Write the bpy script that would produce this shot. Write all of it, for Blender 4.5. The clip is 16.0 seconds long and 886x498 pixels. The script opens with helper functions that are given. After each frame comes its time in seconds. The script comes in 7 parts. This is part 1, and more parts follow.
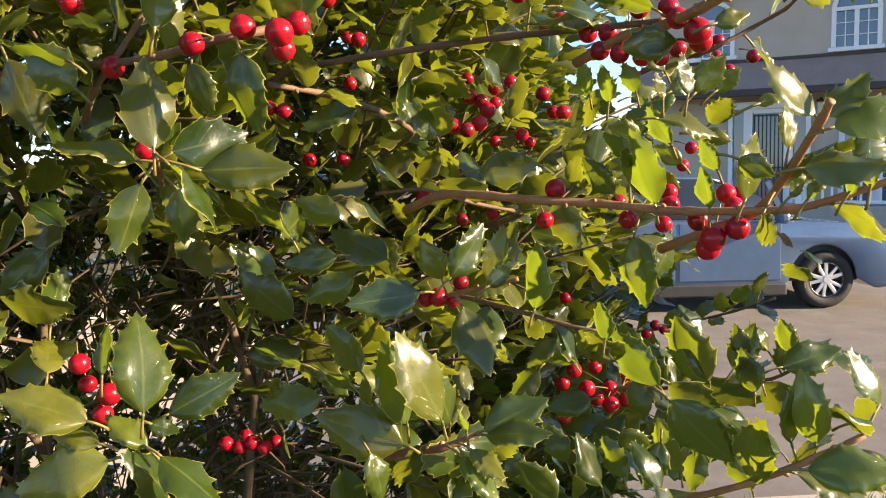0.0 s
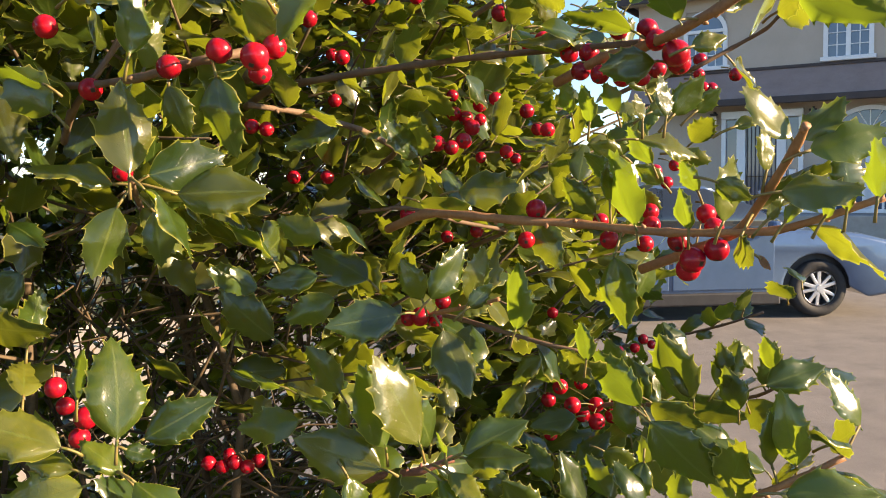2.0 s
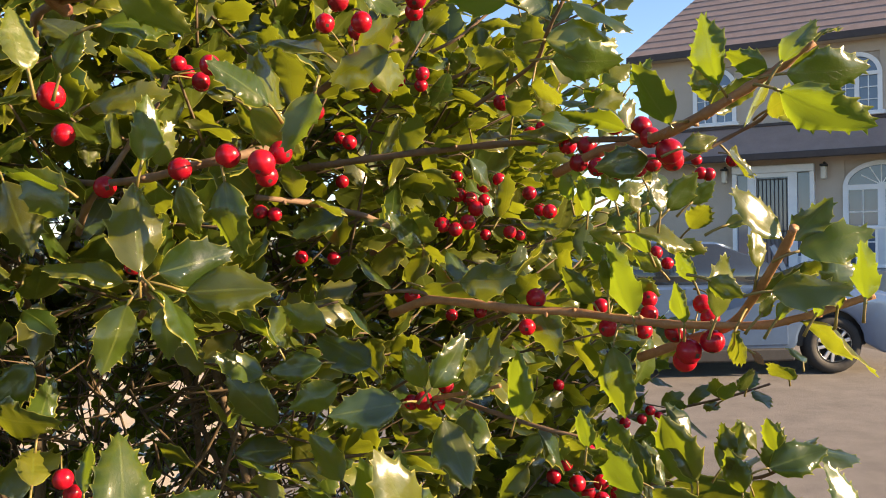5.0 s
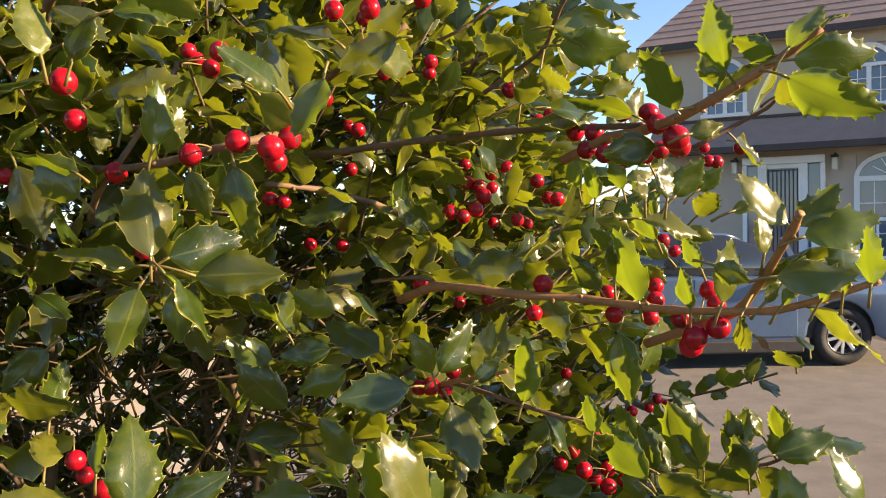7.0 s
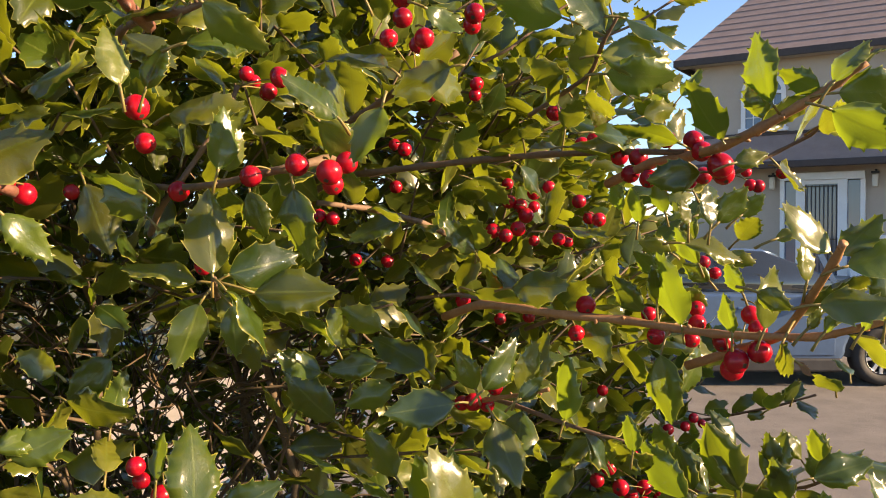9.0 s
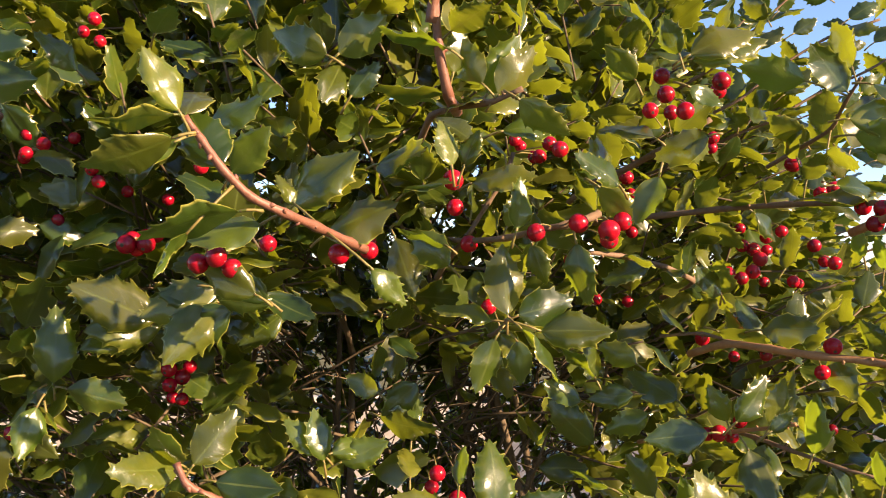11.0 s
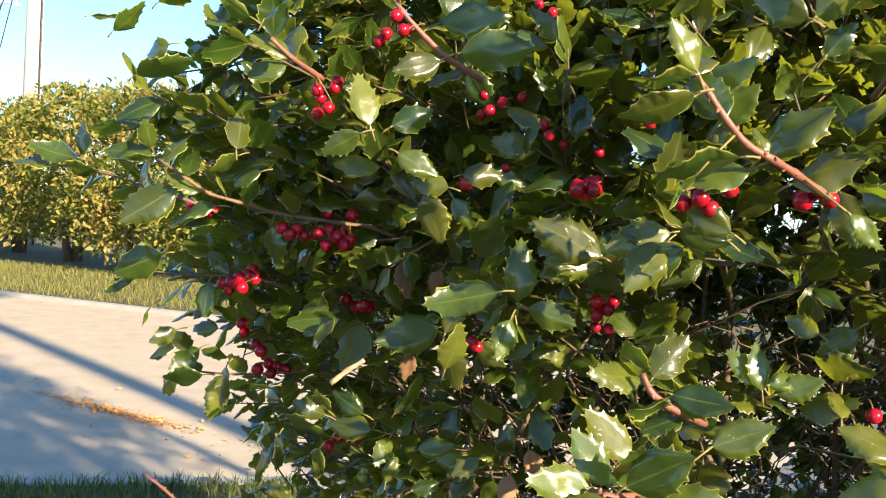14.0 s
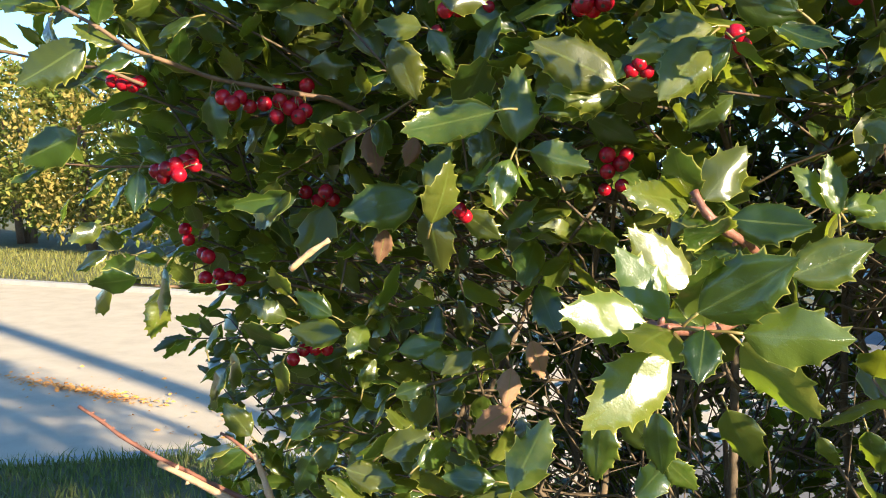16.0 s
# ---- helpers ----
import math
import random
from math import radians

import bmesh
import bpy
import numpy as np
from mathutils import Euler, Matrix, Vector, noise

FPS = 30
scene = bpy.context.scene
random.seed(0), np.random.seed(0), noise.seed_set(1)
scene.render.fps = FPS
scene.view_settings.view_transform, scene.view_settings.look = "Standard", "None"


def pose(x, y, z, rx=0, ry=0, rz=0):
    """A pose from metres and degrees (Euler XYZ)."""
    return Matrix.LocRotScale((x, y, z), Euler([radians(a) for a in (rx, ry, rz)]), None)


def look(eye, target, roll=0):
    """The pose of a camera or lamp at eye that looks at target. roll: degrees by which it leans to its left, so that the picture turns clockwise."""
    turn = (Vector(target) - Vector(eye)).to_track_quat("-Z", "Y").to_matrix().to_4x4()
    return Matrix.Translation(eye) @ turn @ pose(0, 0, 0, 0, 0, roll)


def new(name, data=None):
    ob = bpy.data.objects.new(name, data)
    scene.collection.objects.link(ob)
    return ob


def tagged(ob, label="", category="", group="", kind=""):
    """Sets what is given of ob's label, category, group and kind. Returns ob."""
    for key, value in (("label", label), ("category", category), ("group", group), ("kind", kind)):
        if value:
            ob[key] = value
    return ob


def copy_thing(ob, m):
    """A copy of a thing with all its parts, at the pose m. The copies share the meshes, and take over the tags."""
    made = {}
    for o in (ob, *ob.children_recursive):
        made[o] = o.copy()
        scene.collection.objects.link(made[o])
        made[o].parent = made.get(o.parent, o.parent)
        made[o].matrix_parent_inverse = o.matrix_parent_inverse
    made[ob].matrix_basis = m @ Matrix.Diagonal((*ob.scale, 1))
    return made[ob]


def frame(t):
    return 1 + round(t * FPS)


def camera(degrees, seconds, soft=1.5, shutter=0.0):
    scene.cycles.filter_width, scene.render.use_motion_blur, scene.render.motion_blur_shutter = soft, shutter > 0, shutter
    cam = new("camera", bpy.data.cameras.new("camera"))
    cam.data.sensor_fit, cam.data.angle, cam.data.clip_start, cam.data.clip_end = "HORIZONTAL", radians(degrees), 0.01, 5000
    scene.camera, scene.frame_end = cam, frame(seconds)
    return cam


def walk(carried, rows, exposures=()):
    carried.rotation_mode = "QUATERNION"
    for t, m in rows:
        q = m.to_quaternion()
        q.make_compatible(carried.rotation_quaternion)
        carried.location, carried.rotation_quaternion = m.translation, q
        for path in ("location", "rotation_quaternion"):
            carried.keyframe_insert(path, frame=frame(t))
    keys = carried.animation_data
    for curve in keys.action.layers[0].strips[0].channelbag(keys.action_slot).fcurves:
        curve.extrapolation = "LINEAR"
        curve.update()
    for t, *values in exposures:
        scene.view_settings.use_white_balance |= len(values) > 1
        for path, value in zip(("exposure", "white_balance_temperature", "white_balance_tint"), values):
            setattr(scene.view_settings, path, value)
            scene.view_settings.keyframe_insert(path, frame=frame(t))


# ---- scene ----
cam = camera(54.97, 16.0, soft=1.0, shutter=0.15)
walk(cam, [
    (0.0, look((0.0003, -0.0006, 1.5498), (0.0003, 0.9953, 1.4591), -1.05)),
    (0.5, look((0.0016, -0.0020, 1.5515), (-0.0003, 0.9936, 1.4581), -0.99)),
    (1.0, look((0.0025, -0.0028, 1.5508), (-0.0023, 0.9926, 1.4549), -0.67)),
    (1.5, look((0.0049, -0.0007, 1.5539), (0.0055, 0.9951, 1.4621), -0.77)),
    (2.0, look((0.0058, 0.0005, 1.5542), (0.0125, 0.9972, 1.4737), -1.08)),
    (2.5, look((0.0062, -0.0007, 1.5566), (0.0147, 0.9970, 1.4889), -0.90)),
    (3.0, look((0.0071, -0.0019, 1.5600), (0.0150, 0.9966, 1.5053), -0.84)),
    (3.5, look((0.0064, -0.0022, 1.5620), (0.0096, 0.9970, 1.5225), -0.86)),
    (4.0, look((0.0072, -0.0036, 1.5646), (0.0054, 0.9961, 1.5375), -0.94)),
    (4.2, look((0.0092, -0.0048, 1.5685), (0.0039, 0.9949, 1.5450), -0.90)),
    (6.3, look((0.0102, -0.0074, 1.5682), (0.0069, 0.9925, 1.5534), -1.29)),
    (6.5, look((0.0102, -0.0073, 1.5688), (0.0048, 0.9924, 1.5467), -1.17)),
    (7.0, look((0.0104, -0.0091, 1.5666), (-0.0058, 0.9904, 1.5391), -0.97)),
    (7.5, look((0.0089, -0.0119, 1.5662), (-0.0171, 0.9870, 1.5274), 0.02)),
    (8.0, look((0.0083, -0.0126, 1.5665), (-0.0243, 0.9859, 1.5225), 0.45)),
    (8.2, look((0.0080, -0.0134, 1.5670), (-0.0284, 0.9851, 1.5256), 0.39)),
    (10.3, look((-0.0070, -0.0522, 1.5756), (-0.1745, 0.9331, 1.6097), -0.38)),
    (10.5, look((-0.0100, -0.0611, 1.5744), (-0.2150, 0.9170, 1.6111), -0.21)),
    (11.0, look((-0.0209, -0.0770, 1.5773), (-0.2882, 0.8863, 1.5986), 0.12)),
    (11.5, look((-0.0241, -0.0907, 1.5779), (-0.3524, 0.8538, 1.5867), 0.49)),
    (12.0, look((-0.0331, -0.1077, 1.5755), (-0.4189, 0.8149, 1.5721), 0.88)),
    (12.5, look((-0.0409, -0.1239, 1.5775), (-0.4901, 0.7694, 1.5620), 1.10)),
    (13.0, look((-0.0403, -0.1403, 1.5828), (-0.5615, 0.7129, 1.5608), 1.31)),
    (13.5, look((-0.0468, -0.1470, 1.5823), (-0.6082, 0.6801, 1.5573), 2.27)),
    (14.0, look((-0.0532, -0.1494, 1.5656), (-0.6490, 0.6531, 1.5340), 3.07)),
    (14.5, look((-0.0671, -0.1432, 1.5404), (-0.6857, 0.6408, 1.4882), 2.60)),
    (15.0, look((-0.0936, -0.1164, 1.5185), (-0.7009, 0.6755, 1.4537), 1.55)),
    (15.5, look((-0.1086, -0.0956, 1.5028), (-0.6875, 0.7167, 1.4319), 0.81)),
    (16.0, look((-0.1122, -0.0806, 1.5028), (-0.6709, 0.7457, 1.4326), 0.53)),
], exposures=((0.0, 1.84, 6950, 14), (4.0, 1.76, 7300, 15), (8.0, 1.64, 7500, 16), (10.5, 1.68, 7550, 19), (12.5, 1.94, 6000, 21), (13.5, 1.88, 6250, 12), (15.0, 1.92, 5900, 5), (16.0, 1.96, 5850, 3)))

# ---- sky and sun ----
SUN_AZ, SUN_EL = radians(100.5), radians(20.0)   # bearing from +Y towards +X, and height
world = bpy.data.worlds.new("sky")
scene.world = world
world.use_nodes = True
wt = world.node_tree
sky = wt.nodes.new("ShaderNodeTexSky")
sky.sky_type, sky.sun_disc = "NISHITA", False
sky.sun_elevation, sky.sun_rotation = SUN_EL, SUN_AZ
sky.air_density, sky.dust_density, sky.ozone_density, sky.altitude = 1.0, 0.05, 4.0, 1200
wt.links.new(sky.outputs[0], wt.nodes["Background"].inputs[0])
wt.nodes["Background"].inputs[1].default_value = 0.094
sun_data = bpy.data.lights.new("sun", "SUN")
sun_data.energy, sun_data.angle, sun_data.color = 5.0, radians(0.6), (1.0, 0.785, 0.52)
sun = new("sun", sun_data)
sun.matrix_world = look((math.sin(SUN_AZ) * 30, math.cos(SUN_AZ) * 30, 30 * math.tan(SUN_EL)), (0, 0, 0))


# ---- materials ----
def material(name):
    m = bpy.data.materials.new(name)
    m.use_nodes = True
    m.node_tree.nodes.clear()
    return m, m.node_tree.nodes, m.node_tree.links


def node(nodes, kind, **values):
    n = nodes.new(kind)
    for key, value in values.items():
        n.inputs[key.replace("_", " ")].default_value = value
    return n


def ramp(nodes, links, source, stops):
    r = nodes.new("ShaderNodeValToRGB")
    while len(r.color_ramp.elements) < len(stops):
        r.color_ramp.elements.new(0.5)
    for e, (p, c) in zip(r.color_ramp.elements, stops):
        e.position, e.color = p, (*c, 1)
    links.new(source, r.inputs[0])
    return r


def blend(nodes, links, fac, a, b, mode="MIX"):
    m = nodes.new("ShaderNodeMix")
    m.data_type, m.blend_type = "RGBA", mode
    for sock, value in ((m.inputs[0], fac), (m.inputs[6], a), (m.inputs[7], b)):
        if hasattr(value, "is_linked"):
            links.new(value, sock)
        else:
            sock.default_value = value if sock is m.inputs[0] else (*value, 1)
    return m.outputs[2]


def calc(nodes, links, op, a, b=0.0):
    m = nodes.new("ShaderNodeMath")
    m.operation = op
    for sock, value in ((m.inputs[0], a), (m.inputs[1], b)):
        if hasattr(value, "is_linked"):
            links.new(value, sock)
        else:
            sock.default_value = value
    return m.outputs[0]


def surface(name, stops, scale, rough=0.8, metal=0.0, bump=0.3, fine=6.0, dist=0.004, spec=0.5, coat=0.0):
    """A grained surface: colours over a coarse and a fine noise, with relief."""
    m, n, l = material(name)
    co = n.new("ShaderNodeTexCoord")
    big = node(n, "ShaderNodeTexNoise", Scale=scale, Detail=6.0, Roughness=0.6)
    small = node(n, "ShaderNodeTexNoise", Scale=scale * fine, Detail=4.0, Roughness=0.7)
    l.new(co.outputs["Object"], big.inputs[0]), l.new(co.outputs["Object"], small.inputs[0])
    mixed = calc(n, l, "ADD", calc(n, l, "MULTIPLY", big.outputs[0], 0.6), calc(n, l, "MULTIPLY", small.outputs[0], 0.4))
    r = ramp(n, l, mixed, stops)
    bs = node(n, "ShaderNodeBsdfPrincipled", Roughness=rough, Metallic=metal)
    bs.inputs["Specular IOR Level"].default_value = spec
    bs.inputs["Coat Weight"].default_value = coat
    l.new(r.outputs[0], bs.inputs["Base Color"])
    if bump:
        b = node(n, "ShaderNodeBump", Strength=bump, Distance=dist)
        l.new(mixed, b.inputs["Height"]), l.new(b.outputs[0], bs.inputs["Normal"])
    out = n.new("ShaderNodeOutputMaterial")
    l.new(bs.outputs[0], out.inputs[0])
    return m


def leaf_material(name, random_from, dark, light, young, glow, share=0.37, rough=0.42, wax=1.0, patch=None, olive=(0.09, 0.062, 0.012)):
    """Holly leaf: waxy green blade with pale margin, midrib and veins; sunlight shines through it."""
    m, n, l = material(name)
    if random_from == "object":
        rnd = n.new("ShaderNodeObjectInfo").outputs["Random"]
    else:
        rnd = n.new("ShaderNodeNewGeometry").outputs["Random Per Island"]
    uv = n.new("ShaderNodeUVMap")
    sep = n.new("ShaderNodeSeparateXYZ")
    l.new(uv.outputs[0], sep.inputs[0])
    across = calc(n, l, "ABSOLUTE", calc(n, l, "SUBTRACT", calc(n, l, "MULTIPLY", sep.outputs[1], 2.0), 1.0))
    co = n.new("ShaderNodeTexCoord")
    unit = 0.06 if random_from == "object" else 1.0      # a single blade's mesh is one unit long
    grain = node(n, "ShaderNodeTexNoise", Scale=160.0 * unit, Detail=5.0, Roughness=0.65)
    l.new(co.outputs["Object"], grain.inputs[0])
    fine = node(n, "ShaderNodeTexNoise", Scale=900.0 * unit, Detail=3.0)
    l.new(co.outputs["Object"], fine.inputs[0])
    swell = n.new("ShaderNodeTexNoise")                  # the blade is puckered between its veins
    swell.noise_dimensions = "4D"
    swell.inputs["Scale"].default_value, swell.inputs["Detail"].default_value = 36.0 * unit, 0.6
    l.new(co.outputs["Object"], swell.inputs["Vector"]), l.new(calc(n, l, "MULTIPLY", rnd, 30.0), swell.inputs["W"])
    tone = calc(n, l, "ADD", calc(n, l, "MULTIPLY", rnd, 0.7), calc(n, l, "MULTIPLY", grain.outputs[0], 0.42))
    base = ramp(n, l, tone, [(0.15, dark), (0.68, light), (1.02, young)]).outputs[0]
    hue = ramp(n, l, calc(n, l, "FRACT", calc(n, l, "MULTIPLY", rnd, 7.3)), [(0.5, (0, 0, 0)), (0.95, (0.8,) * 3)])
    base = blend(n, l, hue.outputs[0], base, tuple(0.5 * (a + b) for a, b in zip(light, olive)))
    if patch:                             # whole sprays turned to autumn colour
        cloud = node(n, "ShaderNodeTexNoise", Scale=0.75, Detail=3.0, Roughness=0.6)
        l.new(co.outputs["Object"], cloud.inputs[0])
        turned = ramp(n, l, calc(n, l, "ADD", cloud.outputs[0], calc(n, l, "MULTIPLY", rnd, 0.25)), [(0.58, (0, 0, 0)), (0.72, (1, 1, 1))])
        base = blend(n, l, turned.outputs[0], base, patch)
    # side veins: slanted stripes, and the midrib
    slant = calc(n, l, "SUBTRACT", calc(n, l, "MULTIPLY", sep.outputs[0], 8.0), calc(n, l, "MULTIPLY", across, 3.0))
    stripe = calc(n, l, "ABSOLUTE", calc(n, l, "SUBTRACT", calc(n, l, "FRACT", slant), 0.5))
    vein = calc(n, l, "LESS_THAN", stripe, 0.035)
    mid = calc(n, l, "LESS_THAN", across, 0.05)
    rib = calc(n, l, "MAXIMUM", mid, calc(n, l, "MULTIPLY", vein, 0.22))
    base = blend(n, l, calc(n, l, "MULTIPLY", rib, 0.42), base, (0.16, 0.2, 0.04))
    edge = ramp(n, l, across, [(0.94, (0, 0, 0)), (0.99, (1, 1, 1))]).outputs[0]
    base = blend(n, l, calc(n, l, "MULTIPLY", edge, 0.85), base, (0.40, 0.37, 0.07))
    bs = node(n, "ShaderNodeBsdfPrincipled", Roughness=rough)
    bs.inputs["Specular IOR Level"].default_value = 0.12
    bs.inputs["Coat Weight"].default_value = wax
    bs.inputs["Coat Roughness"].default_value = 0.185
    bs.inputs["Coat IOR"].default_value = 1.62
    l.new(base, bs.inputs["Base Color"])
    rr = ramp(n, l, grain.outputs[0], [(0.3, (rough - 0.08,) * 3), (0.75, (rough + 0.14,) * 3)])
    l.new(rr.outputs[0], bs.inputs["Roughness"])
    hgt = calc(n, l, "ADD", calc(n, l, "MULTIPLY", calc(n, l, "SUBTRACT", grain.outputs[0], rib), 0.6), calc(n, l, "MULTIPLY", fine.outputs[0], 0.3))
    pucker = node(n, "ShaderNodeBump", Strength=1.0, Distance=0.0034)
    l.new(swell.outputs[0], pucker.inputs["Height"])
    b = node(n, "ShaderNodeBump", Strength=0.5, Distance=0.0006)
    l.new(hgt, b.inputs["Height"]), l.new(pucker.outputs[0], b.inputs["Normal"]), l.new(b.outputs[0], bs.inputs["Normal"])
    soft = node(n, "ShaderNodeBump", Strength=0.3, Distance=0.0004)
    l.new(hgt, soft.inputs["Height"]), l.new(pucker.outputs[0], soft.inputs["Normal"]), l.new(soft.outputs[0], bs.inputs["Coat Normal"])
    tr = node(n, "ShaderNodeBsdfTranslucent")
    shine = blend(n, l, calc(n, l, "MULTIPLY", rib, 0.4), blend(n, l, rnd, glow, tuple(min(1, c * 1.35) for c in glow)), tuple(c * 0.7 for c in glow))
    shine = blend(n, l, calc(n, l, "MULTIPLY", edge, 0.8), shine, tuple(min(0.9, c * 1.7 + 0.05) for c in glow))
    l.new(shine, tr.inputs[0])
    mx = node(n, "ShaderNodeMixShader", Fac=share)
    l.new(bs.outputs[0], mx.inputs[1]), l.new(tr.outputs[0], mx.inputs[2])
    out = n.new("ShaderNodeOutputMaterial")
    l.new(mx.outputs[0], out.inputs[0])
    return m


DARK, LIGHT, YOUNG, GLOW = (0.012, 0.032, 0.006), (0.045, 0.076, 0.010), (0.15, 0.150, 0.022), (0.265, 0.345, 0.018)
M_LEAF = leaf_material("holly_leaf", "object", DARK, LIGHT, YOUNG, GLOW)
M_LEAVES = leaf_material("holly_leaves", "island", DARK, LIGHT, YOUNG, (0.29, 0.335, 0.02), 0.31)
# for young blades and sunlit ones, whose brightness is put into this paler colour
M_YOUNG_LIT = leaf_material("young_and_lit_holly_leaf", "object", (0.05, 0.09, 0.012), (0.10, 0.135, 0.02), (0.21, 0.19, 0.03), (0.25, 0.35, 0.02), 0.38, 0.4)
M_DRY = leaf_material("dry_leaf", "object", (0.15, 0.078, 0.045), (0.25, 0.135, 0.08), (0.34, 0.2, 0.12), (0.25, 0.12, 0.05), 0.2, 0.6, 0.0, None, (0.4, 0.22, 0.12))
M_HEDGE = leaf_material("hedge_leaves", "island", (0.06, 0.095, 0.02), (0.16, 0.19, 0.035), (0.34, 0.29, 0.07), (0.30, 0.34, 0.04), 0.3, 0.5, 0.0, (0.32, 0.23, 0.07), (0.3, 0.2, 0.05))
M_BARK = surface("bark", [(0.3, (0.09, 0.052, 0.03)), (0.7, (0.21, 0.125, 0.072))], 60, 0.75, bump=0.6, dist=0.0015)
M_INNER = surface("inner_twig", [(0.3, (0.055, 0.037, 0.022)), (0.7, (0.15, 0.1, 0.055))], 80, 0.8, bump=0.5, dist=0.001)
M_TWIG = surface("young_twig", [(0.3, (0.22, 0.095, 0.04)), (0.7, (0.40, 0.20, 0.09))], 150, 0.6, bump=0.5, dist=0.0008)
M_PINK = surface("pink_twig", [(0.3, (0.13, 0.05, 0.032)), (0.7, (0.25, 0.105, 0.07))], 150, 0.5, bump=0.5, dist=0.0008)
M_DEAD = surface("dead_twig", [(0.3, (0.35, 0.2, 0.1)), (0.7, (0.6, 0.38, 0.22))], 120, 0.8, bump=0.6, dist=0.0008)
M_STALK = surface("stalk", [(0.3, (0.16, 0.15, 0.035)), (0.7, (0.22, 0.14, 0.05))], 150, 0.5, bump=0.2, dist=0.0005)
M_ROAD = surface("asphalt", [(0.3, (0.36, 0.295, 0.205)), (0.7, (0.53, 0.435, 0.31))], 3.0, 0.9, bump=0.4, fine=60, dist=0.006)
M_ROAD_DARK = surface("darker_road", [(0.3, (0.095, 0.087, 0.08)), (0.7, (0.19, 0.172, 0.155))], 3.0, 0.9, bump=0.8, fine=60, dist=0.006)
M_KERB = surface("kerb_concrete", [(0.3, (0.3, 0.28, 0.25)), (0.7, (0.42, 0.39, 0.35))], 5.0, 0.85, bump=0.4, fine=20)
M_SOIL = surface("turf", [(0.3, (0.05, 0.055, 0.02)), (0.7, (0.13, 0.115, 0.045))], 2.0, 0.95, bump=0.6, fine=30, dist=0.02)
M_LITTER = surface("leaf_litter", [(0.3, (0.5, 0.19, 0.03)), (0.7, (0.66, 0.33, 0.08))], 40, 0.8, bump=0.4)
M_SHINGLE = surface("roof_shingle", [(0.3, (0.25, 0.175, 0.145)), (0.7, (0.34, 0.245, 0.21))], 3.0, 0.9, bump=0.5, fine=12, dist=0.02)
M_STUCCO = surface("stucco", [(0.3, (0.42, 0.35, 0.28)), (0.7, (0.53, 0.45, 0.37))], 1.2, 0.9, bump=0.3, fine=40, dist=0.01)
M_FASCIA = surface("dark_fascia", [(0.3, (0.035, 0.025, 0.025)), (0.7, (0.07, 0.05, 0.045))], 3.0, 0.6, bump=0.1)
M_WHITE = surface("white_paint", [(0.3, (0.72, 0.72, 0.72)), (0.7, (0.84, 0.83, 0.81))], 4.0, 0.5, bump=0.1)
M_IRON = surface("dark_iron", [(0.3, (0.02, 0.02, 0.022)), (0.7, (0.06, 0.06, 0.06))], 20.0, 0.5, metal=0.5, bump=0.1)
M_PAINT = surface("car_paint", [(0.3, (0.06, 0.11, 0.2)), (0.7, (0.09, 0.15, 0.265))], 1.0, 0.3, metal=0.35, bump=0.0, coat=0.8)
M_RUBBER = surface("tyre_rubber", [(0.3, (0.012, 0.012, 0.013)), (0.7, (0.03, 0.03, 0.03))], 12.0, 0.8, bump=0.2)
M_ALLOY = surface("alloy", [(0.3, (0.6, 0.6, 0.62)), (0.7, (0.78, 0.78, 0.8))], 8.0, 0.3, metal=0.9, bump=0.0)
M_BLACK = surface("black_plastic", [(0.3, (0.012, 0.012, 0.014)), (0.7, (0.03, 0.03, 0.032))], 8.0, 0.6, bump=0.0)
M_POLE = surface("weathered_pole", [(0.3, (0.42, 0.36, 0.29)), (0.7, (0.62, 0.55, 0.46))], 6.0, 0.85, bump=0.4, fine=8)
M_LAMP = surface("lamp_glass", [(0.3, (0.55, 0.5, 0.42)), (0.7, (0.65, 0.6, 0.5))], 8.0, 0.3, bump=0.0)
# sunshine is coloured into the far blades, shade into the near ones
M_LITGRASS = leaf_material("lit_dry_grass_blade", "island", (0.09, 0.11, 0.03), (0.21, 0.2, 0.06), (0.38, 0.32, 0.12), (0.3, 0.26, 0.06), 0.3, 0.6, 0.0)
M_SHADEGRASS = leaf_material("shaded_grass_blade", "island", (0.055, 0.08, 0.03), (0.11, 0.14, 0.05), (0.27, 0.23, 0.11), (0.25, 0.28, 0.05), 0.3, 0.6, 0.0)


def glass_material(name, tint):
    m, n, l = material(name)
    bs = node(n, "ShaderNodeBsdfPrincipled", Roughness=0.06)
    bs.inputs["Base Color"].default_value = (*tint, 1)
    bs.inputs["Specular IOR Level"].default_value = 0.9
    nz = node(n, "ShaderNodeTexNoise", Scale=1.5, Detail=2.0)
    bp = node(n, "ShaderNodeBump", Strength=0.04, Distance=0.02)
    l.new(nz.outputs[0], bp.inputs["Height"]), l.new(bp.outputs[0], bs.inputs["Normal"])
    out = n.new("ShaderNodeOutputMaterial")
    l.new(bs.outputs[0], out.inputs[0])
    return m


M_PANE = glass_material("window_pane", (0.10, 0.14, 0.2))
M_CARGLASS = glass_material("car_window", (0.02, 0.025, 0.03))


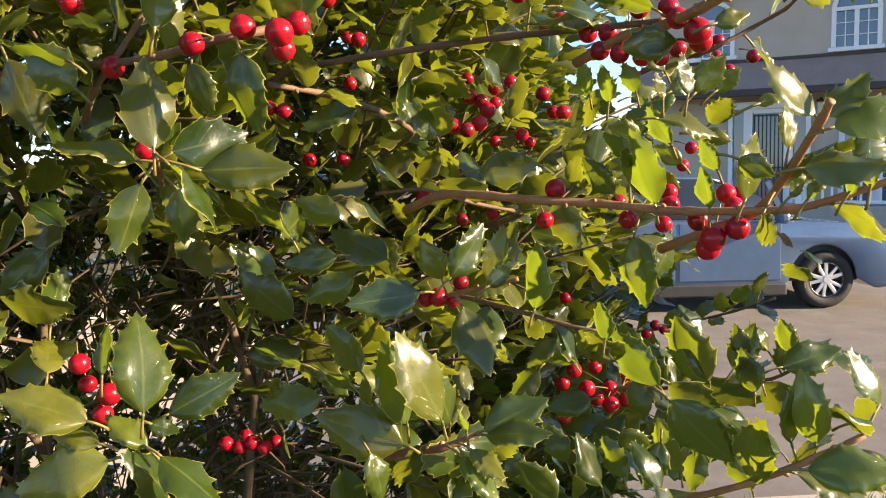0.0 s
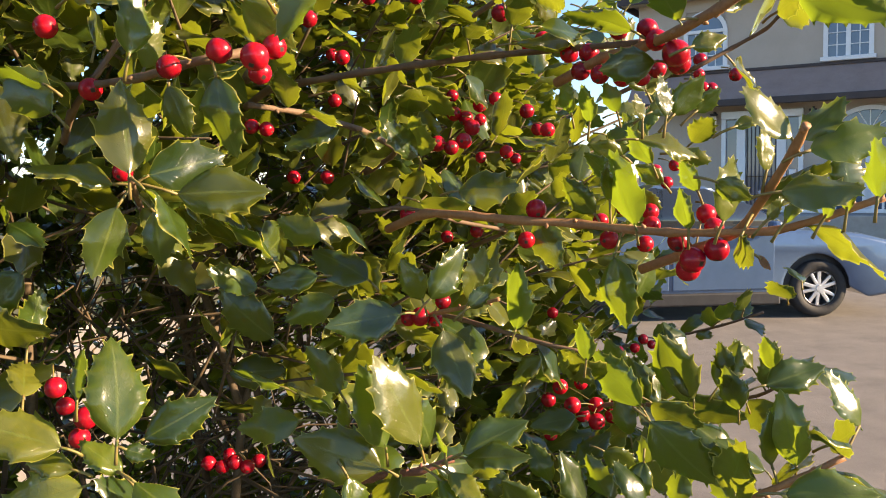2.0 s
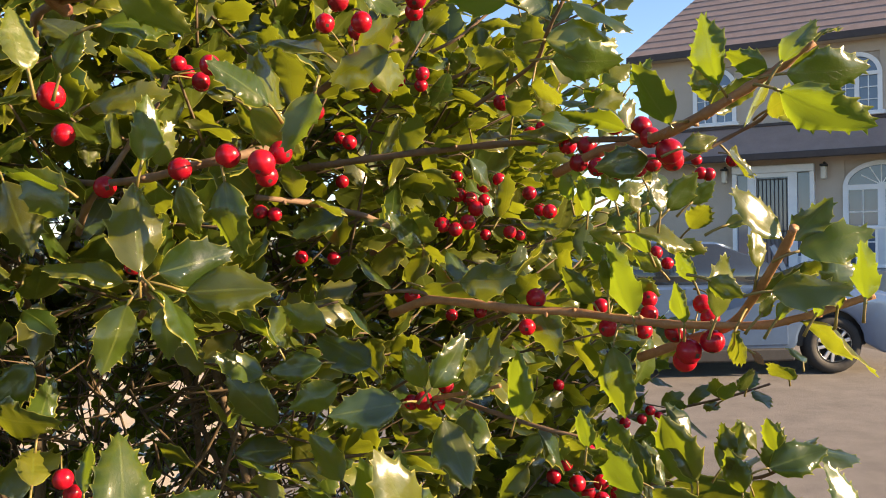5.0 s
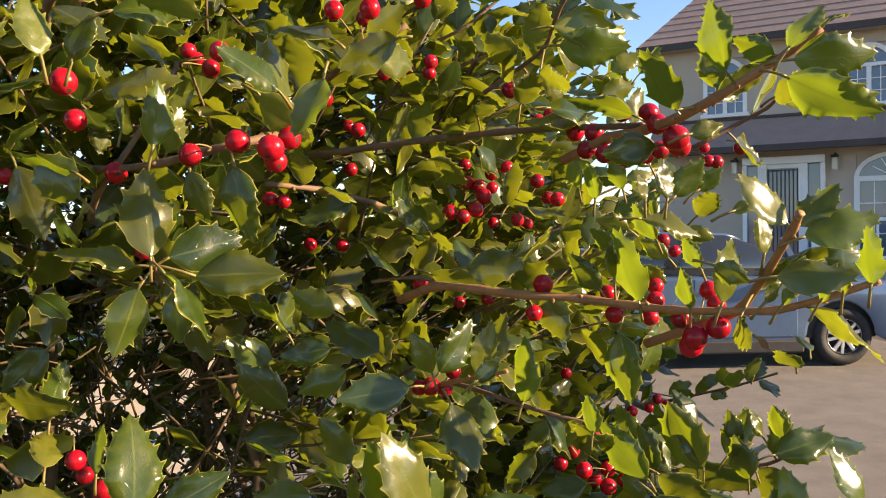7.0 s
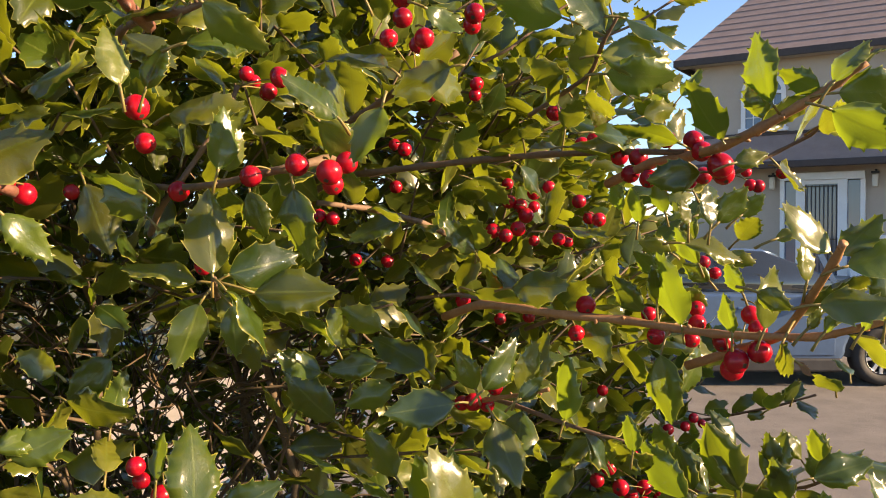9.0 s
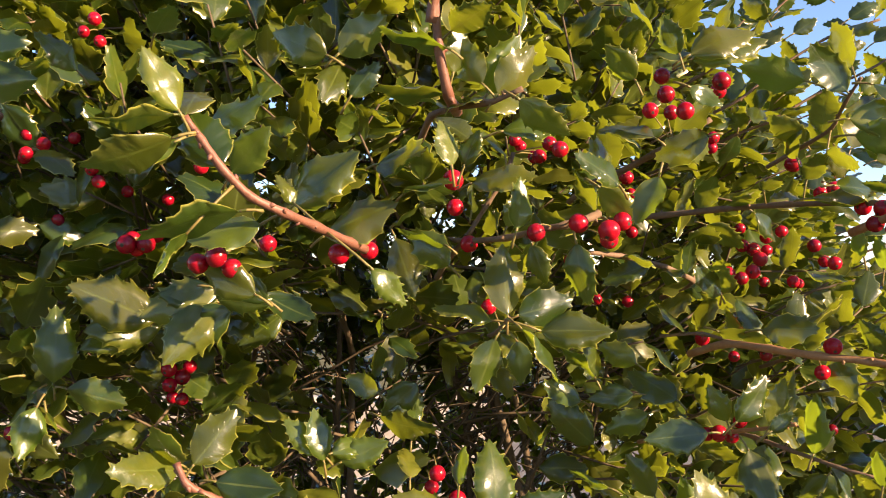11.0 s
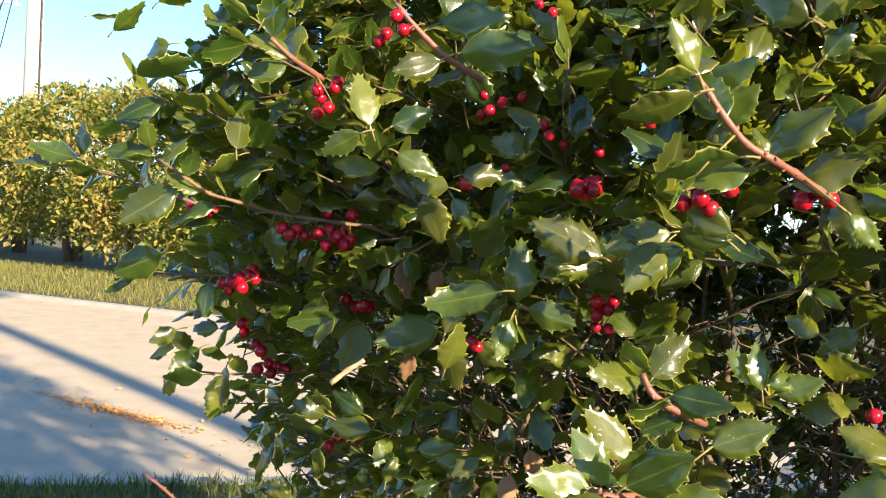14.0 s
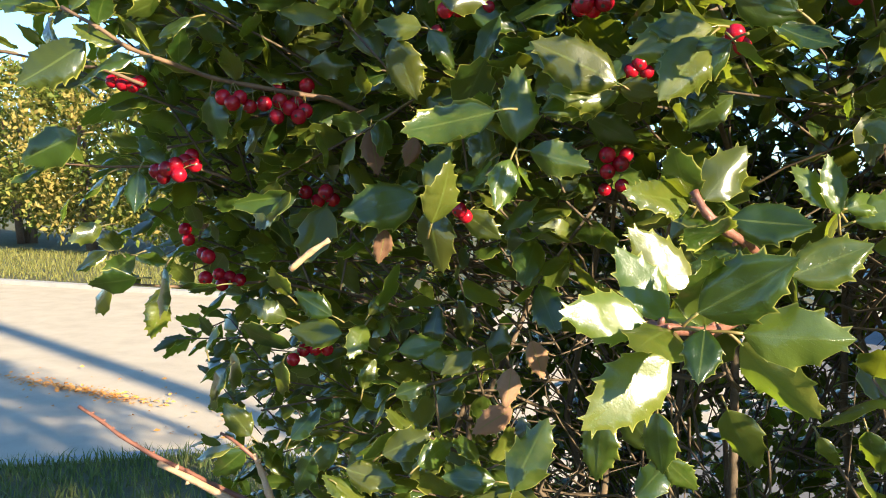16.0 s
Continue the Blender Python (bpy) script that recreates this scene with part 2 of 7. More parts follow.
# ---- building helpers ----
def mesh_from(name, verts, faces, mats, uvs=None, smooth=True, index=None):
    me = bpy.data.meshes.new(name)
    me.from_pydata([tuple(v) for v in verts], [], [tuple(f) for f in faces])
    for m in mats:
        me.materials.append(m)
    if smooth:
        me.polygons.foreach_set("use_smooth", [True] * len(me.polygons))
    if index is not None:
        me.polygons.foreach_set("material_index", index)
    if uvs is not None:
        layer = me.uv_layers.new(name="UVMap")
        loops = np.empty(len(me.loops), dtype=np.int32)
        me.loops.foreach_get("vertex_index", loops)
        layer.data.foreach_set("uv", np.asarray(uvs, dtype=np.float32)[loops].ravel())
    me.update()
    return me


def under(name, data, parent, m=None, label="", kind=""):
    ob = new(name, data)
    if parent is not None:
        ob.parent = parent
    if m is not None:
        ob.matrix_basis = m
    return tagged(ob, label=label, kind=kind)


def part(name, bm, mat, parent, label="", m=None, smooth=False):
    me = bpy.data.meshes.new(name)
    bm.to_mesh(me)
    bm.free()
    for x in (mat if isinstance(mat, (list, tuple)) else [mat]):
        me.materials.append(x)
    if smooth:
        me.polygons.foreach_set("use_smooth", [True] * len(me.polygons))
    return under(name, me, parent, m, label)


def thing(name, label, category, at=(0, 0, 0), group="", kind=""):
    ob = new(name)
    ob.location = at
    ob.empty_display_size = 0.1
    return tagged(ob, label, category, group, kind)


def box(size, at=(0, 0, 0), bevel=0.0, bm=None):
    bm = bm or bmesh.new()
    made = bmesh.ops.create_cube(bm, size=1.0, matrix=Matrix.Translation(at) @ Matrix.Diagonal((*size, 1)))
    if bevel:
        edges = list({e for v in made["verts"] for e in v.link_edges})
        bmesh.ops.bevel(bm, geom=edges, offset=bevel, segments=2, affect="EDGES", profile=0.5)
    return bm


def tube(points, radii, sides=6):
    """A tapered, bent rod through the points."""
    pts = np.asarray(points, float)
    rad = np.asarray(radii, float)
    way = np.gradient(pts, axis=0)
    way /= np.linalg.norm(way, axis=1)[:, None] + 1e-12
    ref = np.array((0.31, 0.17, 0.93)) if abs(way[0][2]) < 0.8 else np.array((0.9, 0.3, 0.1))
    verts, faces = [], []
    for p, r, w in zip(pts, rad, way):
        a = np.cross(w, ref)
        a /= np.linalg.norm(a)
        b = np.cross(w, a)
        for k in range(sides):
            t = 2 * math.pi * k / sides
            verts.append(p + r * (math.cos(t) * a + math.sin(t) * b))
    for i in range(len(pts) - 1):
        for k in range(sides):
            q = (k + 1) % sides
            faces.append((i * sides + k, i * sides + q, (i + 1) * sides + q, (i + 1) * sides + k))
    faces.append(tuple(range(sides - 1, -1, -1)))
    faces.append(tuple((len(pts) - 1) * sides + k for k in range(sides)))
    return verts, faces


def bend(a, b, sag, n=7, wob=0.0, rng=None):
    """Points from a to b on a slightly bowed, uneven line."""
    a, b, sag = np.asarray(a, float), np.asarray(b, float), np.asarray(sag, float)
    out = []
    for t in np.linspace(0, 1, n):
        p = a + (b - a) * t + sag * 4 * t * (1 - t)
        if wob and rng is not None and 0 < t < 1:
            p = p + rng.normal(0, wob, 3)
        out.append(p)
    return np.array(out)


class Heap:
    """Gathers verts and faces of many small bits that make one mesh."""

    def __init__(self):
        self.v, self.f, self.uv, self.n = [], [], [], 0

    def put(self, verts, faces, uv=None):
        verts = np.asarray(verts)
        self.v.append(verts)
        self.f.extend([tuple(i + self.n for i in f) for f in faces])
        self.uv.append(np.zeros((len(verts), 2)) if uv is None else uv)
        self.n += len(verts)

    def mesh(self, name, mat, smooth=True):
        return mesh_from(name, np.concatenate(self.v), self.f, [mat], np.concatenate(self.uv), smooth)


def leaf_shape(teeth, rng, fold=0.2, droop=0.18, wave=0.05, wide=0.28, twist=0.0, cols=(-1, -0.86, -0.45, 0, 0.45, 0.86, 1), between=(0.25, 0.6, 0.88), curl=0.25):
    """A holly blade one unit long from its foot at the origin along +Y, upper side +Z: scalloped between forward-pointing spines."""
    marks = [0.0] + [0.17 + 0.74 * (k + 0.22 * (rng.random() - 0.5)) / (teeth - 1) for k in range(teeth)] + [1.0]
    s, dip, spike = [0.0], [0.0], [0.0]
    for k in range(teeth + 1):
        lo, hi = marks[k], marks[k + 1]
        for u in between:
            s.append(lo + (hi - lo) * u)
            dip.append((4 * u * (1 - u)) ** 1.3 * (1.0 if 0 < k < teeth else 0.35))
            spike.append(0.0)
        s.append(hi)
        dip.append(0.0)
        spike.append(1.0 if k < teeth else 0.0)
    s, dip, spike = np.array(s), np.array(dip), np.array(spike)
    half = wide * np.sin(np.pi * np.clip(s, 0, 1) ** 0.80) ** 0.95
    half[0], half[-1] = 0.014, 0.003
    verts, uvs = [], []
    columns, last = len(cols), len(s) - 1
    sides = {-1: 0.5 + 0.9 * rng.random(last + 1), 1: 0.5 + 0.9 * rng.random(last + 1)}
    turn = rng.random(2) * 6.28
    for i, t in enumerate(s):
        for c in cols:
            side = 1 if c > 0 else -1
            rim = abs(c) > 0.99 and 0 < i < last
            w, y = half[i] * (1 - (0.085 * dip[i] if rim else 0.0)), 0.07 + 0.93 * t
            out = spike[i] * sides[side][i] if rim else 0.0
            x = c * w + side * 0.03 * out
            y += 0.05 * out
            z = fold * abs(c) * half[i] * (1.0 - 0.75 * c * c) - droop * t * t - curl * half[i] * c ** 4
            z += wave * (c * c) * math.sin(9.0 * t + turn[0 if c > 0 else 1]) * math.sin(math.pi * t)
            a = twist * t
            verts.append((x * math.cos(a) - z * math.sin(a), y, x * math.sin(a) + z * math.cos(a)))
            uvs.append((t, (c + 1) / 2))
    faces = []
    for i in range(len(s) - 1):
        for k in range(columns - 1):
            a = i * columns + k
            faces.append((a, a + 1, a + columns + 1, a + columns))
    # leaf stalk
    n = len(verts)
    for y, w in ((0.0, 0.013), (0.10, 0.010)):
        for x, z in ((-w, 0), (0, w), (w, 0), (0, -w)):
            verts.append((x, y, z))
            uvs.append((0.0, 0.5))
    for k in range(4):
        q = (k + 1) % 4
        faces.append((n + k, n + q, n + 4 + q, n + 4 + k))
    return np.array(verts), faces, np.array(uvs)


def leaf_frame(foot, tip, roll):
    """The pose of a blade from foot to tip; roll 0 turns its upper side to the sky."""
    foot, tip = Vector(foot), Vector(tip)
    y = (tip - foot)
    size = y.length
    y.normalize()
    up = Vector((0, 0, 1)) if abs(y.z) < 0.97 else Vector((0, -1, 0))
    x = y.cross(up).normalized()
    z = x.cross(y)
    a = radians(roll)
    x2, z2 = x * math.cos(a) + z * math.sin(a), z * math.cos(a) - x * math.sin(a)
    m = Matrix((x2, y, z2)).transposed().to_4x4()
    return Matrix.Translation(foot) @ m @ Matrix.Diagonal((size, size, size, 1))


def berry_mesh():
    """A round drupe with a small dark crown of the old flower at its lower end."""
    rows, sides = 11, 16
    verts, faces, index = [], [], []
    for i in range(rows + 1):
        a = math.pi * i / rows
        r, z = math.sin(a), math.cos(a)
        z *= 0.97
        if i == 0:
            z -= 0.1
        if i == rows:
            z += 0.04
        for k in range(sides):
            t = 2 * math.pi * k / sides
            rr = max(r, 0.04)
            if i == rows - 1:
                rr *= 0.72 + 0.12 * math.cos(4 * t)
            verts.append((rr * math.cos(t), rr * math.sin(t), z))
    for i in range(rows):
        for k in range(sides):
            q = (k + 1) % sides
            faces.append((i * sides + q, i * sides + k, (i + 1) * sides + k, (i + 1) * sides + q))
            index.append(1 if i >= rows - 1 else 0)
    faces.append(tuple(range(sides)))
    index.append(0)
    faces.append(tuple(rows * sides + k for k in range(sides - 1, -1, -1)))
    index.append(1)
    return mesh_from("berry", verts, faces, [M_BERRY, M_CALYX], index=index)


def berry_material():
    m, n, l = material("berry_skin")
    co = n.new("ShaderNodeTexCoord")
    rnd = n.new("ShaderNodeObjectInfo").outputs["Random"]
    spots = node(n, "ShaderNodeTexNoise", Scale=2.5, Detail=5.0)
    dots = node(n, "ShaderNodeTexVoronoi", Scale=9.0)
    l.new(co.outputs["Object"], spots.inputs[0]), l.new(co.outputs["Object"], dots.inputs[0])
    c = ramp(n, l, calc(n, l, "ADD", calc(n, l, "MULTIPLY", rnd, 0.5), calc(n, l, "MULTIPLY", spots.outputs[0], 0.5)),
             [(0.15, (0.19, 0.003, 0.012)), (0.6, (0.36, 0.004, 0.018)), (0.9, (0.47, 0.008, 0.022))])
    speck = calc(n, l, "MULTIPLY", calc(n, l, "LESS_THAN", dots.outputs["Distance"], 0.13), 0.3)
    col = blend(n, l, speck, c.outputs[0], (0.6, 0.16, 0.08))
    bs = node(n, "ShaderNodeBsdfPrincipled", Roughness=0.24)
    bs.inputs["Specular IOR Level"].default_value = 0.4
    bs.inputs["Subsurface Weight"].default_value = 0.25
    bs.inputs["Subsurface Radius"].default_value = (0.9, 0.1, 0.05)
    bs.inputs["Subsurface Scale"].default_value = 0.002
    l.new(col, bs.inputs["Base Color"])
    b = node(n, "ShaderNodeBump", Strength=0.12, Distance=0.0005)
    l.new(spots.outputs[0], b.inputs["Height"]), l.new(b.outputs[0], bs.inputs["Normal"])
    out = n.new("ShaderNodeOutputMaterial")
    l.new(bs.outputs[0], out.inputs[0])
    return m


M_BERRY = berry_material()
M_CALYX = surface("calyx", [(0.3, (0.02, 0.012, 0.01)), (0.7, (0.06, 0.035, 0.02))], 300, 0.8, bump=0.0)

# ---- ground ----
GR = 0.06            # height of the verge over the road


def sheet(name, x0, x1, y0, y1, nx, ny, height, mat):
    xs, ys = np.linspace(x0, x1, nx), np.linspace(y0, y1, ny)
    verts = [(x, y, height(x, y)) for y in ys for x in xs]
    faces = [(j * nx + i, j * nx + i + 1, (j + 1) * nx + i + 1, (j + 1) * nx + i) for j in range(ny - 1) for i in range(nx - 1)]
    return new(name, mesh_from(name, verts, faces, [mat]))


def near_edge(x):
    return min(3.3 + 0.08 * (x + 3.5), 3.3 + 1.1 * (x + 3.5)) if x < 12 else 4.54 + 0.24 * (x - 12)


def far_edge(x):
    u = min(1.0, max(0.0, (x + 5.0) / 5.0))          # the street opens out before the house
    return 9.95 + 0.24 * x + 2.3 * u * u * (3 - 2 * u)


def strip_mesh(name, inner, outer, z0, z1, mat, x0=-60, x1=60, n=360):
    """A band along the road between two lines, with an upright face where it steps."""
    verts, faces = [], []
    for x in np.linspace(x0, x1, n):
        verts += [(x, inner(x), z0), (x, inner(x), z1), (x, outer(x), z1), (x, outer(x), z0)]
    for i in range(n - 1):
        a, b = 4 * i, 4 * i + 4
        faces += [(a, b, b + 1, a + 1), (a + 1, b + 1, b + 2, a + 2), (a + 2, b + 2, b + 3, a + 3)]
    return new(name, mesh_from(name, verts, faces, [mat], smooth=False))


ground = sheet("ground", -900, 900, -900, 900, 61, 61, lambda x, y: -0.03, M_SOIL)
tagged(ground, "wide ground of dull turf running to the horizon", "ground", kind="structure")
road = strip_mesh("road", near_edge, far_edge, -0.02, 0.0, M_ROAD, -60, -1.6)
tagged(road, "pale stretch of the street with fine aggregate", "road", kind="structure")
# the same street in a darker, greyer tone from x = -1.6 on
road_east = strip_mesh("road_east", near_edge, far_edge, -0.02, -0.001, M_ROAD_DARK, -1.597, 60)
tagged(road_east, "darker, greyer stretch of the street before the parked car", "road", kind="structure")
verge = strip_mesh("verge_near", lambda x: near_edge(x) - 40.0, lambda x: near_edge(x) - 0.16, -0.02, GR, M_SOIL)
tagged(verge, "short lawn around the holly bush beside the street", "lawn", kind="structure")
kerb = strip_mesh("kerb_near", lambda x: near_edge(x) - 0.157, near_edge, -0.01, GR + 0.012, M_KERB)
tagged(kerb, "concrete kerb between lawn and street", "kerb", kind="structure")
kerb2 = strip_mesh("kerb_far", far_edge, lambda x: far_edge(x) + 0.16, -0.01, GR, M_KERB)
tagged(kerb2, "concrete kerb on the far side of the street", "kerb", kind="structure")
verge2 = strip_mesh("verge_far", lambda x: far_edge(x) + 0.163, lambda x: far_edge(x) + 60.0, -0.02, GR - 0.01, M_SOIL)
tagged(verge2, "dry yellow-green lawn across the street", "lawn", kind="structure")


# ---- house across the street ----
def panel(x0, x1, z0, z1, y, depth, bm=None, bevel=0.0):
    return box((x1 - x0, depth, z1 - z0), ((x0 + x1) / 2, y + depth / 2, (z0 + z1) / 2), bevel, bm)


def arch_ring(x0, x1, spring, rise, width, y, depth, n=14):
    """A flat bent bar over an opening, from one jamb to the other."""
    bm = bmesh.new()
    mid, half = (x0 + x1) / 2, (x1 - x0) / 2
    rings = []
    for i in range(n + 1):
        a = math.pi * i / n
        row = []
        for k in (0.0, width):
            for d in (0.0, depth):
                row.append(bm.verts.new((mid - math.cos(a) * (half - k), y + d, spring + math.sin(a) * (rise - k))))
        rings.append(row)
    for p, q in zip(rings, rings[1:]):
        for a, b in ((0, 1), (1, 3), (3, 2), (2, 0)):
            bm.faces.new((p[a], p[b], q[b], q[a]))
    bmesh.ops.recalc_face_normals(bm, faces=bm.faces)
    return bm


def arch_pane(x0, x1, spring, rise, y, n=14):
    bm = bmesh.new()
    mid, half = (x0 + x1) / 2, (x1 - x0) / 2
    rim = [bm.verts.new((mid - math.cos(math.pi * i / n) * half, y, spring + math.sin(math.pi * i / n) * rise)) for i in range(n + 1)]
    face = bm.faces.new(rim)
    bmesh.ops.recalc_face_normals(bm, faces=[face])
    ext = bmesh.ops.extrude_face_region(bm, geom=[face])
    bmesh.ops.translate(bm, vec=(0, 0.02, 0), verts=[v for v in ext["geom"] if isinstance(v, bmesh.types.BMVert)])
    return bm


HX, HY = 4.7, 20.0
TURN = Matrix.Translation((9.0, HY, 0)) @ Matrix.Rotation(radians(-30), 4, "Z") @ Matrix.Translation((-9.0, -HY, 0))
house = thing("house", "beige stucco two-storey house with brown shingle roofs", "house", (HX, HY, GR))
house.matrix_world = TURN @ Matrix.Translation((HX, HY, GR))
H0 = Matrix.Translation((-HX, -HY, -GR))
X1 = 18.0


def hpart(name, bm, mat, parent=None, label=""):
    return part(name, bm, mat, parent or house, label, H0 if (parent or house) is house else None)


def front_wall(x0, x1, z0, z1, y, depth, holes):
    """An upright front cut by rectangular openings (x0, x1, z0, z1) side by side: panels between and over them."""
    at = x0
    for a, b, lo, hi in sorted(holes):
        for q in ((at, a, z0, z1), (a, b, z0, lo), (a, b, hi, z1)):
            hpart("wall", panel(*q, y, depth), M_STUCCO)
        at = b
    hpart("wall", panel(at, x1, z0, z1, y, depth), M_STUCCO)


front_wall(HX, X1, 0.0, 3.9, HY, 0.25, [(6.85, 8.6, 0.5, 2.95), (9.3, 10.8, 0.5, 3.12)])
front_wall(HX, X1, 3.9, 6.05, HY, 0.25, [(5.9, 6.85, 4.2, 5.58), (9.1, 10.05, 4.2, 5.58)])
hpart("wall", panel(HX, HX + 0.25, 0.0, 6.05, HY + 0.25, 8.6), M_STUCCO)
hpart("wall", panel(X1 - 0.25, X1, 0.0, 6.05, HY + 0.25, 8.6), M_STUCCO)
hpart("wall", panel(HX, X1, 0.0, 6.05, HY + 8.85, 0.25), M_STUCCO)
# hipped roof with its eaves
bm = bmesh.new()
e = [bm.verts.new(p) for p in ((HX - 0.4, HY - 0.45, 6.02), (X1 + 0.4, HY - 0.45, 6.02), (X1 + 0.4, HY + 9.5, 6.02), (HX - 0.4, HY + 9.5, 6.02))]
r = [bm.verts.new(p) for p in ((6.2, HY + 4.3, 9.4), (X1 - 2.2, HY + 4.3, 9.4))]
for f in ((e[0], e[1], r[1], r[0]), (e[1], e[2], r[1]), (e[2], e[3], r[0], r[1]), (e[3], e[0], r[0]), (e[3], e[2], e[1], e[0])):
    bm.faces.new(f)
roof = hpart("roof", bm, M_SHINGLE)
# courses of shingles on the slope that faces the street
for k in range(1, 15):
    t = k / 15
    z, y = 6.02 + 3.38 * t, HY - 0.45 + 4.75 * t
    xa, xb = HX - 0.4 + (6.6 - HX) * t * 0.98, X1 + 0.4 - 2.6 * t
    hpart("shingle_course", box((xb - xa, 0.03, 0.012), ((xa + xb) / 2, y, z + 0.002)), M_SHINGLE)
hpart("fascia", panel(HX - 0.42, X1 + 0.42, 5.85, 6.015, HY - 0.47, 0.06), M_FASCIA)
hpart("fascia", panel(HX - 0.43, HX - 0.37, 5.85, 6.015, HY - 0.41, 9.8), M_FASCIA)
hpart("soffit", panel(HX - 0.36, X1 + 0.36, 5.86, 5.90, HY - 0.40, 0.39), M_STUCCO)
hpart("vent", box((0.3, 0.3, 0.5), (7.6, HY + 4.2, 9.5), 0.03), M_SHINGLE)
# pent roof between the storeys
bm = bmesh.new()
a = [bm.verts.new(p) for p in ((HX - 0.1, HY - 0.003, 4.05), (X1, HY - 0.003, 4.05), (X1, HY - 0.75, 3.34), (HX - 0.1, HY - 0.75, 3.34), (HX - 0.1, HY - 0.003, 3.28), (X1, HY - 0.003, 3.28))]
for f in ((a[0], a[3], a[2], a[1]), (a[3], a[4], a[5], a[2]), (a[0], a[4], a[3]), (a[1], a[2], a[5])):
    bm.faces.new(f)
hpart("pent_roof", bm, M_SHINGLE)
hpart("flashing", panel(HX - 0.1, X1, 4.04, 4.11, HY - 0.05, 0.045), M_FASCIA)
hpart("gutter", panel(HX - 0.12, X1, 3.17, 3.335, HY - 0.84, 0.12, bevel=0.02), M_FASCIA)
# white bay with grille door and side lights
bay = hpart("bay", panel(6.80, 8.66, 2.9, 3.08, HY - 0.2, 0.2, bevel=0.02), M_WHITE, label="white painted door surround")
for x0, x1 in ((6.80, 6.90), (7.16, 7.36), (8.08, 8.28), (8.56, 8.66)):
    part("jamb", panel(x0, x1, 0.35, 2.9, HY - 0.15, 0.16), M_WHITE, bay)
for x0, x1 in ((6.90, 7.16), (8.28, 8.56)):
    part("side_light", panel(x0, x1, 0.9, 2.88, HY - 0.05, 0.02), M_PANE, bay, "narrow window pane")
    part("sill_panel", panel(x0, x1, 0.35, 0.9, HY - 0.08, 0.05), M_WHITE, bay)
door = hpart("door", panel(7.37, 8.07, 0.4, 2.8, HY - 0.06, 0.05), M_PANE, label="glazed door with dark iron grille")
for k in range(8):
    x = 7.40 + k * 0.092
    part("bar", box((0.018, 0.02, 2.35), (x, HY - 0.09, 1.6)), M_IRON, door)
for z in (0.6, 1.5, 2.75):
    part("rail", box((0.68, 0.02, 0.03), (7.72, HY - 0.105, z)), M_IRON, door)
part("lintel", panel(7.36, 8.08, 2.8, 2.9, HY - 0.12, 0.08), M_WHITE, bay)
for x in (6.62, 8.87):
    sc = hpart("wall_lamp", box((0.13, 0.12, 0.3), (x, HY - 0.16, 2.85), 0.03), M_LAMP, label="small iron wall lantern")
    part("bracket", box((0.05, 0.1, 0.22), (x, HY - 0.05, 3.0), 0.01), M_IRON, sc)
    part("cap", box((0.17, 0.16, 0.05), (x, HY - 0.16, 3.03), 0.015), M_IRON, sc)
# arched front window group
win = hpart("window", arch_ring(9.26, 10.86, 2.5, 0.58, 0.1, HY - 0.06, 0.14), M_WHITE, label="white arched window with fan light")
part("fan_pane", arch_pane(9.34, 10.78, 2.5, 0.5, HY + 0.02), M_PANE, win)
for x0, x1 in ((9.26, 9.38), (9.98, 10.14), (10.74, 10.86)):
    part("mullion", panel(x0, x1, 0.5, 2.5, HY - 0.05, 0.12), M_WHITE, win)
part("transom", panel(9.26, 10.86, 2.42, 2.54, HY - 0.07, 0.13), M_WHITE, win)
for x0, x1 in ((9.38, 9.98), (10.14, 10.74)):
    part("pane", panel(x0, x1, 0.55, 2.42, HY + 0.02, 0.02), M_PANE, win)
    for z in (1.2, 1.9):
        part("glazing_bar", panel(x0, x1, z, z + 0.03, HY - 0.01, 0.025), M_WHITE, win)
    part("glazing_bar", panel((x0 + x1) / 2 - 0.012, (x0 + x1) / 2 + 0.012, 0.55, 2.42, HY - 0.004, 0.02), M_WHITE, win)
for k in range(1, 6):
    a = math.pi * k / 6
    bm = box((0.025, 0.03, 0.46), (0, 0, 0.25))
    bmesh.ops.transform(bm, matrix=Matrix.Translation((10.06, HY, 2.52)) @ Matrix.Rotation(a - math.pi / 2, 4, "Y"), verts=bm.verts)
    part("fan_bar", bm, M_WHITE, win)
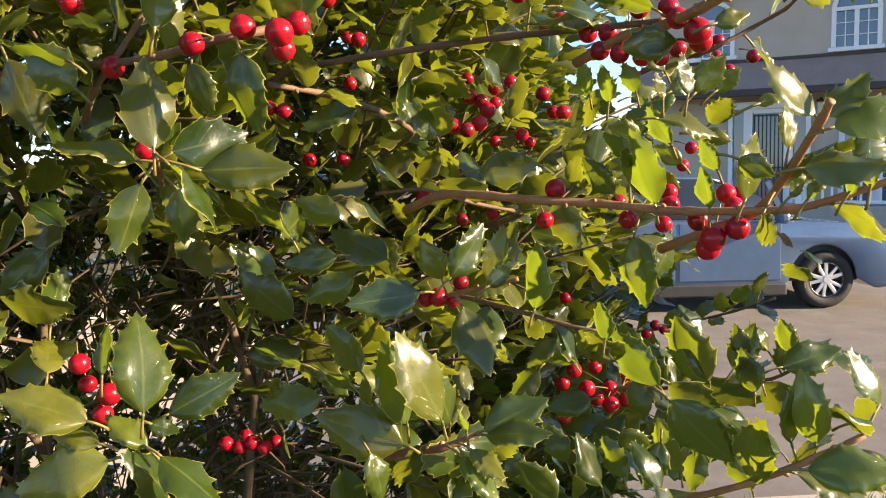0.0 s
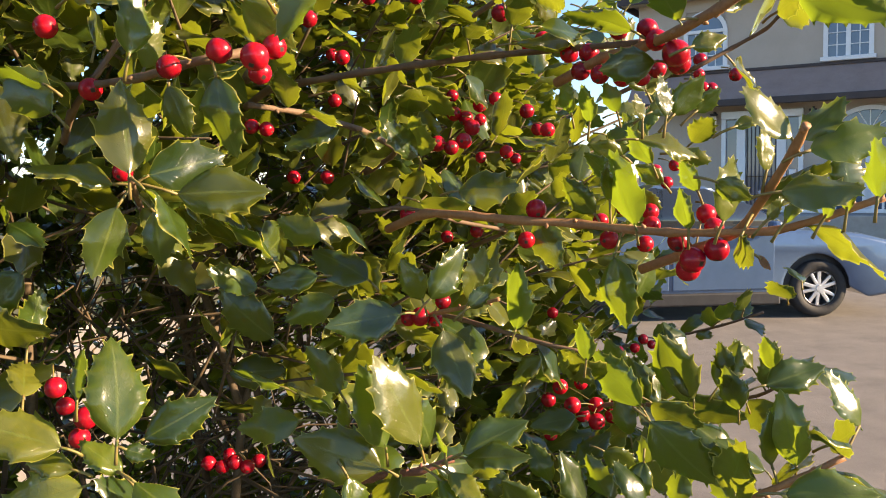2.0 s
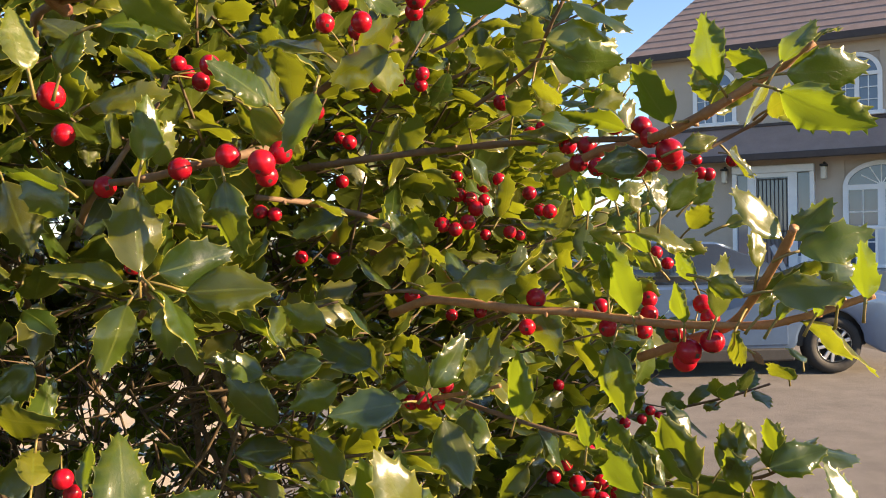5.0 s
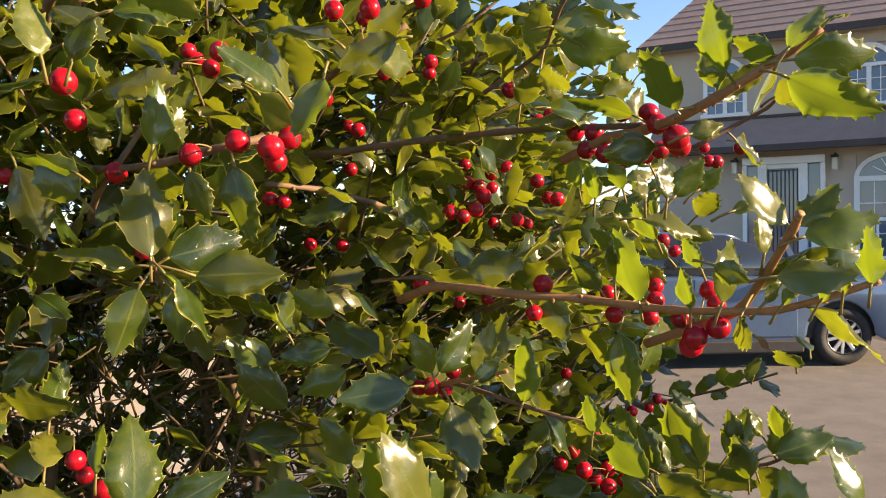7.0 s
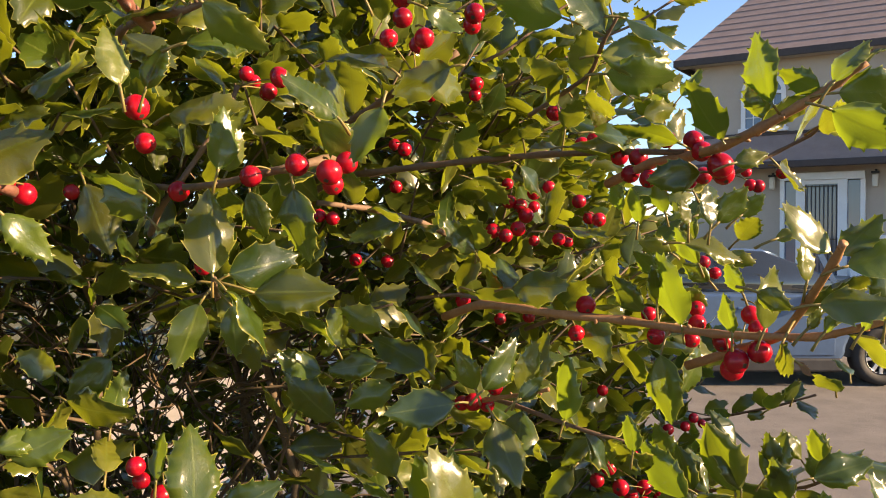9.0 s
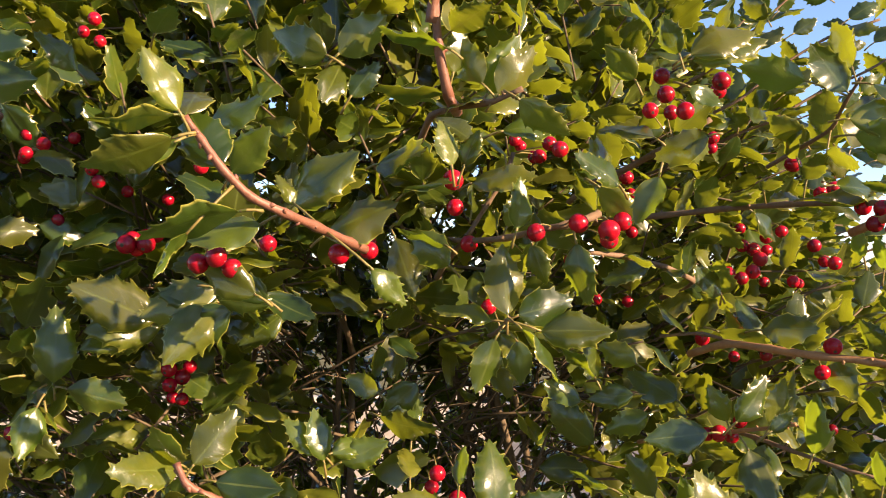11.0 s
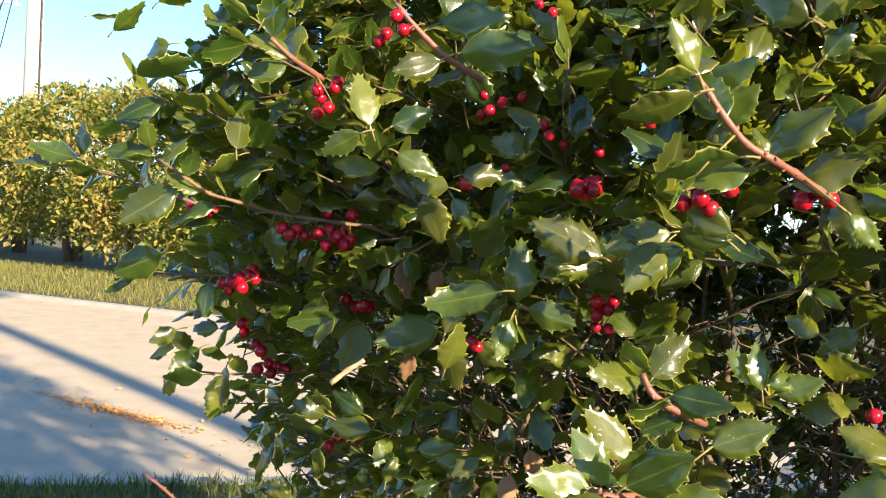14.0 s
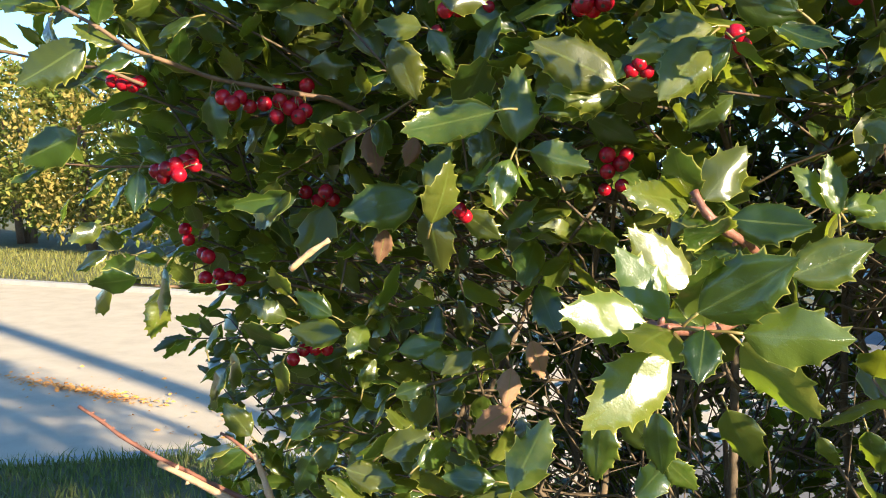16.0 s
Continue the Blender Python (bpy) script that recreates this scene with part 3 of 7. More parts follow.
# upstairs windows with round heads
def upper_window(x):
    """A two-light window, its left jamb at x, with a round head."""
    up = hpart("window", arch_ring(x, x + 1.05, 5.08, 0.5, 0.1, HY - 0.05, 0.13), M_WHITE, label="white upstairs window with round head")
    part("fan_pane", arch_pane(x + 0.08, x + 0.97, 5.08, 0.42, HY + 0.02), M_PANE, up)
    for a in (x, x + 0.475, x + 0.95):
        part("mullion", panel(a, a + 0.1, 4.22, 5.08, HY - 0.05, 0.12), M_WHITE, up)
    part("sill", panel(x - 0.06, x + 1.11, 4.12, 4.22, HY - 0.12, 0.2, bevel=0.015), M_WHITE, up)
    part("transom", panel(x, x + 1.05, 5.04, 5.12, HY - 0.06, 0.12), M_WHITE, up)
    for a, b in ((x + 0.1, x + 0.475), (x + 0.575, x + 0.95)):
        part("pane", panel(a, b, 4.22, 5.04, HY + 0.02, 0.02), M_PANE, up)
        part("glazing_bar", panel((a + b) / 2 - 0.012, (a + b) / 2 + 0.012, 4.22, 5.04, HY - 0.004, 0.02), M_WHITE, up)
        for z in (4.48, 4.76):
            part("glazing_bar", panel(a, b, z, z + 0.02, HY - 0.01, 0.02), M_WHITE, up)
    hpart("spandrel", panel(x + 0.05, x + 1.0, 5.06, 5.58, HY + 0.06, 0.1), M_STUCCO)


upper_window(9.05)
upper_window(5.85)
hpart("spandrel", panel(9.3, 10.8, 2.5, 3.12, HY + 0.06, 0.1), M_STUCCO)
# porch balustrade
rail = thing("balustrade", "white painted porch balustrade in front of the house", "balustrade", (10.6, 18.6, GR))
rail.matrix_world = TURN @ Matrix.Translation((10.6, 18.6, GR))
R0 = Matrix.Translation((-10.6, -18.6, -GR))
part("top_rail", box((5.2, 0.1, 0.08), (11.2, 18.6, 1.55), 0.015), M_WHITE, rail, "", R0)
part("bottom_rail", box((5.2, 0.08, 0.08), (11.2, 18.6, 0.72), 0.015), M_WHITE, rail, "", R0)
for k in range(27):
    part("baluster", box((0.05, 0.05, 0.8), (8.7 + k * 0.19, 18.6, 1.13)), M_WHITE, rail, "", R0)
for x in (8.6, 11.2, 13.8):
    part("post", box((0.14, 0.14, 1.6), (x, 18.6, 0.85), 0.02), M_WHITE, rail, "", R0)
porch_me = bpy.data.meshes.new("porch")
bm = box((7.0, 2.0, 0.6), (10.3, 18.98, 0.35), 0.02)
bmesh.ops.transform(bm, matrix=TURN, verts=bm.verts)
bm.to_mesh(porch_me)
bm.free()
porch_me.materials.append(M_KERB)
porch = tagged(new("porch", porch_me), "low concrete porch before the house door", "porch", kind="structure")


# ---- parked car ----
CARX, CARY = 4.12, 9.05           # front wheel on the side that faces the lawn
car = thing("car", "silver-blue saloon car parked at the far kerb", "car", (CARX - 1.3, CARY + 0.85, 0.0))
C0 = Matrix.Translation((-(CARX - 1.3), -(CARY + 0.85), 0.0)) @ Matrix.Translation((CARX, CARY, 0)) @ Matrix.Rotation(0.04, 4, "Z")


def loft(profile, y0, y1, tuck, bm=None):
    """A body shell: a side outline (x, z) carried across the width, drawn in towards both sides."""
    bm = bm or bmesh.new()
    rows = []
    for y, k in ((y0, tuck), (y0 + 0.06, tuck * 0.35), (y0 + 0.2, 0.0), (y1 - 0.2, 0.0), (y1 - 0.06, tuck * 0.35), (y1, tuck)):
        cx = sum(p[0] for p in profile) / len(profile)
        cz = sum(p[1] for p in profile) / len(profile)
        rows.append([bm.verts.new((cx + (x - cx) * (1 - k), y, cz + (z - cz) * (1 - k))) for x, z in profile])
    n = len(profile)
    for p, q in zip(rows, rows[1:]):
        for i in range(n):
            bm.faces.new((p[i], p[(i + 1) % n], q[(i + 1) % n], q[i]))
    bm.faces.new(list(reversed(rows[0])))
    bm.faces.new(rows[-1])
    bmesh.ops.recalc_face_normals(bm, faces=bm.faces)
    return bm


def arch_points(cx, r, z0, back=False):
    pts = [(cx + r * math.cos(math.pi * (1 - i / 12)), 0.32 + r * math.sin(math.pi * (1 - i / 12))) for i in range(13)]
    pts = [(x, max(z, z0)) for x, z in pts]
    return pts


FRONT, REAR = 0.0, -2.68
outline = [(-3.55, 0.42), (-3.6, 0.72), (-3.5, 0.95), (-3.0, 1.0), (-2.0, 0.99), (-1.0, 0.98), (-0.1, 0.95), (0.5, 0.90), (0.82, 0.82), (0.98, 0.66), (1.02, 0.45), (0.94, 0.25), (0.6, 0.2)]
outline += list(reversed(arch_points(FRONT, 0.38, 0.2)))
outline += [(-0.5, 0.19), (-2.1, 0.19)]
outline += list(reversed(arch_points(REAR, 0.38, 0.2)))
outline += [(-3.2, 0.24)]
body = part("body", loft(outline, 0.0, 1.72, 0.05), M_PAINT, car, "", C0, True)
for o in (body,):
    mod = o.modifiers.new("bevel", "BEVEL")
    mod.width, mod.segments, mod.limit_method = 0.03, 2, "ANGLE"
cabin = [(-3.05, 0.97), (-2.55, 1.36), (-1.9, 1.44), (-1.2, 1.42), (-0.65, 1.22), (-0.15, 0.95)]
part("cabin", loft(cabin, 0.12, 1.6, 0.10), M_CARGLASS, car, "dark glazed cabin", C0, True)
part("roof", loft([(-2.6, 1.37), (-1.9, 1.455), (-1.2, 1.435), (-1.0, 1.36), (-1.2, 1.39), (-1.9, 1.41)], 0.2, 1.52, 0.04), M_PAINT, car, "", C0, True)
for x0, x1, lean in ((-1.72, -1.66, 0.0), (-2.62, -2.50, 0.25), (-0.42, -0.34, -0.45)):
    bm = box((0.06, 0.03, 0.5), (0, 0, 0.22))
    bmesh.ops.transform(bm, matrix=Matrix.Translation((x0, 0.135, 0.96)) @ Matrix.Rotation(lean, 4, "Y"), verts=bm.verts)
    part("pillar", bm, M_PAINT, car, "", C0)
for x0, x1 in ((-1.62, -0.52), (-2.45, -1.66)):
    d = part("car_door", panel(x0, x1, 0.33, 0.95, -0.012, 0.02, bevel=0.008), M_PAINT, car, "", C0)
    part("handle", box((0.16, 0.03, 0.03), (x0 + 0.16, -0.022, 0.82), 0.01), M_PAINT, d)
part("sill", panel(-2.25, -0.45, 0.16, 0.3, -0.02, 0.06, bevel=0.02), M_BLACK, car, "black lower sill", C0)
part("headlight", box((0.32, 0.12, 0.13), (0.80, 0.09, 0.70), 0.04), M_PANE, car, "clear headlight", C0)
part("mirror", box((0.12, 0.18, 0.12), (-0.55, -0.09, 1.0), 0.04), M_PAINT, car, "", C0)
part("wheel_arch", loft(arch_points(FRONT, 0.385, 0.3) + [(0.36, 0.3), (-0.36, 0.3)], 0.10, 0.5, 0.0), M_BLACK, car, "", C0)


def wheel(cx, y):
    hub = part("wheel", ring_mesh(0.20, 0.315, 0.2, 28), M_RUBBER, car, "black tyre on a silver alloy rim",
               C0 @ Matrix.Translation((cx, y, 0.315)), True)
    part("rim", ring_mesh(0.185, 0.212, 0.19, 28), M_ALLOY, hub, "", None, True)
    disc = bmesh.ops
    bm = bmesh.new()
    disc.create_cone(bm, cap_ends=True, segments=24, radius1=0.19, radius2=0.19, depth=0.02,
                     matrix=Matrix.Translation((0, 0.08, 0)) @ Matrix.Rotation(math.pi / 2, 4, "X"))
    part("brake", bm, M_BLACK, hub)
    for k in range(10):
        bm = box((0.036 if k % 2 else 0.042, 0.025, 0.165), (0, -0.075, 0.105), 0.006)
        bmesh.ops.transform(bm, matrix=Matrix.Rotation(k * math.pi / 5 + 0.12 * (k % 2), 4, "Y"), verts=bm.verts)
        part("spoke", bm, M_ALLOY, hub)
    bm = bmesh.new()
    bmesh.ops.create_cone(bm, cap_ends=True, segments=16, radius1=0.045, radius2=0.035, depth=0.04,
                          matrix=Matrix.Translation((0, -0.08, 0)) @ Matrix.Rotation(math.pi / 2, 4, "X"))
    part("hub_cap", bm, M_ALLOY, hub)


def ring_mesh(r0, r1, width, n):
    """A round-shouldered ring lying across y."""
    bm = bmesh.new()
    prof = [(r0, -width / 2), (r1 - 0.03, -width / 2), (r1 - 0.006, -width / 2 + 0.03), (r1, 0), (r1 - 0.006, width / 2 - 0.03), (r1 - 0.03, width / 2), (r0, width / 2)]
    rows = [[bm.verts.new((r * math.cos(2 * math.pi * i / n), y, r * math.sin(2 * math.pi * i / n))) for r, y in prof] for i in range(n)]
    for i in range(n):
        p, q = rows[i], rows[(i + 1) % n]
        for k in range(len(prof)):
            j = (k + 1) % len(prof)
            bm.faces.new((p[k], p[j], q[j], q[k]))
    bmesh.ops.recalc_face_normals(bm, faces=bm.faces)
    return bm


for cx in (FRONT, REAR):
    for y in (0.13, 1.59):
        wheel(cx, y)


# ---- utility poles and wires ----
def pole(x, y, h, r, label):
    p = thing("utility_pole", label, "utility pole", (x, y, GR))
    v, f = tube([(0, 0, -0.1), (0, 0, h * 0.5), (0.0, 0, h)], [r, r * 0.88, r * 0.72], 12)
    under("shaft", mesh_from("shaft", v, f, [M_POLE]), p)
    part("crossarm", box((0.1, 2.4, 0.12), (0, 0, h - 0.6), 0.01), M_POLE, p)
    v, f = tube([(r + 0.03, 0.05, 0), (r + 0.03, 0.05, h * 0.5), (r + 0.03, 0.05, h - 0.8)], [0.03, 0.03, 0.03], 6)
    under("conduit", mesh_from("conduit", v, f, [M_IRON]), p)
    for y in (-1.0, -0.4, 0.4, 1.0):
        part("insulator", box((0.07, 0.07, 0.14), (0, y, h - 0.47), 0.02), M_WHITE, p)
    return p


pole(-28.6, 14.6, 13.0, 0.32, "weathered pale wooden utility pole beside the lawn")
pole(9.0, 1.35, 9.0, 0.15, "wooden utility pole on the near verge, its shadow across the street")
pole(-44.0, 20.6, 12.0, 0.2, "thin distant wooden utility pole")
for dx in (-1.0, -0.4, 0.4, 1.0):
    v, f = tube(bend((-28.6, 14.6 + dx, 12.6), (-44.0, 20.6 + dx, 11.6), (0, 0, -0.5), 12), [0.012] * 12, 5)
    tagged(new("wire", mesh_from("wire", v, f, [M_IRON])), "slack black overhead wire between utility poles", "wire", "overhead wires")
for k, (x, y, z) in enumerate(((-31.5, 13.6, 4.0), (-31.0, 13.9, 3.6), (-32.2, 13.2, 4.2))):
    v, f = tube(bend((-28.8, 14.5, 11.4 - 0.4 * k), (x, y, z), (0, 0, -0.15), 10), [0.02] * 10, 5)
    tagged(new("wire", mesh_from("wire", v, f, [M_IRON])), "black cable slanting down from the utility pole", "wire", "overhead wires")


# ---- far shrubs ----
def small_leaf():
    v = np.array(((0, 0, 0), (-0.27, 0.45, 0.06), (0.27, 0.45, 0.06), (0, 1.0, -0.08), (0, 0.45, 0.0)))
    return v, [(0, 4, 1), (0, 2, 4), (1, 4, 3), (4, 2, 3)], np.array(((0, 0.5), (0.45, 0), (0.45, 1), (1, 0.5), (0.45, 0.5)))


def shrub_crown(seed, height, radius, count, size):
    """A shrub's crown: clumps of many small leaves on an uneven outline."""
    rg = np.random.default_rng(seed)
    heap = Heap()
    lv, lf, lu = small_leaf()
    clumps = []
    while len(clumps) < count // 60:
        th, z = rg.random() * 6.283, height * (0.14 + 0.86 * rg.random())
        k = (z / height - 0.45) / 0.56
        r = radius * math.sqrt(max(0.02, 1 - abs(k) ** 2.4)) * (0.6 + 0.5 * rg.random())
        clumps.append((r * math.cos(th), r * math.sin(th), z, (0.22 + 0.28 * rg.random()) * min(1.0, radius)))
    for cx, cy, cz, cr in clumps:
        for _ in range(60):
            d = rg.normal(0, 1, 3)
            d /= np.linalg.norm(d)
            p = np.array((cx, cy, cz)) + d * cr * (0.55 + 0.5 * rg.random())
            q = d + rg.normal(0, 0.7, 3)
            q[2] += 0.2
            m = np.array(leaf_frame(p, p + q / np.linalg.norm(q) * size * (0.7 + 0.6 * rg.random()), rg.normal(0, 50)))
            heap.put(lv @ m[:3, :3].T + m[:3, 3], lf, lu)
    return heap.mesh("crown", M_HEDGE)


def shrub_trunk(seed, height):
    rg = np.random.default_rng(seed)
    heap = Heap()
    for k in range(4):
        a = rg.random() * 6.28
        v, f = tube(bend((0.15 * math.cos(a), 0.15 * math.sin(a), -0.05), (0.5 * math.cos(a), 0.5 * math.sin(a), height * 0.7), (0, 0, 0), 6, 0.05, rg), np.linspace(0.1, 0.03, 6), 7)
        heap.put(v, f)
    return heap.mesh("trunk", M_BARK)


def shrub(seed, x, y, height, radius, count, size, label):
    s = thing("shrub", label, "shrub", (x, y, GR - 0.02), "shrubs along the far lawn")
    under("trunk", shrub_trunk(seed, height), s)
    under("crown", shrub_crown(seed, height, radius, count, size), s, None, "", "stuff")
    return s


LIT = "tall sunlit yellow-green shrub on the lawn across the street"
s1 = shrub(1, -17.2, 11.4, 4.0, 1.7, 11500, 0.138, LIT)
s2 = shrub(2, -20.6, 11.7, 4.3, 1.9, 11500, 0.138, "tall shrub with russet and green leaves across the street")
for x, y, rz, src in ((-14.0, 11.6, 1.0, s1), (-24.4, 12.2, 2.0, s1), (-28.4, 12.2, 0.7, s2), (-10.9, 12.4, 3.0, s2), (-33.0, 14.0, 4.0, s1)):
    copy_thing(src, pose(x, y, GR - 0.02, 0, 0, rz * 57))
# unseen shrubs added on the near verge, out towards the sun, to cast shade
slim = shrub(3, 3.6, 0.60, 4.6, 0.44, 6500, 0.085, "slim tall unseen shrub added on the near verge to cast shade")
tagged(slim, "", "", "shrubs on the near verge")
tall = shrub(4, 3.7, 1.30, 5.0, 0.44, 6500, 0.085, "tall narrow unseen shrub beside the slim one, added to shade the street")
tagged(tall, "", "", "shrubs on the near verge")
low = shrub(6, 3.65, -0.06, 2.58, 0.32, 6000, 0.085, "low rounded unseen shrub added on the near verge to shade the holly")
tagged(low, "", "", "shrubs on the near verge")


# ---- grass ----
def grass(name, count, seed, pick, size, mat, label):
    rg = np.random.default_rng(seed)
    verts, faces, uvs = [], [], []
    for _ in range(count):
        x, y, z = pick(rg)
        a, h, w = rg.random() * 6.28, size * (0.5 + 0.9 * rg.random()), size * 0.055
        lx, ly = rg.normal(0, 0.35, 2) * h
        n = len(verts)
        ca, sa = math.cos(a) * w, math.sin(a) * w
        verts += [(x - ca, y - sa, z), (x + ca, y + sa, z), (x + lx * 0.4 + ca * 0.6, y + ly * 0.4 + sa * 0.6, z + h * 0.6), (x + lx * 0.4 - ca * 0.6, y + ly * 0.4 - sa * 0.6, z + h * 0.6), (x + lx, y + ly, z + h * 0.95)]
        faces += [(n, n + 1, n + 2, n + 3), (n + 3, n + 2, n + 4)]
        uvs += [(0, 0.3), (0, 0.7), (0.6, 0.7), (0.6, 0.3), (1, 0.5)]
    return tagged(new(name, mesh_from(name, verts, faces, [mat], np.array(uvs))), label, "grass", kind="stuff")


def near_spot(rg):
    x = -7.5 + 11.0 * rg.random()
    return x, near_edge(x) - 0.16 - 2.6 * rg.random() ** 1.5, GR


def far_spot(rg):
    x = -30 + 22 * rg.random()
    return x, far_edge(x) + 0.2 + 4.5 * rg.random(), GR - 0.01


grass("grass", 32000, 4, near_spot, 0.075, M_SHADEGRASS, "short lawn grass beside the kerb, coloured darker for its shade")
grass("grass", 24000, 5, far_spot, 0.11, M_LITGRASS, "dry lawn grass across the street, coloured lighter for its sunshine")

# ---- leaf litter in the gutter ----
rg = np.random.default_rng(9)
heap = Heap()
lv, lf, lu = small_leaf()
for k in range(650):
    x = rg.normal(-5.75, 0.42) if k % 4 else -9.0 + 6.0 * rg.random()
    y = 3.53 + 0.09 * (x + 5.75) + rg.normal(0, 0.05 if k % 4 else 0.3)
    p = np.array((x, y, 0.004 + 0.02 * rg.random()))
    d = rg.normal(0, 1, 3) * np.array((1, 1, 0.15))
    m = np.array(leaf_frame(p, p + d / np.linalg.norm(d) * (0.02 + 0.03 * rg.random()), rg.normal(0, 25)))
    heap.put(lv @ m[:3, :3].T + m[:3, 3], lf, lu)
tagged(new("leaf_litter", heap.mesh("leaf_litter", M_LITTER)), "thin line of fallen orange leaves along the street", "leaf litter", kind="stuff")

# ---- the holly bush ----
CX, CY = -0.35, 0.76
bush = thing("holly_bush", "dense green holly bush with spiny glossy leaves and red berries", "bush", (CX, CY, GR))
BACK = Matrix.Translation((-CX, -CY, -GR))
rng = np.random.default_rng(7)
SHAPES = ((0.55, 0.06, 0.05, 0.29, 0.0), (0.7, 0.16, 0.05, 0.27, 0.15), (-0.3, 0.2, 0.05, 0.30, -0.15), (0.8, 0.04, 0.06, 0.28, 0.1),
          (0.35, 0.26, 0.05, 0.29, -0.1), (0.6, -0.12, 0.05, 0.30, 0.0), (-0.45, 0.12, 0.06, 0.28, 0.2), (0.6, 0.24, 0.07, 0.26, -0.2))
FINE = [leaf_shape(n, rng, fold=f, droop=d, wave=w, wide=b, twist=t) for n, (f, d, w, b, t) in zip((5, 6, 4, 5, 6, 5, 5, 6), SHAPES)]
COARSE = [leaf_shape(n, rng, fold=f, droop=d, wave=w, wide=b, twist=t, cols=(-1, -0.6, 0, 0.6, 1), between=(0.45,)) for n, (f, d, w, b, t) in zip((4, 5, 4, 5, 4, 5), SHAPES)]
FLAT = [leaf_shape(n, rng, fold=0.16, droop=d, wave=0.02, wide=0.27, twist=0.0, curl=0.10) for n, d in ((5, 0.05), (6, 0.10), (5, -0.04))]
MIDDLE = [leaf_shape(n, rng, fold=f, droop=d, wave=w, wide=b, twist=t, cols=(-1, -0.8, 0, 0.8, 1), between=(0.35, 0.8)) for n, (f, d, w, b, t) in zip((5, 6, 4, 5, 5, 6), SHAPES)]
DEEP = [leaf_shape(4, rng, fold=f, droop=d, wave=w, wide=b, twist=t, cols=(-1, 0, 1), between=(0.45,)) for f, d, w, b, t in SHAPES[:4]]


leaves, shoots = Heap(), Heap()
LEAF = {}
# young: new growth, and blades coloured paler for the sun on them
for kind, mat in (("green", M_LEAF), ("young", M_YOUNG_LIT), ("dry", M_DRY)):
    LEAF[kind] = [mesh_from("leaf", v, f, [mat], u) for v, f, u in FINE]
    LEAF[kind + " flat"] = [mesh_from("leaf", v, f, [mat], u) for v, f, u in FLAT]
BERRY = berry_mesh()
BARKS = {"reddish": M_TWIG, "brown": M_BARK, "pink": M_PINK, "dead": M_DEAD, "bare": M_PINK}
AXIS = np.array((CX, CY, 0.0))


def inward(p, far, drop):
    """A point further into the bush from p."""
    to = AXIS - np.asarray(p)
    to[2] = 0
    to = to / (np.linalg.norm(to) + 1e-9) * far
    return np.asarray(p) + to + np.array((0, 0, -drop))


berry_spots, leaf_spots, leaf_feet, twig_lines, berry_tops = [], [], [], [], []


def leaf(kind, foot, tip, roll, flat=False):
    shapes = LEAF[kind + " flat" if flat else kind]
    leaf_spots.append((np.array(foot) + np.array(tip)) / 2)
    leaf_feet.append((np.array(foot), np.array(tip)))
    if len(leaf_spots) > 296:
        lv, lf, lu = MIDDLE[rng.integers(len(MIDDLE))]
        mm = np.array(leaf_frame(foot, tip, roll))
        leaves.put(lv @ mm[:3, :3].T + mm[:3, 3], lf, lu)
        return
    under("leaf", shapes[rng.integers(len(shapes))], bush, BACK @ leaf_frame(foot, tip, roll),
          {"dry": "withered brown leaf", "young": "yellow-green leaf in the colour shared by young and sunlit blades"}.get(kind, ""))


def berry(x, y, z, r):
    turn = Matrix.Rotation(rng.normal(-0.9, 0.5), 4, "X") @ Matrix.Rotation(rng.normal(0, 0.5), 4, "Y") @ Matrix.Rotation(rng.random() * 6.3, 4, "Z")
    under("berry", BERRY, bush, BACK @ Matrix.Translation((x, y, z)) @ turn @ Matrix.Diagonal((r, r, r * (0.96 + 0.1 * rng.random()), 1)))
    berry_spots.append(np.array((x, y, z)))
    a = np.array((x, y, z)) + np.array(turn.to_3x3() @ Vector((0, 0, r * 0.85)))
    berry_tops.append(a)


def twig(kind, radius, *points):
    """A bent twig with knobbly buds, joined to the inner branches at its first point."""
    start = np.array(points[0])
    back = start - np.array(points[1])
    back = back / (np.linalg.norm(back) + 1e-9)
    line = [np.array(p) for p in points]
    if kind == "pink":
        line = [start + back * 0.01] + line
    elif kind not in ("dead", "bare"):
        line = [inward(start, 0.035, 0.008) + back * 0.014, start + back * 0.012 + (inward(start, 0.012, 0.0) - start)] + line
    radius = radius * (1.1 if kind == "pink" else 0.85)
    fine, rad = [], []
    for i in range(len(line) - 1):
        for t in (0.0, 0.25, 0.5, 0.75):
            fine.append(line[i] * (1 - t) + line[i + 1] * t)
    fine.append(line[-1])
    fine = np.array(fine)
    smooth = fine.copy()
    smooth[1:-1] = (fine[:-2] + 2 * fine[1:-1] + fine[2:]) / 4
    n = len(smooth)
    for i in range(n):
        knob = 1.22 if i % 4 == 0 and i else 1.0
        rad.append(radius * (1.15 - 0.45 * i / n) * knob * (0.94 + 0.12 * rng.random()))
    if kind not in ("dead", "bare"):
        twig_lines.append(smooth[3:])
    v, f = tube(smooth, rad, 8)
    heap = Heap()
    heap.put(v, f)
    for i in range(8, n - 1, 2):          # buds and old leaf scars
        side = rng.normal(0, 1, 3)
        side /= np.linalg.norm(side)
        p = smooth[i]
        v, f = tube([p, p + side * radius * 1.2, p + side * radius * 1.9], [radius * 0.55, radius * 0.6, radius * 0.15], 5)
        heap.put(v, f)
    under("twig", heap.mesh("twig", BARKS[kind]), bush, BACK, {"pink": "young pinkish twig", "dead": "bare dry twig", "bare": "leafless brown twig"}.get(kind, ""))


stalks = Heap()

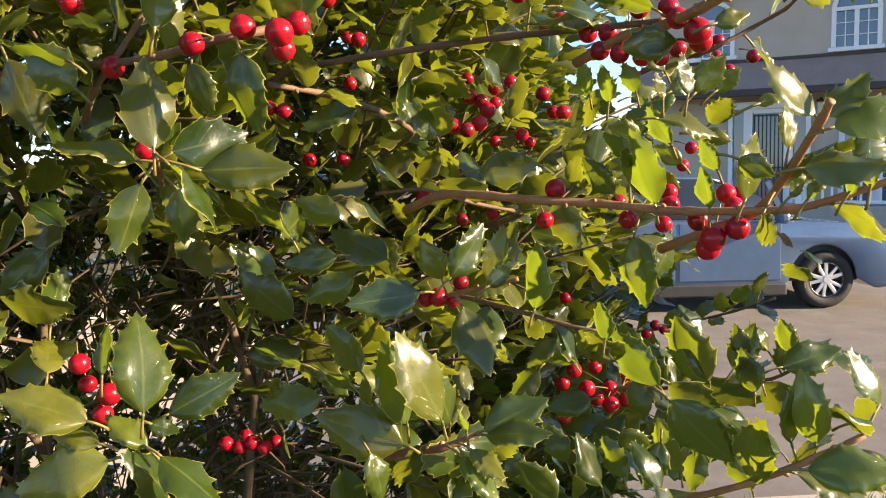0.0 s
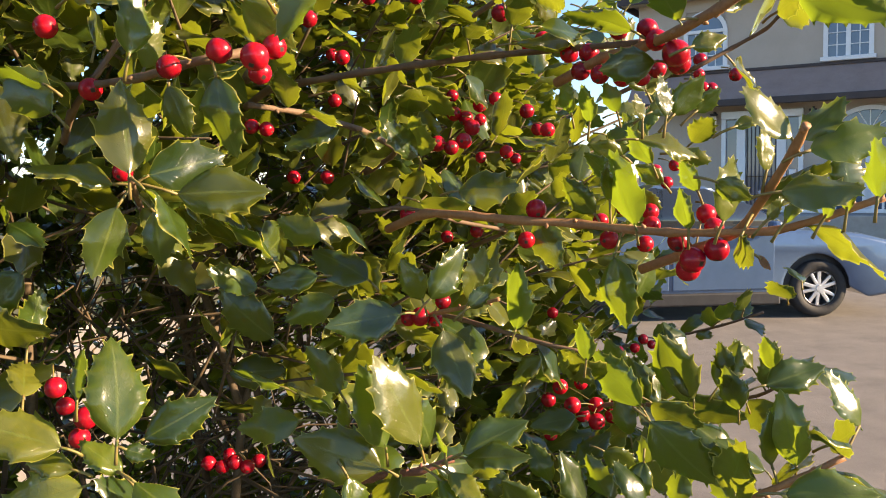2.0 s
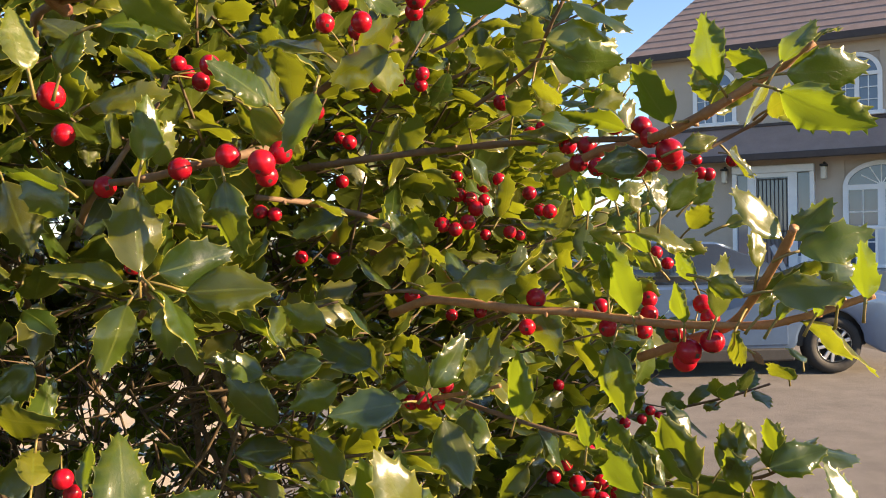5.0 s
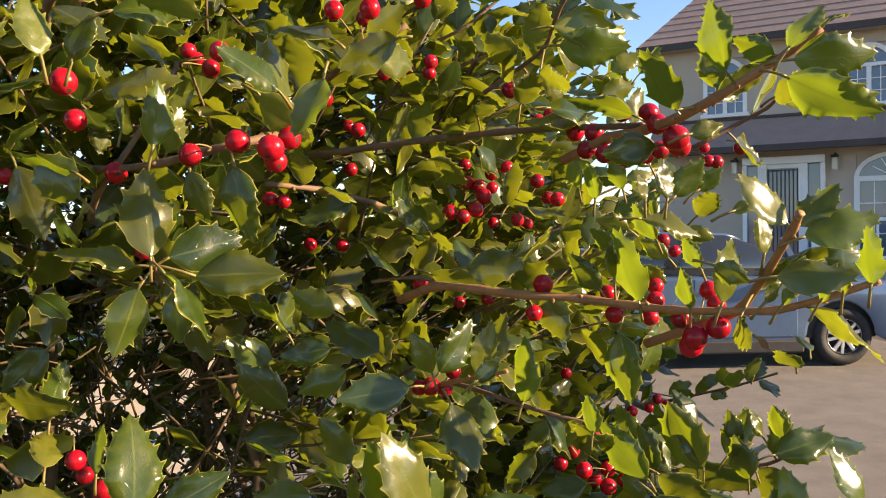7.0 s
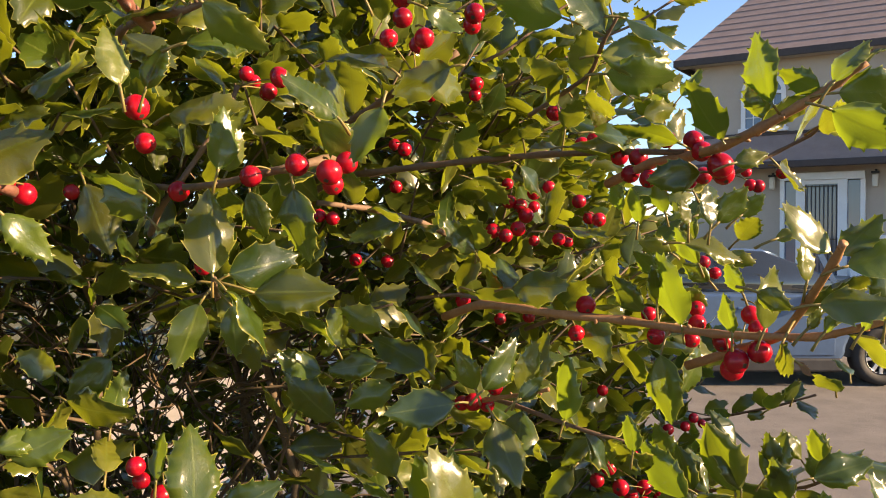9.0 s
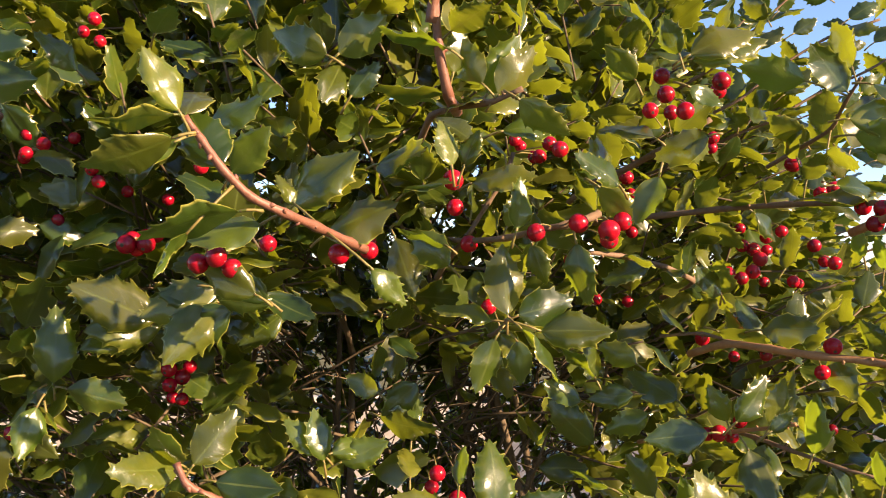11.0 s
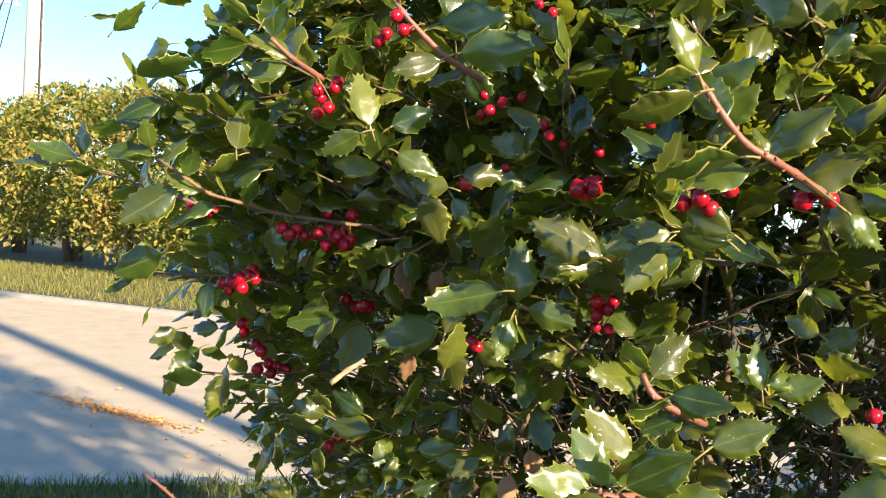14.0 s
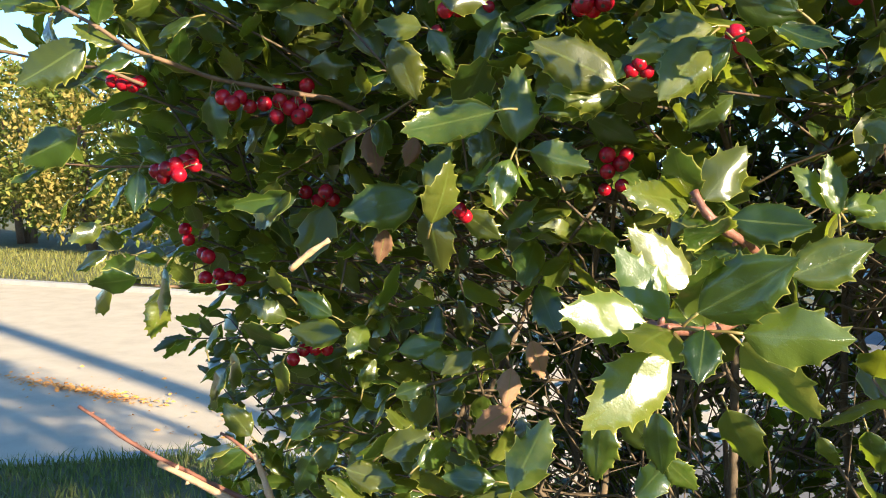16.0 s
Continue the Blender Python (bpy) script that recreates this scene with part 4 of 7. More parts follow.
# ---- leaves, berries and twigs of the side that the path runs along ----
leaf("green", (-0.0877, 0.2622, 1.5560), (-0.0899, 0.2651, 1.5877), -36)
leaf("green", (-0.0952, 0.2730, 1.5540), (-0.1180, 0.2640, 1.5654), 35)
leaf("green", (-0.0938, 0.2684, 1.5493), (-0.0993, 0.2612, 1.5257), 69)
leaf("green", (-0.0872, 0.2725, 1.5571), (-0.0621, 0.2832, 1.5639), -84)
leaf("green", (-0.0773, 0.2687, 1.5513), (-0.0460, 0.2688, 1.5524), -65)
leaf("green", (-0.0824, 0.2556, 1.5541), (-0.0599, 0.2441, 1.5382), 36)
leaf("green", (-0.0878, 0.2841, 1.5474), (-0.0863, 0.2822, 1.5270), -5)
leaf("green", (-0.0601, 0.2616, 1.5883), (-0.0575, 0.2592, 1.5621), -10)
leaf("green", (-0.0822, 0.2850, 1.5882), (-0.0757, 0.2833, 1.5701), -85)
leaf("young", (-0.0980, 0.3092, 1.5946), (-0.0914, 0.3109, 1.6126), -121, True)
leaf("young", (-0.1157, 0.2727, 1.5860), (-0.1383, 0.2738, 1.5971), -24)
leaf("green", (-0.1140, 0.2734, 1.5769), (-0.1352, 0.2750, 1.5937), 92)
leaf("green", (-0.1468, 0.2925, 1.5922), (-0.1362, 0.2899, 1.5640), -75)
leaf("young", (-0.1819, 0.3753, 1.5503), (-0.1846, 0.3741, 1.5380), -46)
leaf("green", (-0.1314, 0.2838, 1.5269), (-0.1493, 0.2823, 1.5108), 85)
leaf("green", (-0.0592, 0.3385, 1.5230), (-0.0742, 0.3403, 1.5421), -32)
leaf("green", (-0.0397, 0.3435, 1.5304), (-0.0596, 0.3443, 1.5399), 93)
leaf("green", (-0.0404, 0.3379, 1.5172), (-0.0643, 0.3377, 1.5145), 65)
leaf("green", (-0.0206, 0.3378, 1.5142), (-0.0444, 0.3443, 1.5305), 48)
leaf("green", (-0.0069, 0.3205, 1.5041), (-0.0359, 0.3102, 1.5014), 75, True)
leaf("green", (-0.0336, 0.3318, 1.5097), (-0.0551, 0.3309, 1.4997), 75)
leaf("green", (0.0018, 0.3159, 1.5088), (0.0182, 0.3177, 1.5288), -99)
leaf("green", (0.0003, 0.3295, 1.5067), (-0.0089, 0.3311, 1.5240), 97)
leaf("green", (0.0171, 0.3258, 1.5057), (0.0254, 0.3279, 1.5284), -106, True)
leaf("green", (0.0163, 0.3194, 1.5051), (0.0268, 0.3203, 1.5147), -100, True)
leaf("green", (0.0068, 0.3110, 1.5009), (0.0155, 0.3036, 1.4745), -26)
leaf("young", (0.0356, 0.3304, 1.4934), (0.0399, 0.3329, 1.5216), 58)
leaf("young", (0.0644, 0.3333, 1.4807), (0.0633, 0.3348, 1.4975), 46)
leaf("young", (-0.0125, 0.2824, 1.4627), (-0.0196, 0.2752, 1.4947), 88, True)
leaf("young", (-0.0004, 0.2751, 1.4658), (-0.0143, 0.2681, 1.4993), 70, True)
leaf("young", (-0.0082, 0.2864, 1.4753), (-0.0092, 0.2882, 1.4946), -40, True)
leaf("green", (-0.0124, 0.2797, 1.4573), (-0.0442, 0.2807, 1.4685), 78)
leaf("green", (-0.0257, 0.2755, 1.4581), (-0.0185, 0.2739, 1.4400), -33)
leaf("green", (0.0116, 0.2855, 1.4600), (0.0359, 0.2866, 1.4718), -62)
leaf("green", (0.0122, 0.2815, 1.4603), (0.0355, 0.2718, 1.4643), -23)
leaf("young", (0.0076, 0.2824, 1.4603), (0.0047, 0.2832, 1.4696), -44)
leaf("young", (0.0042, 0.2792, 1.4550), (0.0190, 0.2680, 1.4428), -12)
leaf("green", (0.0075, 0.2794, 1.4570), (0.0196, 0.2689, 1.4519), -14)
leaf("young", (-0.0285, 0.2891, 1.4728), (-0.0463, 0.2902, 1.4854), -30)
leaf("young", (-0.0264, 0.2862, 1.4693), (-0.0281, 0.2872, 1.4802), -43, True)
leaf("green", (-0.0417, 0.2908, 1.4719), (-0.0658, 0.2907, 1.4700), 57)
leaf("young", (-0.0490, 0.2971, 1.4820), (-0.0686, 0.2976, 1.4870), -29)
leaf("green", (-0.0309, 0.3163, 1.4740), (-0.0456, 0.3179, 1.4922), 89)
leaf("green", (-0.0898, 0.2469, 1.4778), (-0.0897, 0.2539, 1.5096), -34)
leaf("young", (-0.1088, 0.2651, 1.4860), (-0.1083, 0.2667, 1.5035), -139)
leaf("green", (-0.1043, 0.2466, 1.4772), (-0.1298, 0.2416, 1.4882), 53)
leaf("young", (-0.0988, 0.2478, 1.4659), (-0.1275, 0.2393, 1.4607), 64)
leaf("young", (-0.1029, 0.2490, 1.4698), (-0.1188, 0.2494, 1.4742), 41)
leaf("young", (-0.0899, 0.2522, 1.4668), (-0.1031, 0.2533, 1.4790), 31)
leaf("green", (-0.0889, 0.2629, 1.4741), (-0.0658, 0.2641, 1.4869), -71)
leaf("green", (-0.0866, 0.2476, 1.4675), (-0.0636, 0.2385, 1.4557), -20)
leaf("green", (-0.0920, 0.2554, 1.4746), (-0.0816, 0.2551, 1.4717), -49)
leaf("young", (0.1093, 0.2517, 1.6109), (0.1359, 0.2453, 1.5941), -121)
leaf("green", (0.1148, 0.2605, 1.6166), (0.1401, 0.2525, 1.6161), -101)
leaf("young", (0.1128, 0.2557, 1.6181), (0.1218, 0.2562, 1.6352), -24)
leaf("green", (0.1159, 0.2712, 1.6188), (0.1023, 0.2754, 1.6266), 118)
leaf("young", (0.0997, 0.2720, 1.6136), (0.0906, 0.2727, 1.6389), 147)
leaf("green", (0.1015, 0.2855, 1.6108), (0.0967, 0.2900, 1.6305), 87)
leaf("green", (0.0855, 0.2770, 1.6022), (0.0694, 0.2715, 1.6213), 154)
leaf("green", (0.0787, 0.3098, 1.6055), (0.0534, 0.3101, 1.6165), -23)
leaf("young", (0.0478, 0.3084, 1.6326), (0.0744, 0.3024, 1.6289), -107)
leaf("young", (0.0894, 0.2831, 1.5959), (0.1023, 0.2832, 1.5998), -78)
leaf("green", (0.0857, 0.3070, 1.5950), (0.0636, 0.3008, 1.5915), 87)
leaf("green", (0.0869, 0.2997, 1.5734), (0.0856, 0.3001, 1.5899), -32, True)
leaf("green", (0.0901, 0.3056, 1.5747), (0.1010, 0.3060, 1.5897), -102)
leaf("young", (0.0692, 0.3501, 1.5753), (0.0672, 0.3506, 1.5922), 58)
leaf("green", (0.0836, 0.3197, 1.5741), (0.0808, 0.3200, 1.5853), 51, True)
leaf("young", (0.0798, 0.3204, 1.5682), (0.1062, 0.3204, 1.5656), -30)
leaf("young", (0.1028, 0.2801, 1.5693), (0.1130, 0.2802, 1.5732), -44)
leaf("young", (0.1190, 0.2690, 1.5642), (0.1014, 0.2694, 1.5815), 61, True)
leaf("green", (0.1188, 0.2649, 1.5635), (0.1324, 0.2654, 1.5793), -54)
leaf("young", (0.1186, 0.2615, 1.5605), (0.1417, 0.2558, 1.5696), -56)
leaf("green", (0.1092, 0.2601, 1.5486), (0.1333, 0.2522, 1.5517), -59)
leaf("green", (0.1143, 0.2794, 1.5539), (0.1136, 0.2799, 1.5700), -28, True)
leaf("young", (0.0990, 0.2772, 1.5374), (0.1035, 0.2779, 1.5608), -26, True)
leaf("green", (0.0938, 0.2711, 1.5526), (0.1061, 0.2710, 1.5466), -106)
leaf("young", (0.1356, 0.2494, 1.5452), (0.1322, 0.2499, 1.5642), 65)
leaf("young", (0.1162, 0.2699, 1.5378), (0.1211, 0.2702, 1.5479), -22)
leaf("young", (0.1259, 0.2631, 1.5395), (0.1292, 0.2633, 1.5481), -20)
leaf("green", (0.1356, 0.2679, 1.5414), (0.1343, 0.2682, 1.5506), 65)
leaf("green", (0.1113, 0.2719, 1.5389), (0.1168, 0.2721, 1.5467), -101, True)
leaf("young", (0.0807, 0.3174, 1.5340), (0.0674, 0.3182, 1.5632), 141)
leaf("green", (0.0721, 0.3259, 1.5439), (0.0715, 0.3263, 1.5601), -33, True)
leaf("green", (0.0687, 0.3330, 1.5390), (0.0544, 0.3334, 1.5536), 109)
leaf("young", (0.0939, 0.2959, 1.5343), (0.0898, 0.2963, 1.5501), 143)
leaf("green", (0.0721, 0.3194, 1.5260), (0.0753, 0.3146, 1.4973), -46)
leaf("dry", (0.1102, 0.2769, 1.5279), (0.1153, 0.2768, 1.5231), -56, True)
leaf("green", (0.0817, 0.3081, 1.4658), (0.1016, 0.2958, 1.4415), -83)
leaf("young", (0.0890, 0.3413, 1.4592), (0.0667, 0.3432, 1.4803), 122)
leaf("green", (0.1334, 0.4185, 1.4406), (0.1255, 0.4212, 1.4701), 47)
leaf("green", (0.1356, 0.4352, 1.4602), (0.1224, 0.4370, 1.4791), 38)
leaf("green", (0.1518, 0.4197, 1.4515), (0.1454, 0.4214, 1.4702), 110)
leaf("green", (0.1691, 0.4352, 1.4524), (0.1595, 0.4368, 1.4696), 42)
leaf("green", (0.1720, 0.4164, 1.4558), (0.1684, 0.4181, 1.4744), 39)
leaf("green", (0.1573, 0.4113, 1.4414), (0.1454, 0.4127, 1.4572), 110)
leaf("green", (0.1608, 0.4022, 1.4525), (0.1920, 0.4031, 1.4622), -62)
leaf("young", (0.1535, 0.2917, 1.4640), (0.1432, 0.2936, 1.4855), 48, True)
leaf("green", (0.1236, 0.2963, 1.4492), (0.1231, 0.2982, 1.4702), -28, True)
leaf("green", (0.1322, 0.2946, 1.4488), (0.1262, 0.2973, 1.4777), 39)
leaf("young", (0.1097, 0.2551, 1.4559), (0.1372, 0.2473, 1.4582), -53)
leaf("green", (0.0917, 0.3506, 1.4121), (0.0834, 0.3527, 1.4347), 42)
leaf("young", (-0.1643, 0.1465, 1.6225), (-0.1718, 0.1381, 1.6421), 75)
leaf("young", (-0.1741, 0.1740, 1.6206), (-0.1528, 0.1718, 1.6343), -79)
leaf("young", (-0.1641, 0.1464, 1.6146), (-0.1775, 0.1375, 1.6118), 80)
leaf("young", (-0.1703, 0.1856, 1.6085), (-0.1537, 0.1824, 1.6245), -111)
leaf("young", (-0.1609, 0.2133, 1.5987), (-0.1325, 0.2103, 1.6197), -82)
leaf("young", (-0.1556, 0.2063, 1.5988), (-0.1600, 0.2049, 1.6120), 51)
leaf("young", (-0.1515, 0.2206, 1.5881), (-0.1231, 0.2178, 1.6034), -62)
leaf("young", (-0.1521, 0.1776, 1.5912), (-0.1743, 0.1649, 1.5894), 51)
leaf("young", (-0.1629, 0.1502, 1.5885), (-0.1731, 0.1424, 1.5755), -25)
leaf("young", (-0.1229, 0.1963, 1.5776), (-0.1098, 0.1995, 1.5648), -61)
leaf("green", (-0.2028, 0.2483, 1.5604), (-0.2327, 0.2427, 1.5420), 87)
leaf("green", (-0.1761, 0.2286, 1.5631), (-0.1941, 0.2244, 1.5745), 90)
leaf("green", (-0.1639, 0.1958, 1.5666), (-0.1851, 0.1909, 1.5783), 90)
leaf("green", (-0.1427, 0.2093, 1.6537), (-0.1663, 0.2040, 1.6631), 110)
leaf("green", (-0.1454, 0.2193, 1.6565), (-0.1254, 0.2229, 1.6713), -109)
leaf("green", (-0.1405, 0.2209, 1.6403), (-0.1296, 0.2226, 1.6552), -93)
leaf("young", (-0.1018, 0.2256, 1.6576), (-0.1272, 0.2198, 1.6697), -17)
leaf("young", (-0.1039, 0.2349, 1.6498), (-0.0996, 0.2350, 1.6696), -47, True)
leaf("green", (-0.0918, 0.2376, 1.6456), (-0.1066, 0.2337, 1.6655), 116)
leaf("young", (-0.0933, 0.2445, 1.6430), (-0.0789, 0.2466, 1.6674), -120)
leaf("young", (-0.0883, 0.2405, 1.6419), (-0.0718, 0.2432, 1.6614), -113)
leaf("green", (-0.0752, 0.2126, 1.6365), (-0.0585, 0.2166, 1.6210), -116)
leaf("young", (-0.0990, 0.2169, 1.6121), (-0.1026, 0.2154, 1.6306), -48, True)
leaf("green", (-0.0998, 0.2355, 1.6145), (-0.0944, 0.2361, 1.6301), -82)
leaf("young", (-0.0829, 0.2197, 1.6255), (-0.0617, 0.2240, 1.6297), -51)
leaf("young", (-0.0822, 0.2503, 1.5906), (-0.0770, 0.2506, 1.6123), -42)
leaf("young", (-0.0272, 0.2406, 1.6117), (-0.0340, 0.2399, 1.5918), -118)
leaf("green", (-0.0522, 0.2599, 1.6100), (-0.0363, 0.2638, 1.5945), -115)
leaf("green", (-0.0199, 0.2737, 1.6612), (-0.0288, 0.2712, 1.6775), 129)
leaf("young", (-0.0179, 0.2815, 1.6631), (0.0096, 0.2867, 1.6774), -62)
leaf("green", (-0.0176, 0.2867, 1.6621), (0.0148, 0.2931, 1.6720), -55)
leaf("young", (-0.0178, 0.2733, 1.6499), (-0.0041, 0.2765, 1.6410), -72, True)
leaf("green", (-0.0368, 0.2700, 1.6512), (-0.0487, 0.2669, 1.6669), 124)
leaf("young", (0.0387, 0.3547, 1.6652), (0.0071, 0.3478, 1.6712), 114)
leaf("young", (0.0452, 0.3059, 1.6390), (0.0784, 0.3128, 1.6393), -79)
leaf("green", (0.0545, 0.3073, 1.6538), (0.0826, 0.3134, 1.6467), -42)
leaf("young", (-0.1671, 0.2611, 1.4930), (-0.1708, 0.2594, 1.5173), -54, True)
leaf("young", (-0.1647, 0.2707, 1.4914), (-0.1430, 0.2749, 1.5016), -80)
leaf("young", (-0.3492, 0.2321, 1.6767), (-0.3114, 0.2483, 1.6827), -82)
leaf("green", (-0.3036, 0.1896, 1.6486), (-0.2678, 0.2046, 1.6528), -101)
leaf("green", (-0.3409, 0.2295, 1.6556), (-0.3615, 0.2096, 1.6460), 83)
leaf("green", (-0.3595, 0.2099, 1.6857), (-0.3439, 0.2200, 1.7077), -101)
leaf("green", (-0.3704, 0.2083, 1.6865), (-0.3927, 0.1952, 1.7057), 68, True)
leaf("young", (-0.3908, 0.2172, 1.6820), (-0.4107, 0.2047, 1.6685), -14)
leaf("young", (-0.3397, 0.1704, 1.6102), (-0.3463, 0.1671, 1.6390), 55, True)
leaf("young", (-0.4566, 0.1899, 1.6813), (-0.4778, 0.1773, 1.6953), 142)
leaf("young", (-0.3899, 0.1404, 1.6618), (-0.3771, 0.1487, 1.6788), -19)
leaf("young", (-0.1977, 0.1521, 1.4653), (-0.2165, 0.1301, 1.4694), 76, True)
leaf("young", (-0.1949, 0.1603, 1.4638), (-0.2089, 0.1529, 1.4870), 65, True)
leaf("young", (-0.1940, 0.1807, 1.4708), (-0.2130, 0.1696, 1.4913), 68, True)
leaf("green", (-0.1858, 0.1509, 1.4684), (-0.1590, 0.1560, 1.4855), -82)
leaf("young", (-0.1771, 0.1637, 1.4629), (-0.1467, 0.1650, 1.4634), -80)
leaf("young", (-0.1811, 0.1789, 1.4590), (-0.1592, 0.1772, 1.4354), -102)
leaf("green", (-0.1788, 0.1405, 1.4679), (-0.1759, 0.1269, 1.4556), 10)
leaf("young", (-0.1900, 0.1512, 1.4578), (-0.2048, 0.1252, 1.4392), 70, True)
leaf("green", (-0.2055, 0.2194, 1.4983), (-0.1913, 0.2308, 1.5199), -76)
leaf("green", (-0.1969, 0.2202, 1.4937), (-0.1687, 0.2269, 1.4901), -63)
leaf("young", (-0.1677, 0.2624, 1.4964), (-0.1820, 0.2541, 1.5129), 73, True)
leaf("young", (-0.1670, 0.2654, 1.4964), (-0.1525, 0.2757, 1.5016), -73)
leaf("green", (-0.1748, 0.2126, 1.4748), (-0.1519, 0.2289, 1.4850), -63)
leaf("green", (-0.2131, 0.2016, 1.4279), (-0.2107, 0.2012, 1.4045), -2)
leaf("green", (-0.3004, 0.2558, 1.5210), (-0.2967, 0.2542, 1.5586), -36)
leaf("green", (-0.2976, 0.2591, 1.5206), (-0.2690, 0.2657, 1.5130), -94)
leaf("young", (-0.2921, 0.2367, 1.5172), (-0.2919, 0.2252, 1.4943), 51)
leaf("young", (-0.3185, 0.2656, 1.5176), (-0.3256, 0.2524, 1.5037), -17)
leaf("young", (-0.2909, 0.2396, 1.5139), (-0.2870, 0.2413, 1.5014), -153)
leaf("green", (-0.3724, 0.2848, 1.4994), (-0.4025, 0.2538, 1.4875), 75)
leaf("green", (-0.3437, 0.2471, 1.4998), (-0.3364, 0.2541, 1.5243), -63)
leaf("green", (-0.3706, 0.2884, 1.4953), (-0.3658, 0.2884, 1.4578), 15)
leaf("green", (-0.2627, 0.2850, 1.5499), (-0.2944, 0.2580, 1.5693), 80)
leaf("green", (-0.2630, 0.2912, 1.5506), (-0.2916, 0.2642, 1.5460), 78)
leaf("green", (-0.2125, 0.2563, 1.5669), (-0.2355, 0.2302, 1.5582), 78)
leaf("green", (-0.2127, 0.2501, 1.5629), (-0.2251, 0.2298, 1.5369), 66)
leaf("young", (-0.2069, 0.2585, 1.5615), (-0.1975, 0.2636, 1.5473), -164)
leaf("green", (-0.5176, 0.3004, 1.3403), (-0.5342, 0.2912, 1.3635), 75)
leaf("green", (-0.4446, 0.2584, 1.3612), (-0.4320, 0.2687, 1.3815), -49)
leaf("green", (-0.4444, 0.3022, 1.3505), (-0.4617, 0.2891, 1.3334), 62)
leaf("green", (-0.4533, 0.3072, 1.4246), (-0.4756, 0.2934, 1.4394), 84)
leaf("green", (-0.4472, 0.3105, 1.4144), (-0.4769, 0.2907, 1.4175), 77)
leaf("young", (-0.4426, 0.3253, 1.4241), (-0.4312, 0.3343, 1.4388), -89)
leaf("young", (-0.4056, 0.3057, 1.4095), (-0.3833, 0.3212, 1.4149), -71)
leaf("young", (-0.4153, 0.2870, 1.3880), (-0.4098, 0.2923, 1.4066), -95)
leaf("green", (-0.3946, 0.3126, 1.4031), (-0.3721, 0.3281, 1.4073), -71)
leaf("green", (-0.3007, 0.2551, 1.3614), (-0.2895, 0.2658, 1.3985), -54)
leaf("dry", (-0.4288, 0.3104, 1.5396), (-0.4238, 0.3112, 1.5100), 59, True)
leaf("dry", (-0.4030, 0.3216, 1.5336), (-0.4075, 0.3169, 1.5153), 88)
leaf("dry", (-0.3888, 0.2750, 1.4826), (-0.3913, 0.2716, 1.4629), 46)
leaf("dry", (-0.3294, 0.3064, 1.4110), (-0.3284, 0.2992, 1.3891), 32)
leaf("dry", (-0.3267, 0.3058, 1.3892), (-0.3426, 0.2879, 1.3762), 77, True)
leaf("dry", (-0.3320, 0.3309, 1.4217), (-0.3243, 0.3342, 1.3988), -63)
leaf("green", (-0.3770, 0.2921, 1.5876), (-0.3995, 0.2773, 1.5921), 79)
leaf("green", (-0.3551, 0.2631, 1.5814), (-0.3424, 0.2701, 1.5629), -70)
leaf("green", (-0.3979, 0.2900, 1.5863), (-0.3851, 0.2956, 1.5504), -100)
leaf("green", (-0.3706, 0.3240, 1.6013), (-0.3466, 0.3395, 1.5934), -79)
leaf("green", (-0.2680, 0.2876, 1.5474), (-0.2919, 0.2706, 1.5384), 87)
leaf("green", (-0.2659, 0.2850, 1.5501), (-0.2492, 0.2959, 1.5467), -105)
leaf("green", (-0.2672, 0.2842, 1.5516), (-0.2612, 0.2896, 1.5675), -55)
leaf("green", (-0.3008, 0.3275, 1.5416), (-0.2764, 0.3428, 1.5267), -110)
leaf("green", (-0.3746, 0.2867, 1.5042), (-0.3868, 0.2782, 1.5022), 87)
leaf("green", (-0.3516, 0.2899, 1.4915), (-0.3335, 0.3010, 1.4777), -99)
leaf("green", (-0.4836, 0.1934, 1.5682), (-0.5116, 0.1739, 1.5610), 38)
leaf("green", (-0.4795, 0.2245, 1.5926), (-0.4954, 0.2129, 1.5823), 45)
leaf("green", (-0.5344, 0.2717, 1.6029), (-0.5189, 0.2811, 1.5907), -101)
leaf("green", (-0.5322, 0.3118, 1.5811), (-0.4985, 0.3341, 1.5749), -35)
leaf("green", (-0.4877, 0.3185, 1.5787), (-0.4619, 0.3360, 1.5804), -100)
leaf("green", (-0.5073, 0.2585, 1.5578), (-0.5016, 0.2600, 1.5295), 31)
leaf("young", (-0.5710, 0.2365, 1.5115), (-0.5895, 0.2225, 1.4949), 12)
leaf("young", (-0.5784, 0.2148, 1.4964), (-0.5866, 0.2080, 1.4816), 8)
leaf("green", (-0.5626, 0.2505, 1.5139), (-0.5630, 0.2479, 1.4861), 40)
leaf("green", (-0.6116, 0.2635, 1.4599), (-0.6309, 0.2494, 1.4469), 41)
leaf("green", (-0.5900, 0.2661, 1.4578), (-0.5708, 0.2787, 1.4529), -31)
leaf("green", (-0.3881, 0.3161, 1.6703), (-0.3717, 0.3271, 1.6411), -113)
leaf("green", (-0.3320, 0.1753, 1.6113), (-0.3145, 0.1887, 1.6215), -85)
leaf("green", (-0.3340, 0.1585, 1.6071), (-0.3496, 0.1465, 1.5956), 97, True)
leaf("green", (-0.3198, 0.1662, 1.5985), (-0.3016, 0.1793, 1.5876), -72)
leaf("green", (-0.3493, 0.2623, 1.5940), (-0.3283, 0.2779, 1.5961), -77)
leaf("green", (-0.2703, 0.2814, 1.5553), (-0.2976, 0.2617, 1.5712), 72)
leaf("green", (-0.2736, 0.2844, 1.5500), (-0.2953, 0.2678, 1.5371), 76)
leaf("green", (-0.2175, 0.2532, 1.5626), (-0.2352, 0.2401, 1.5650), 73)
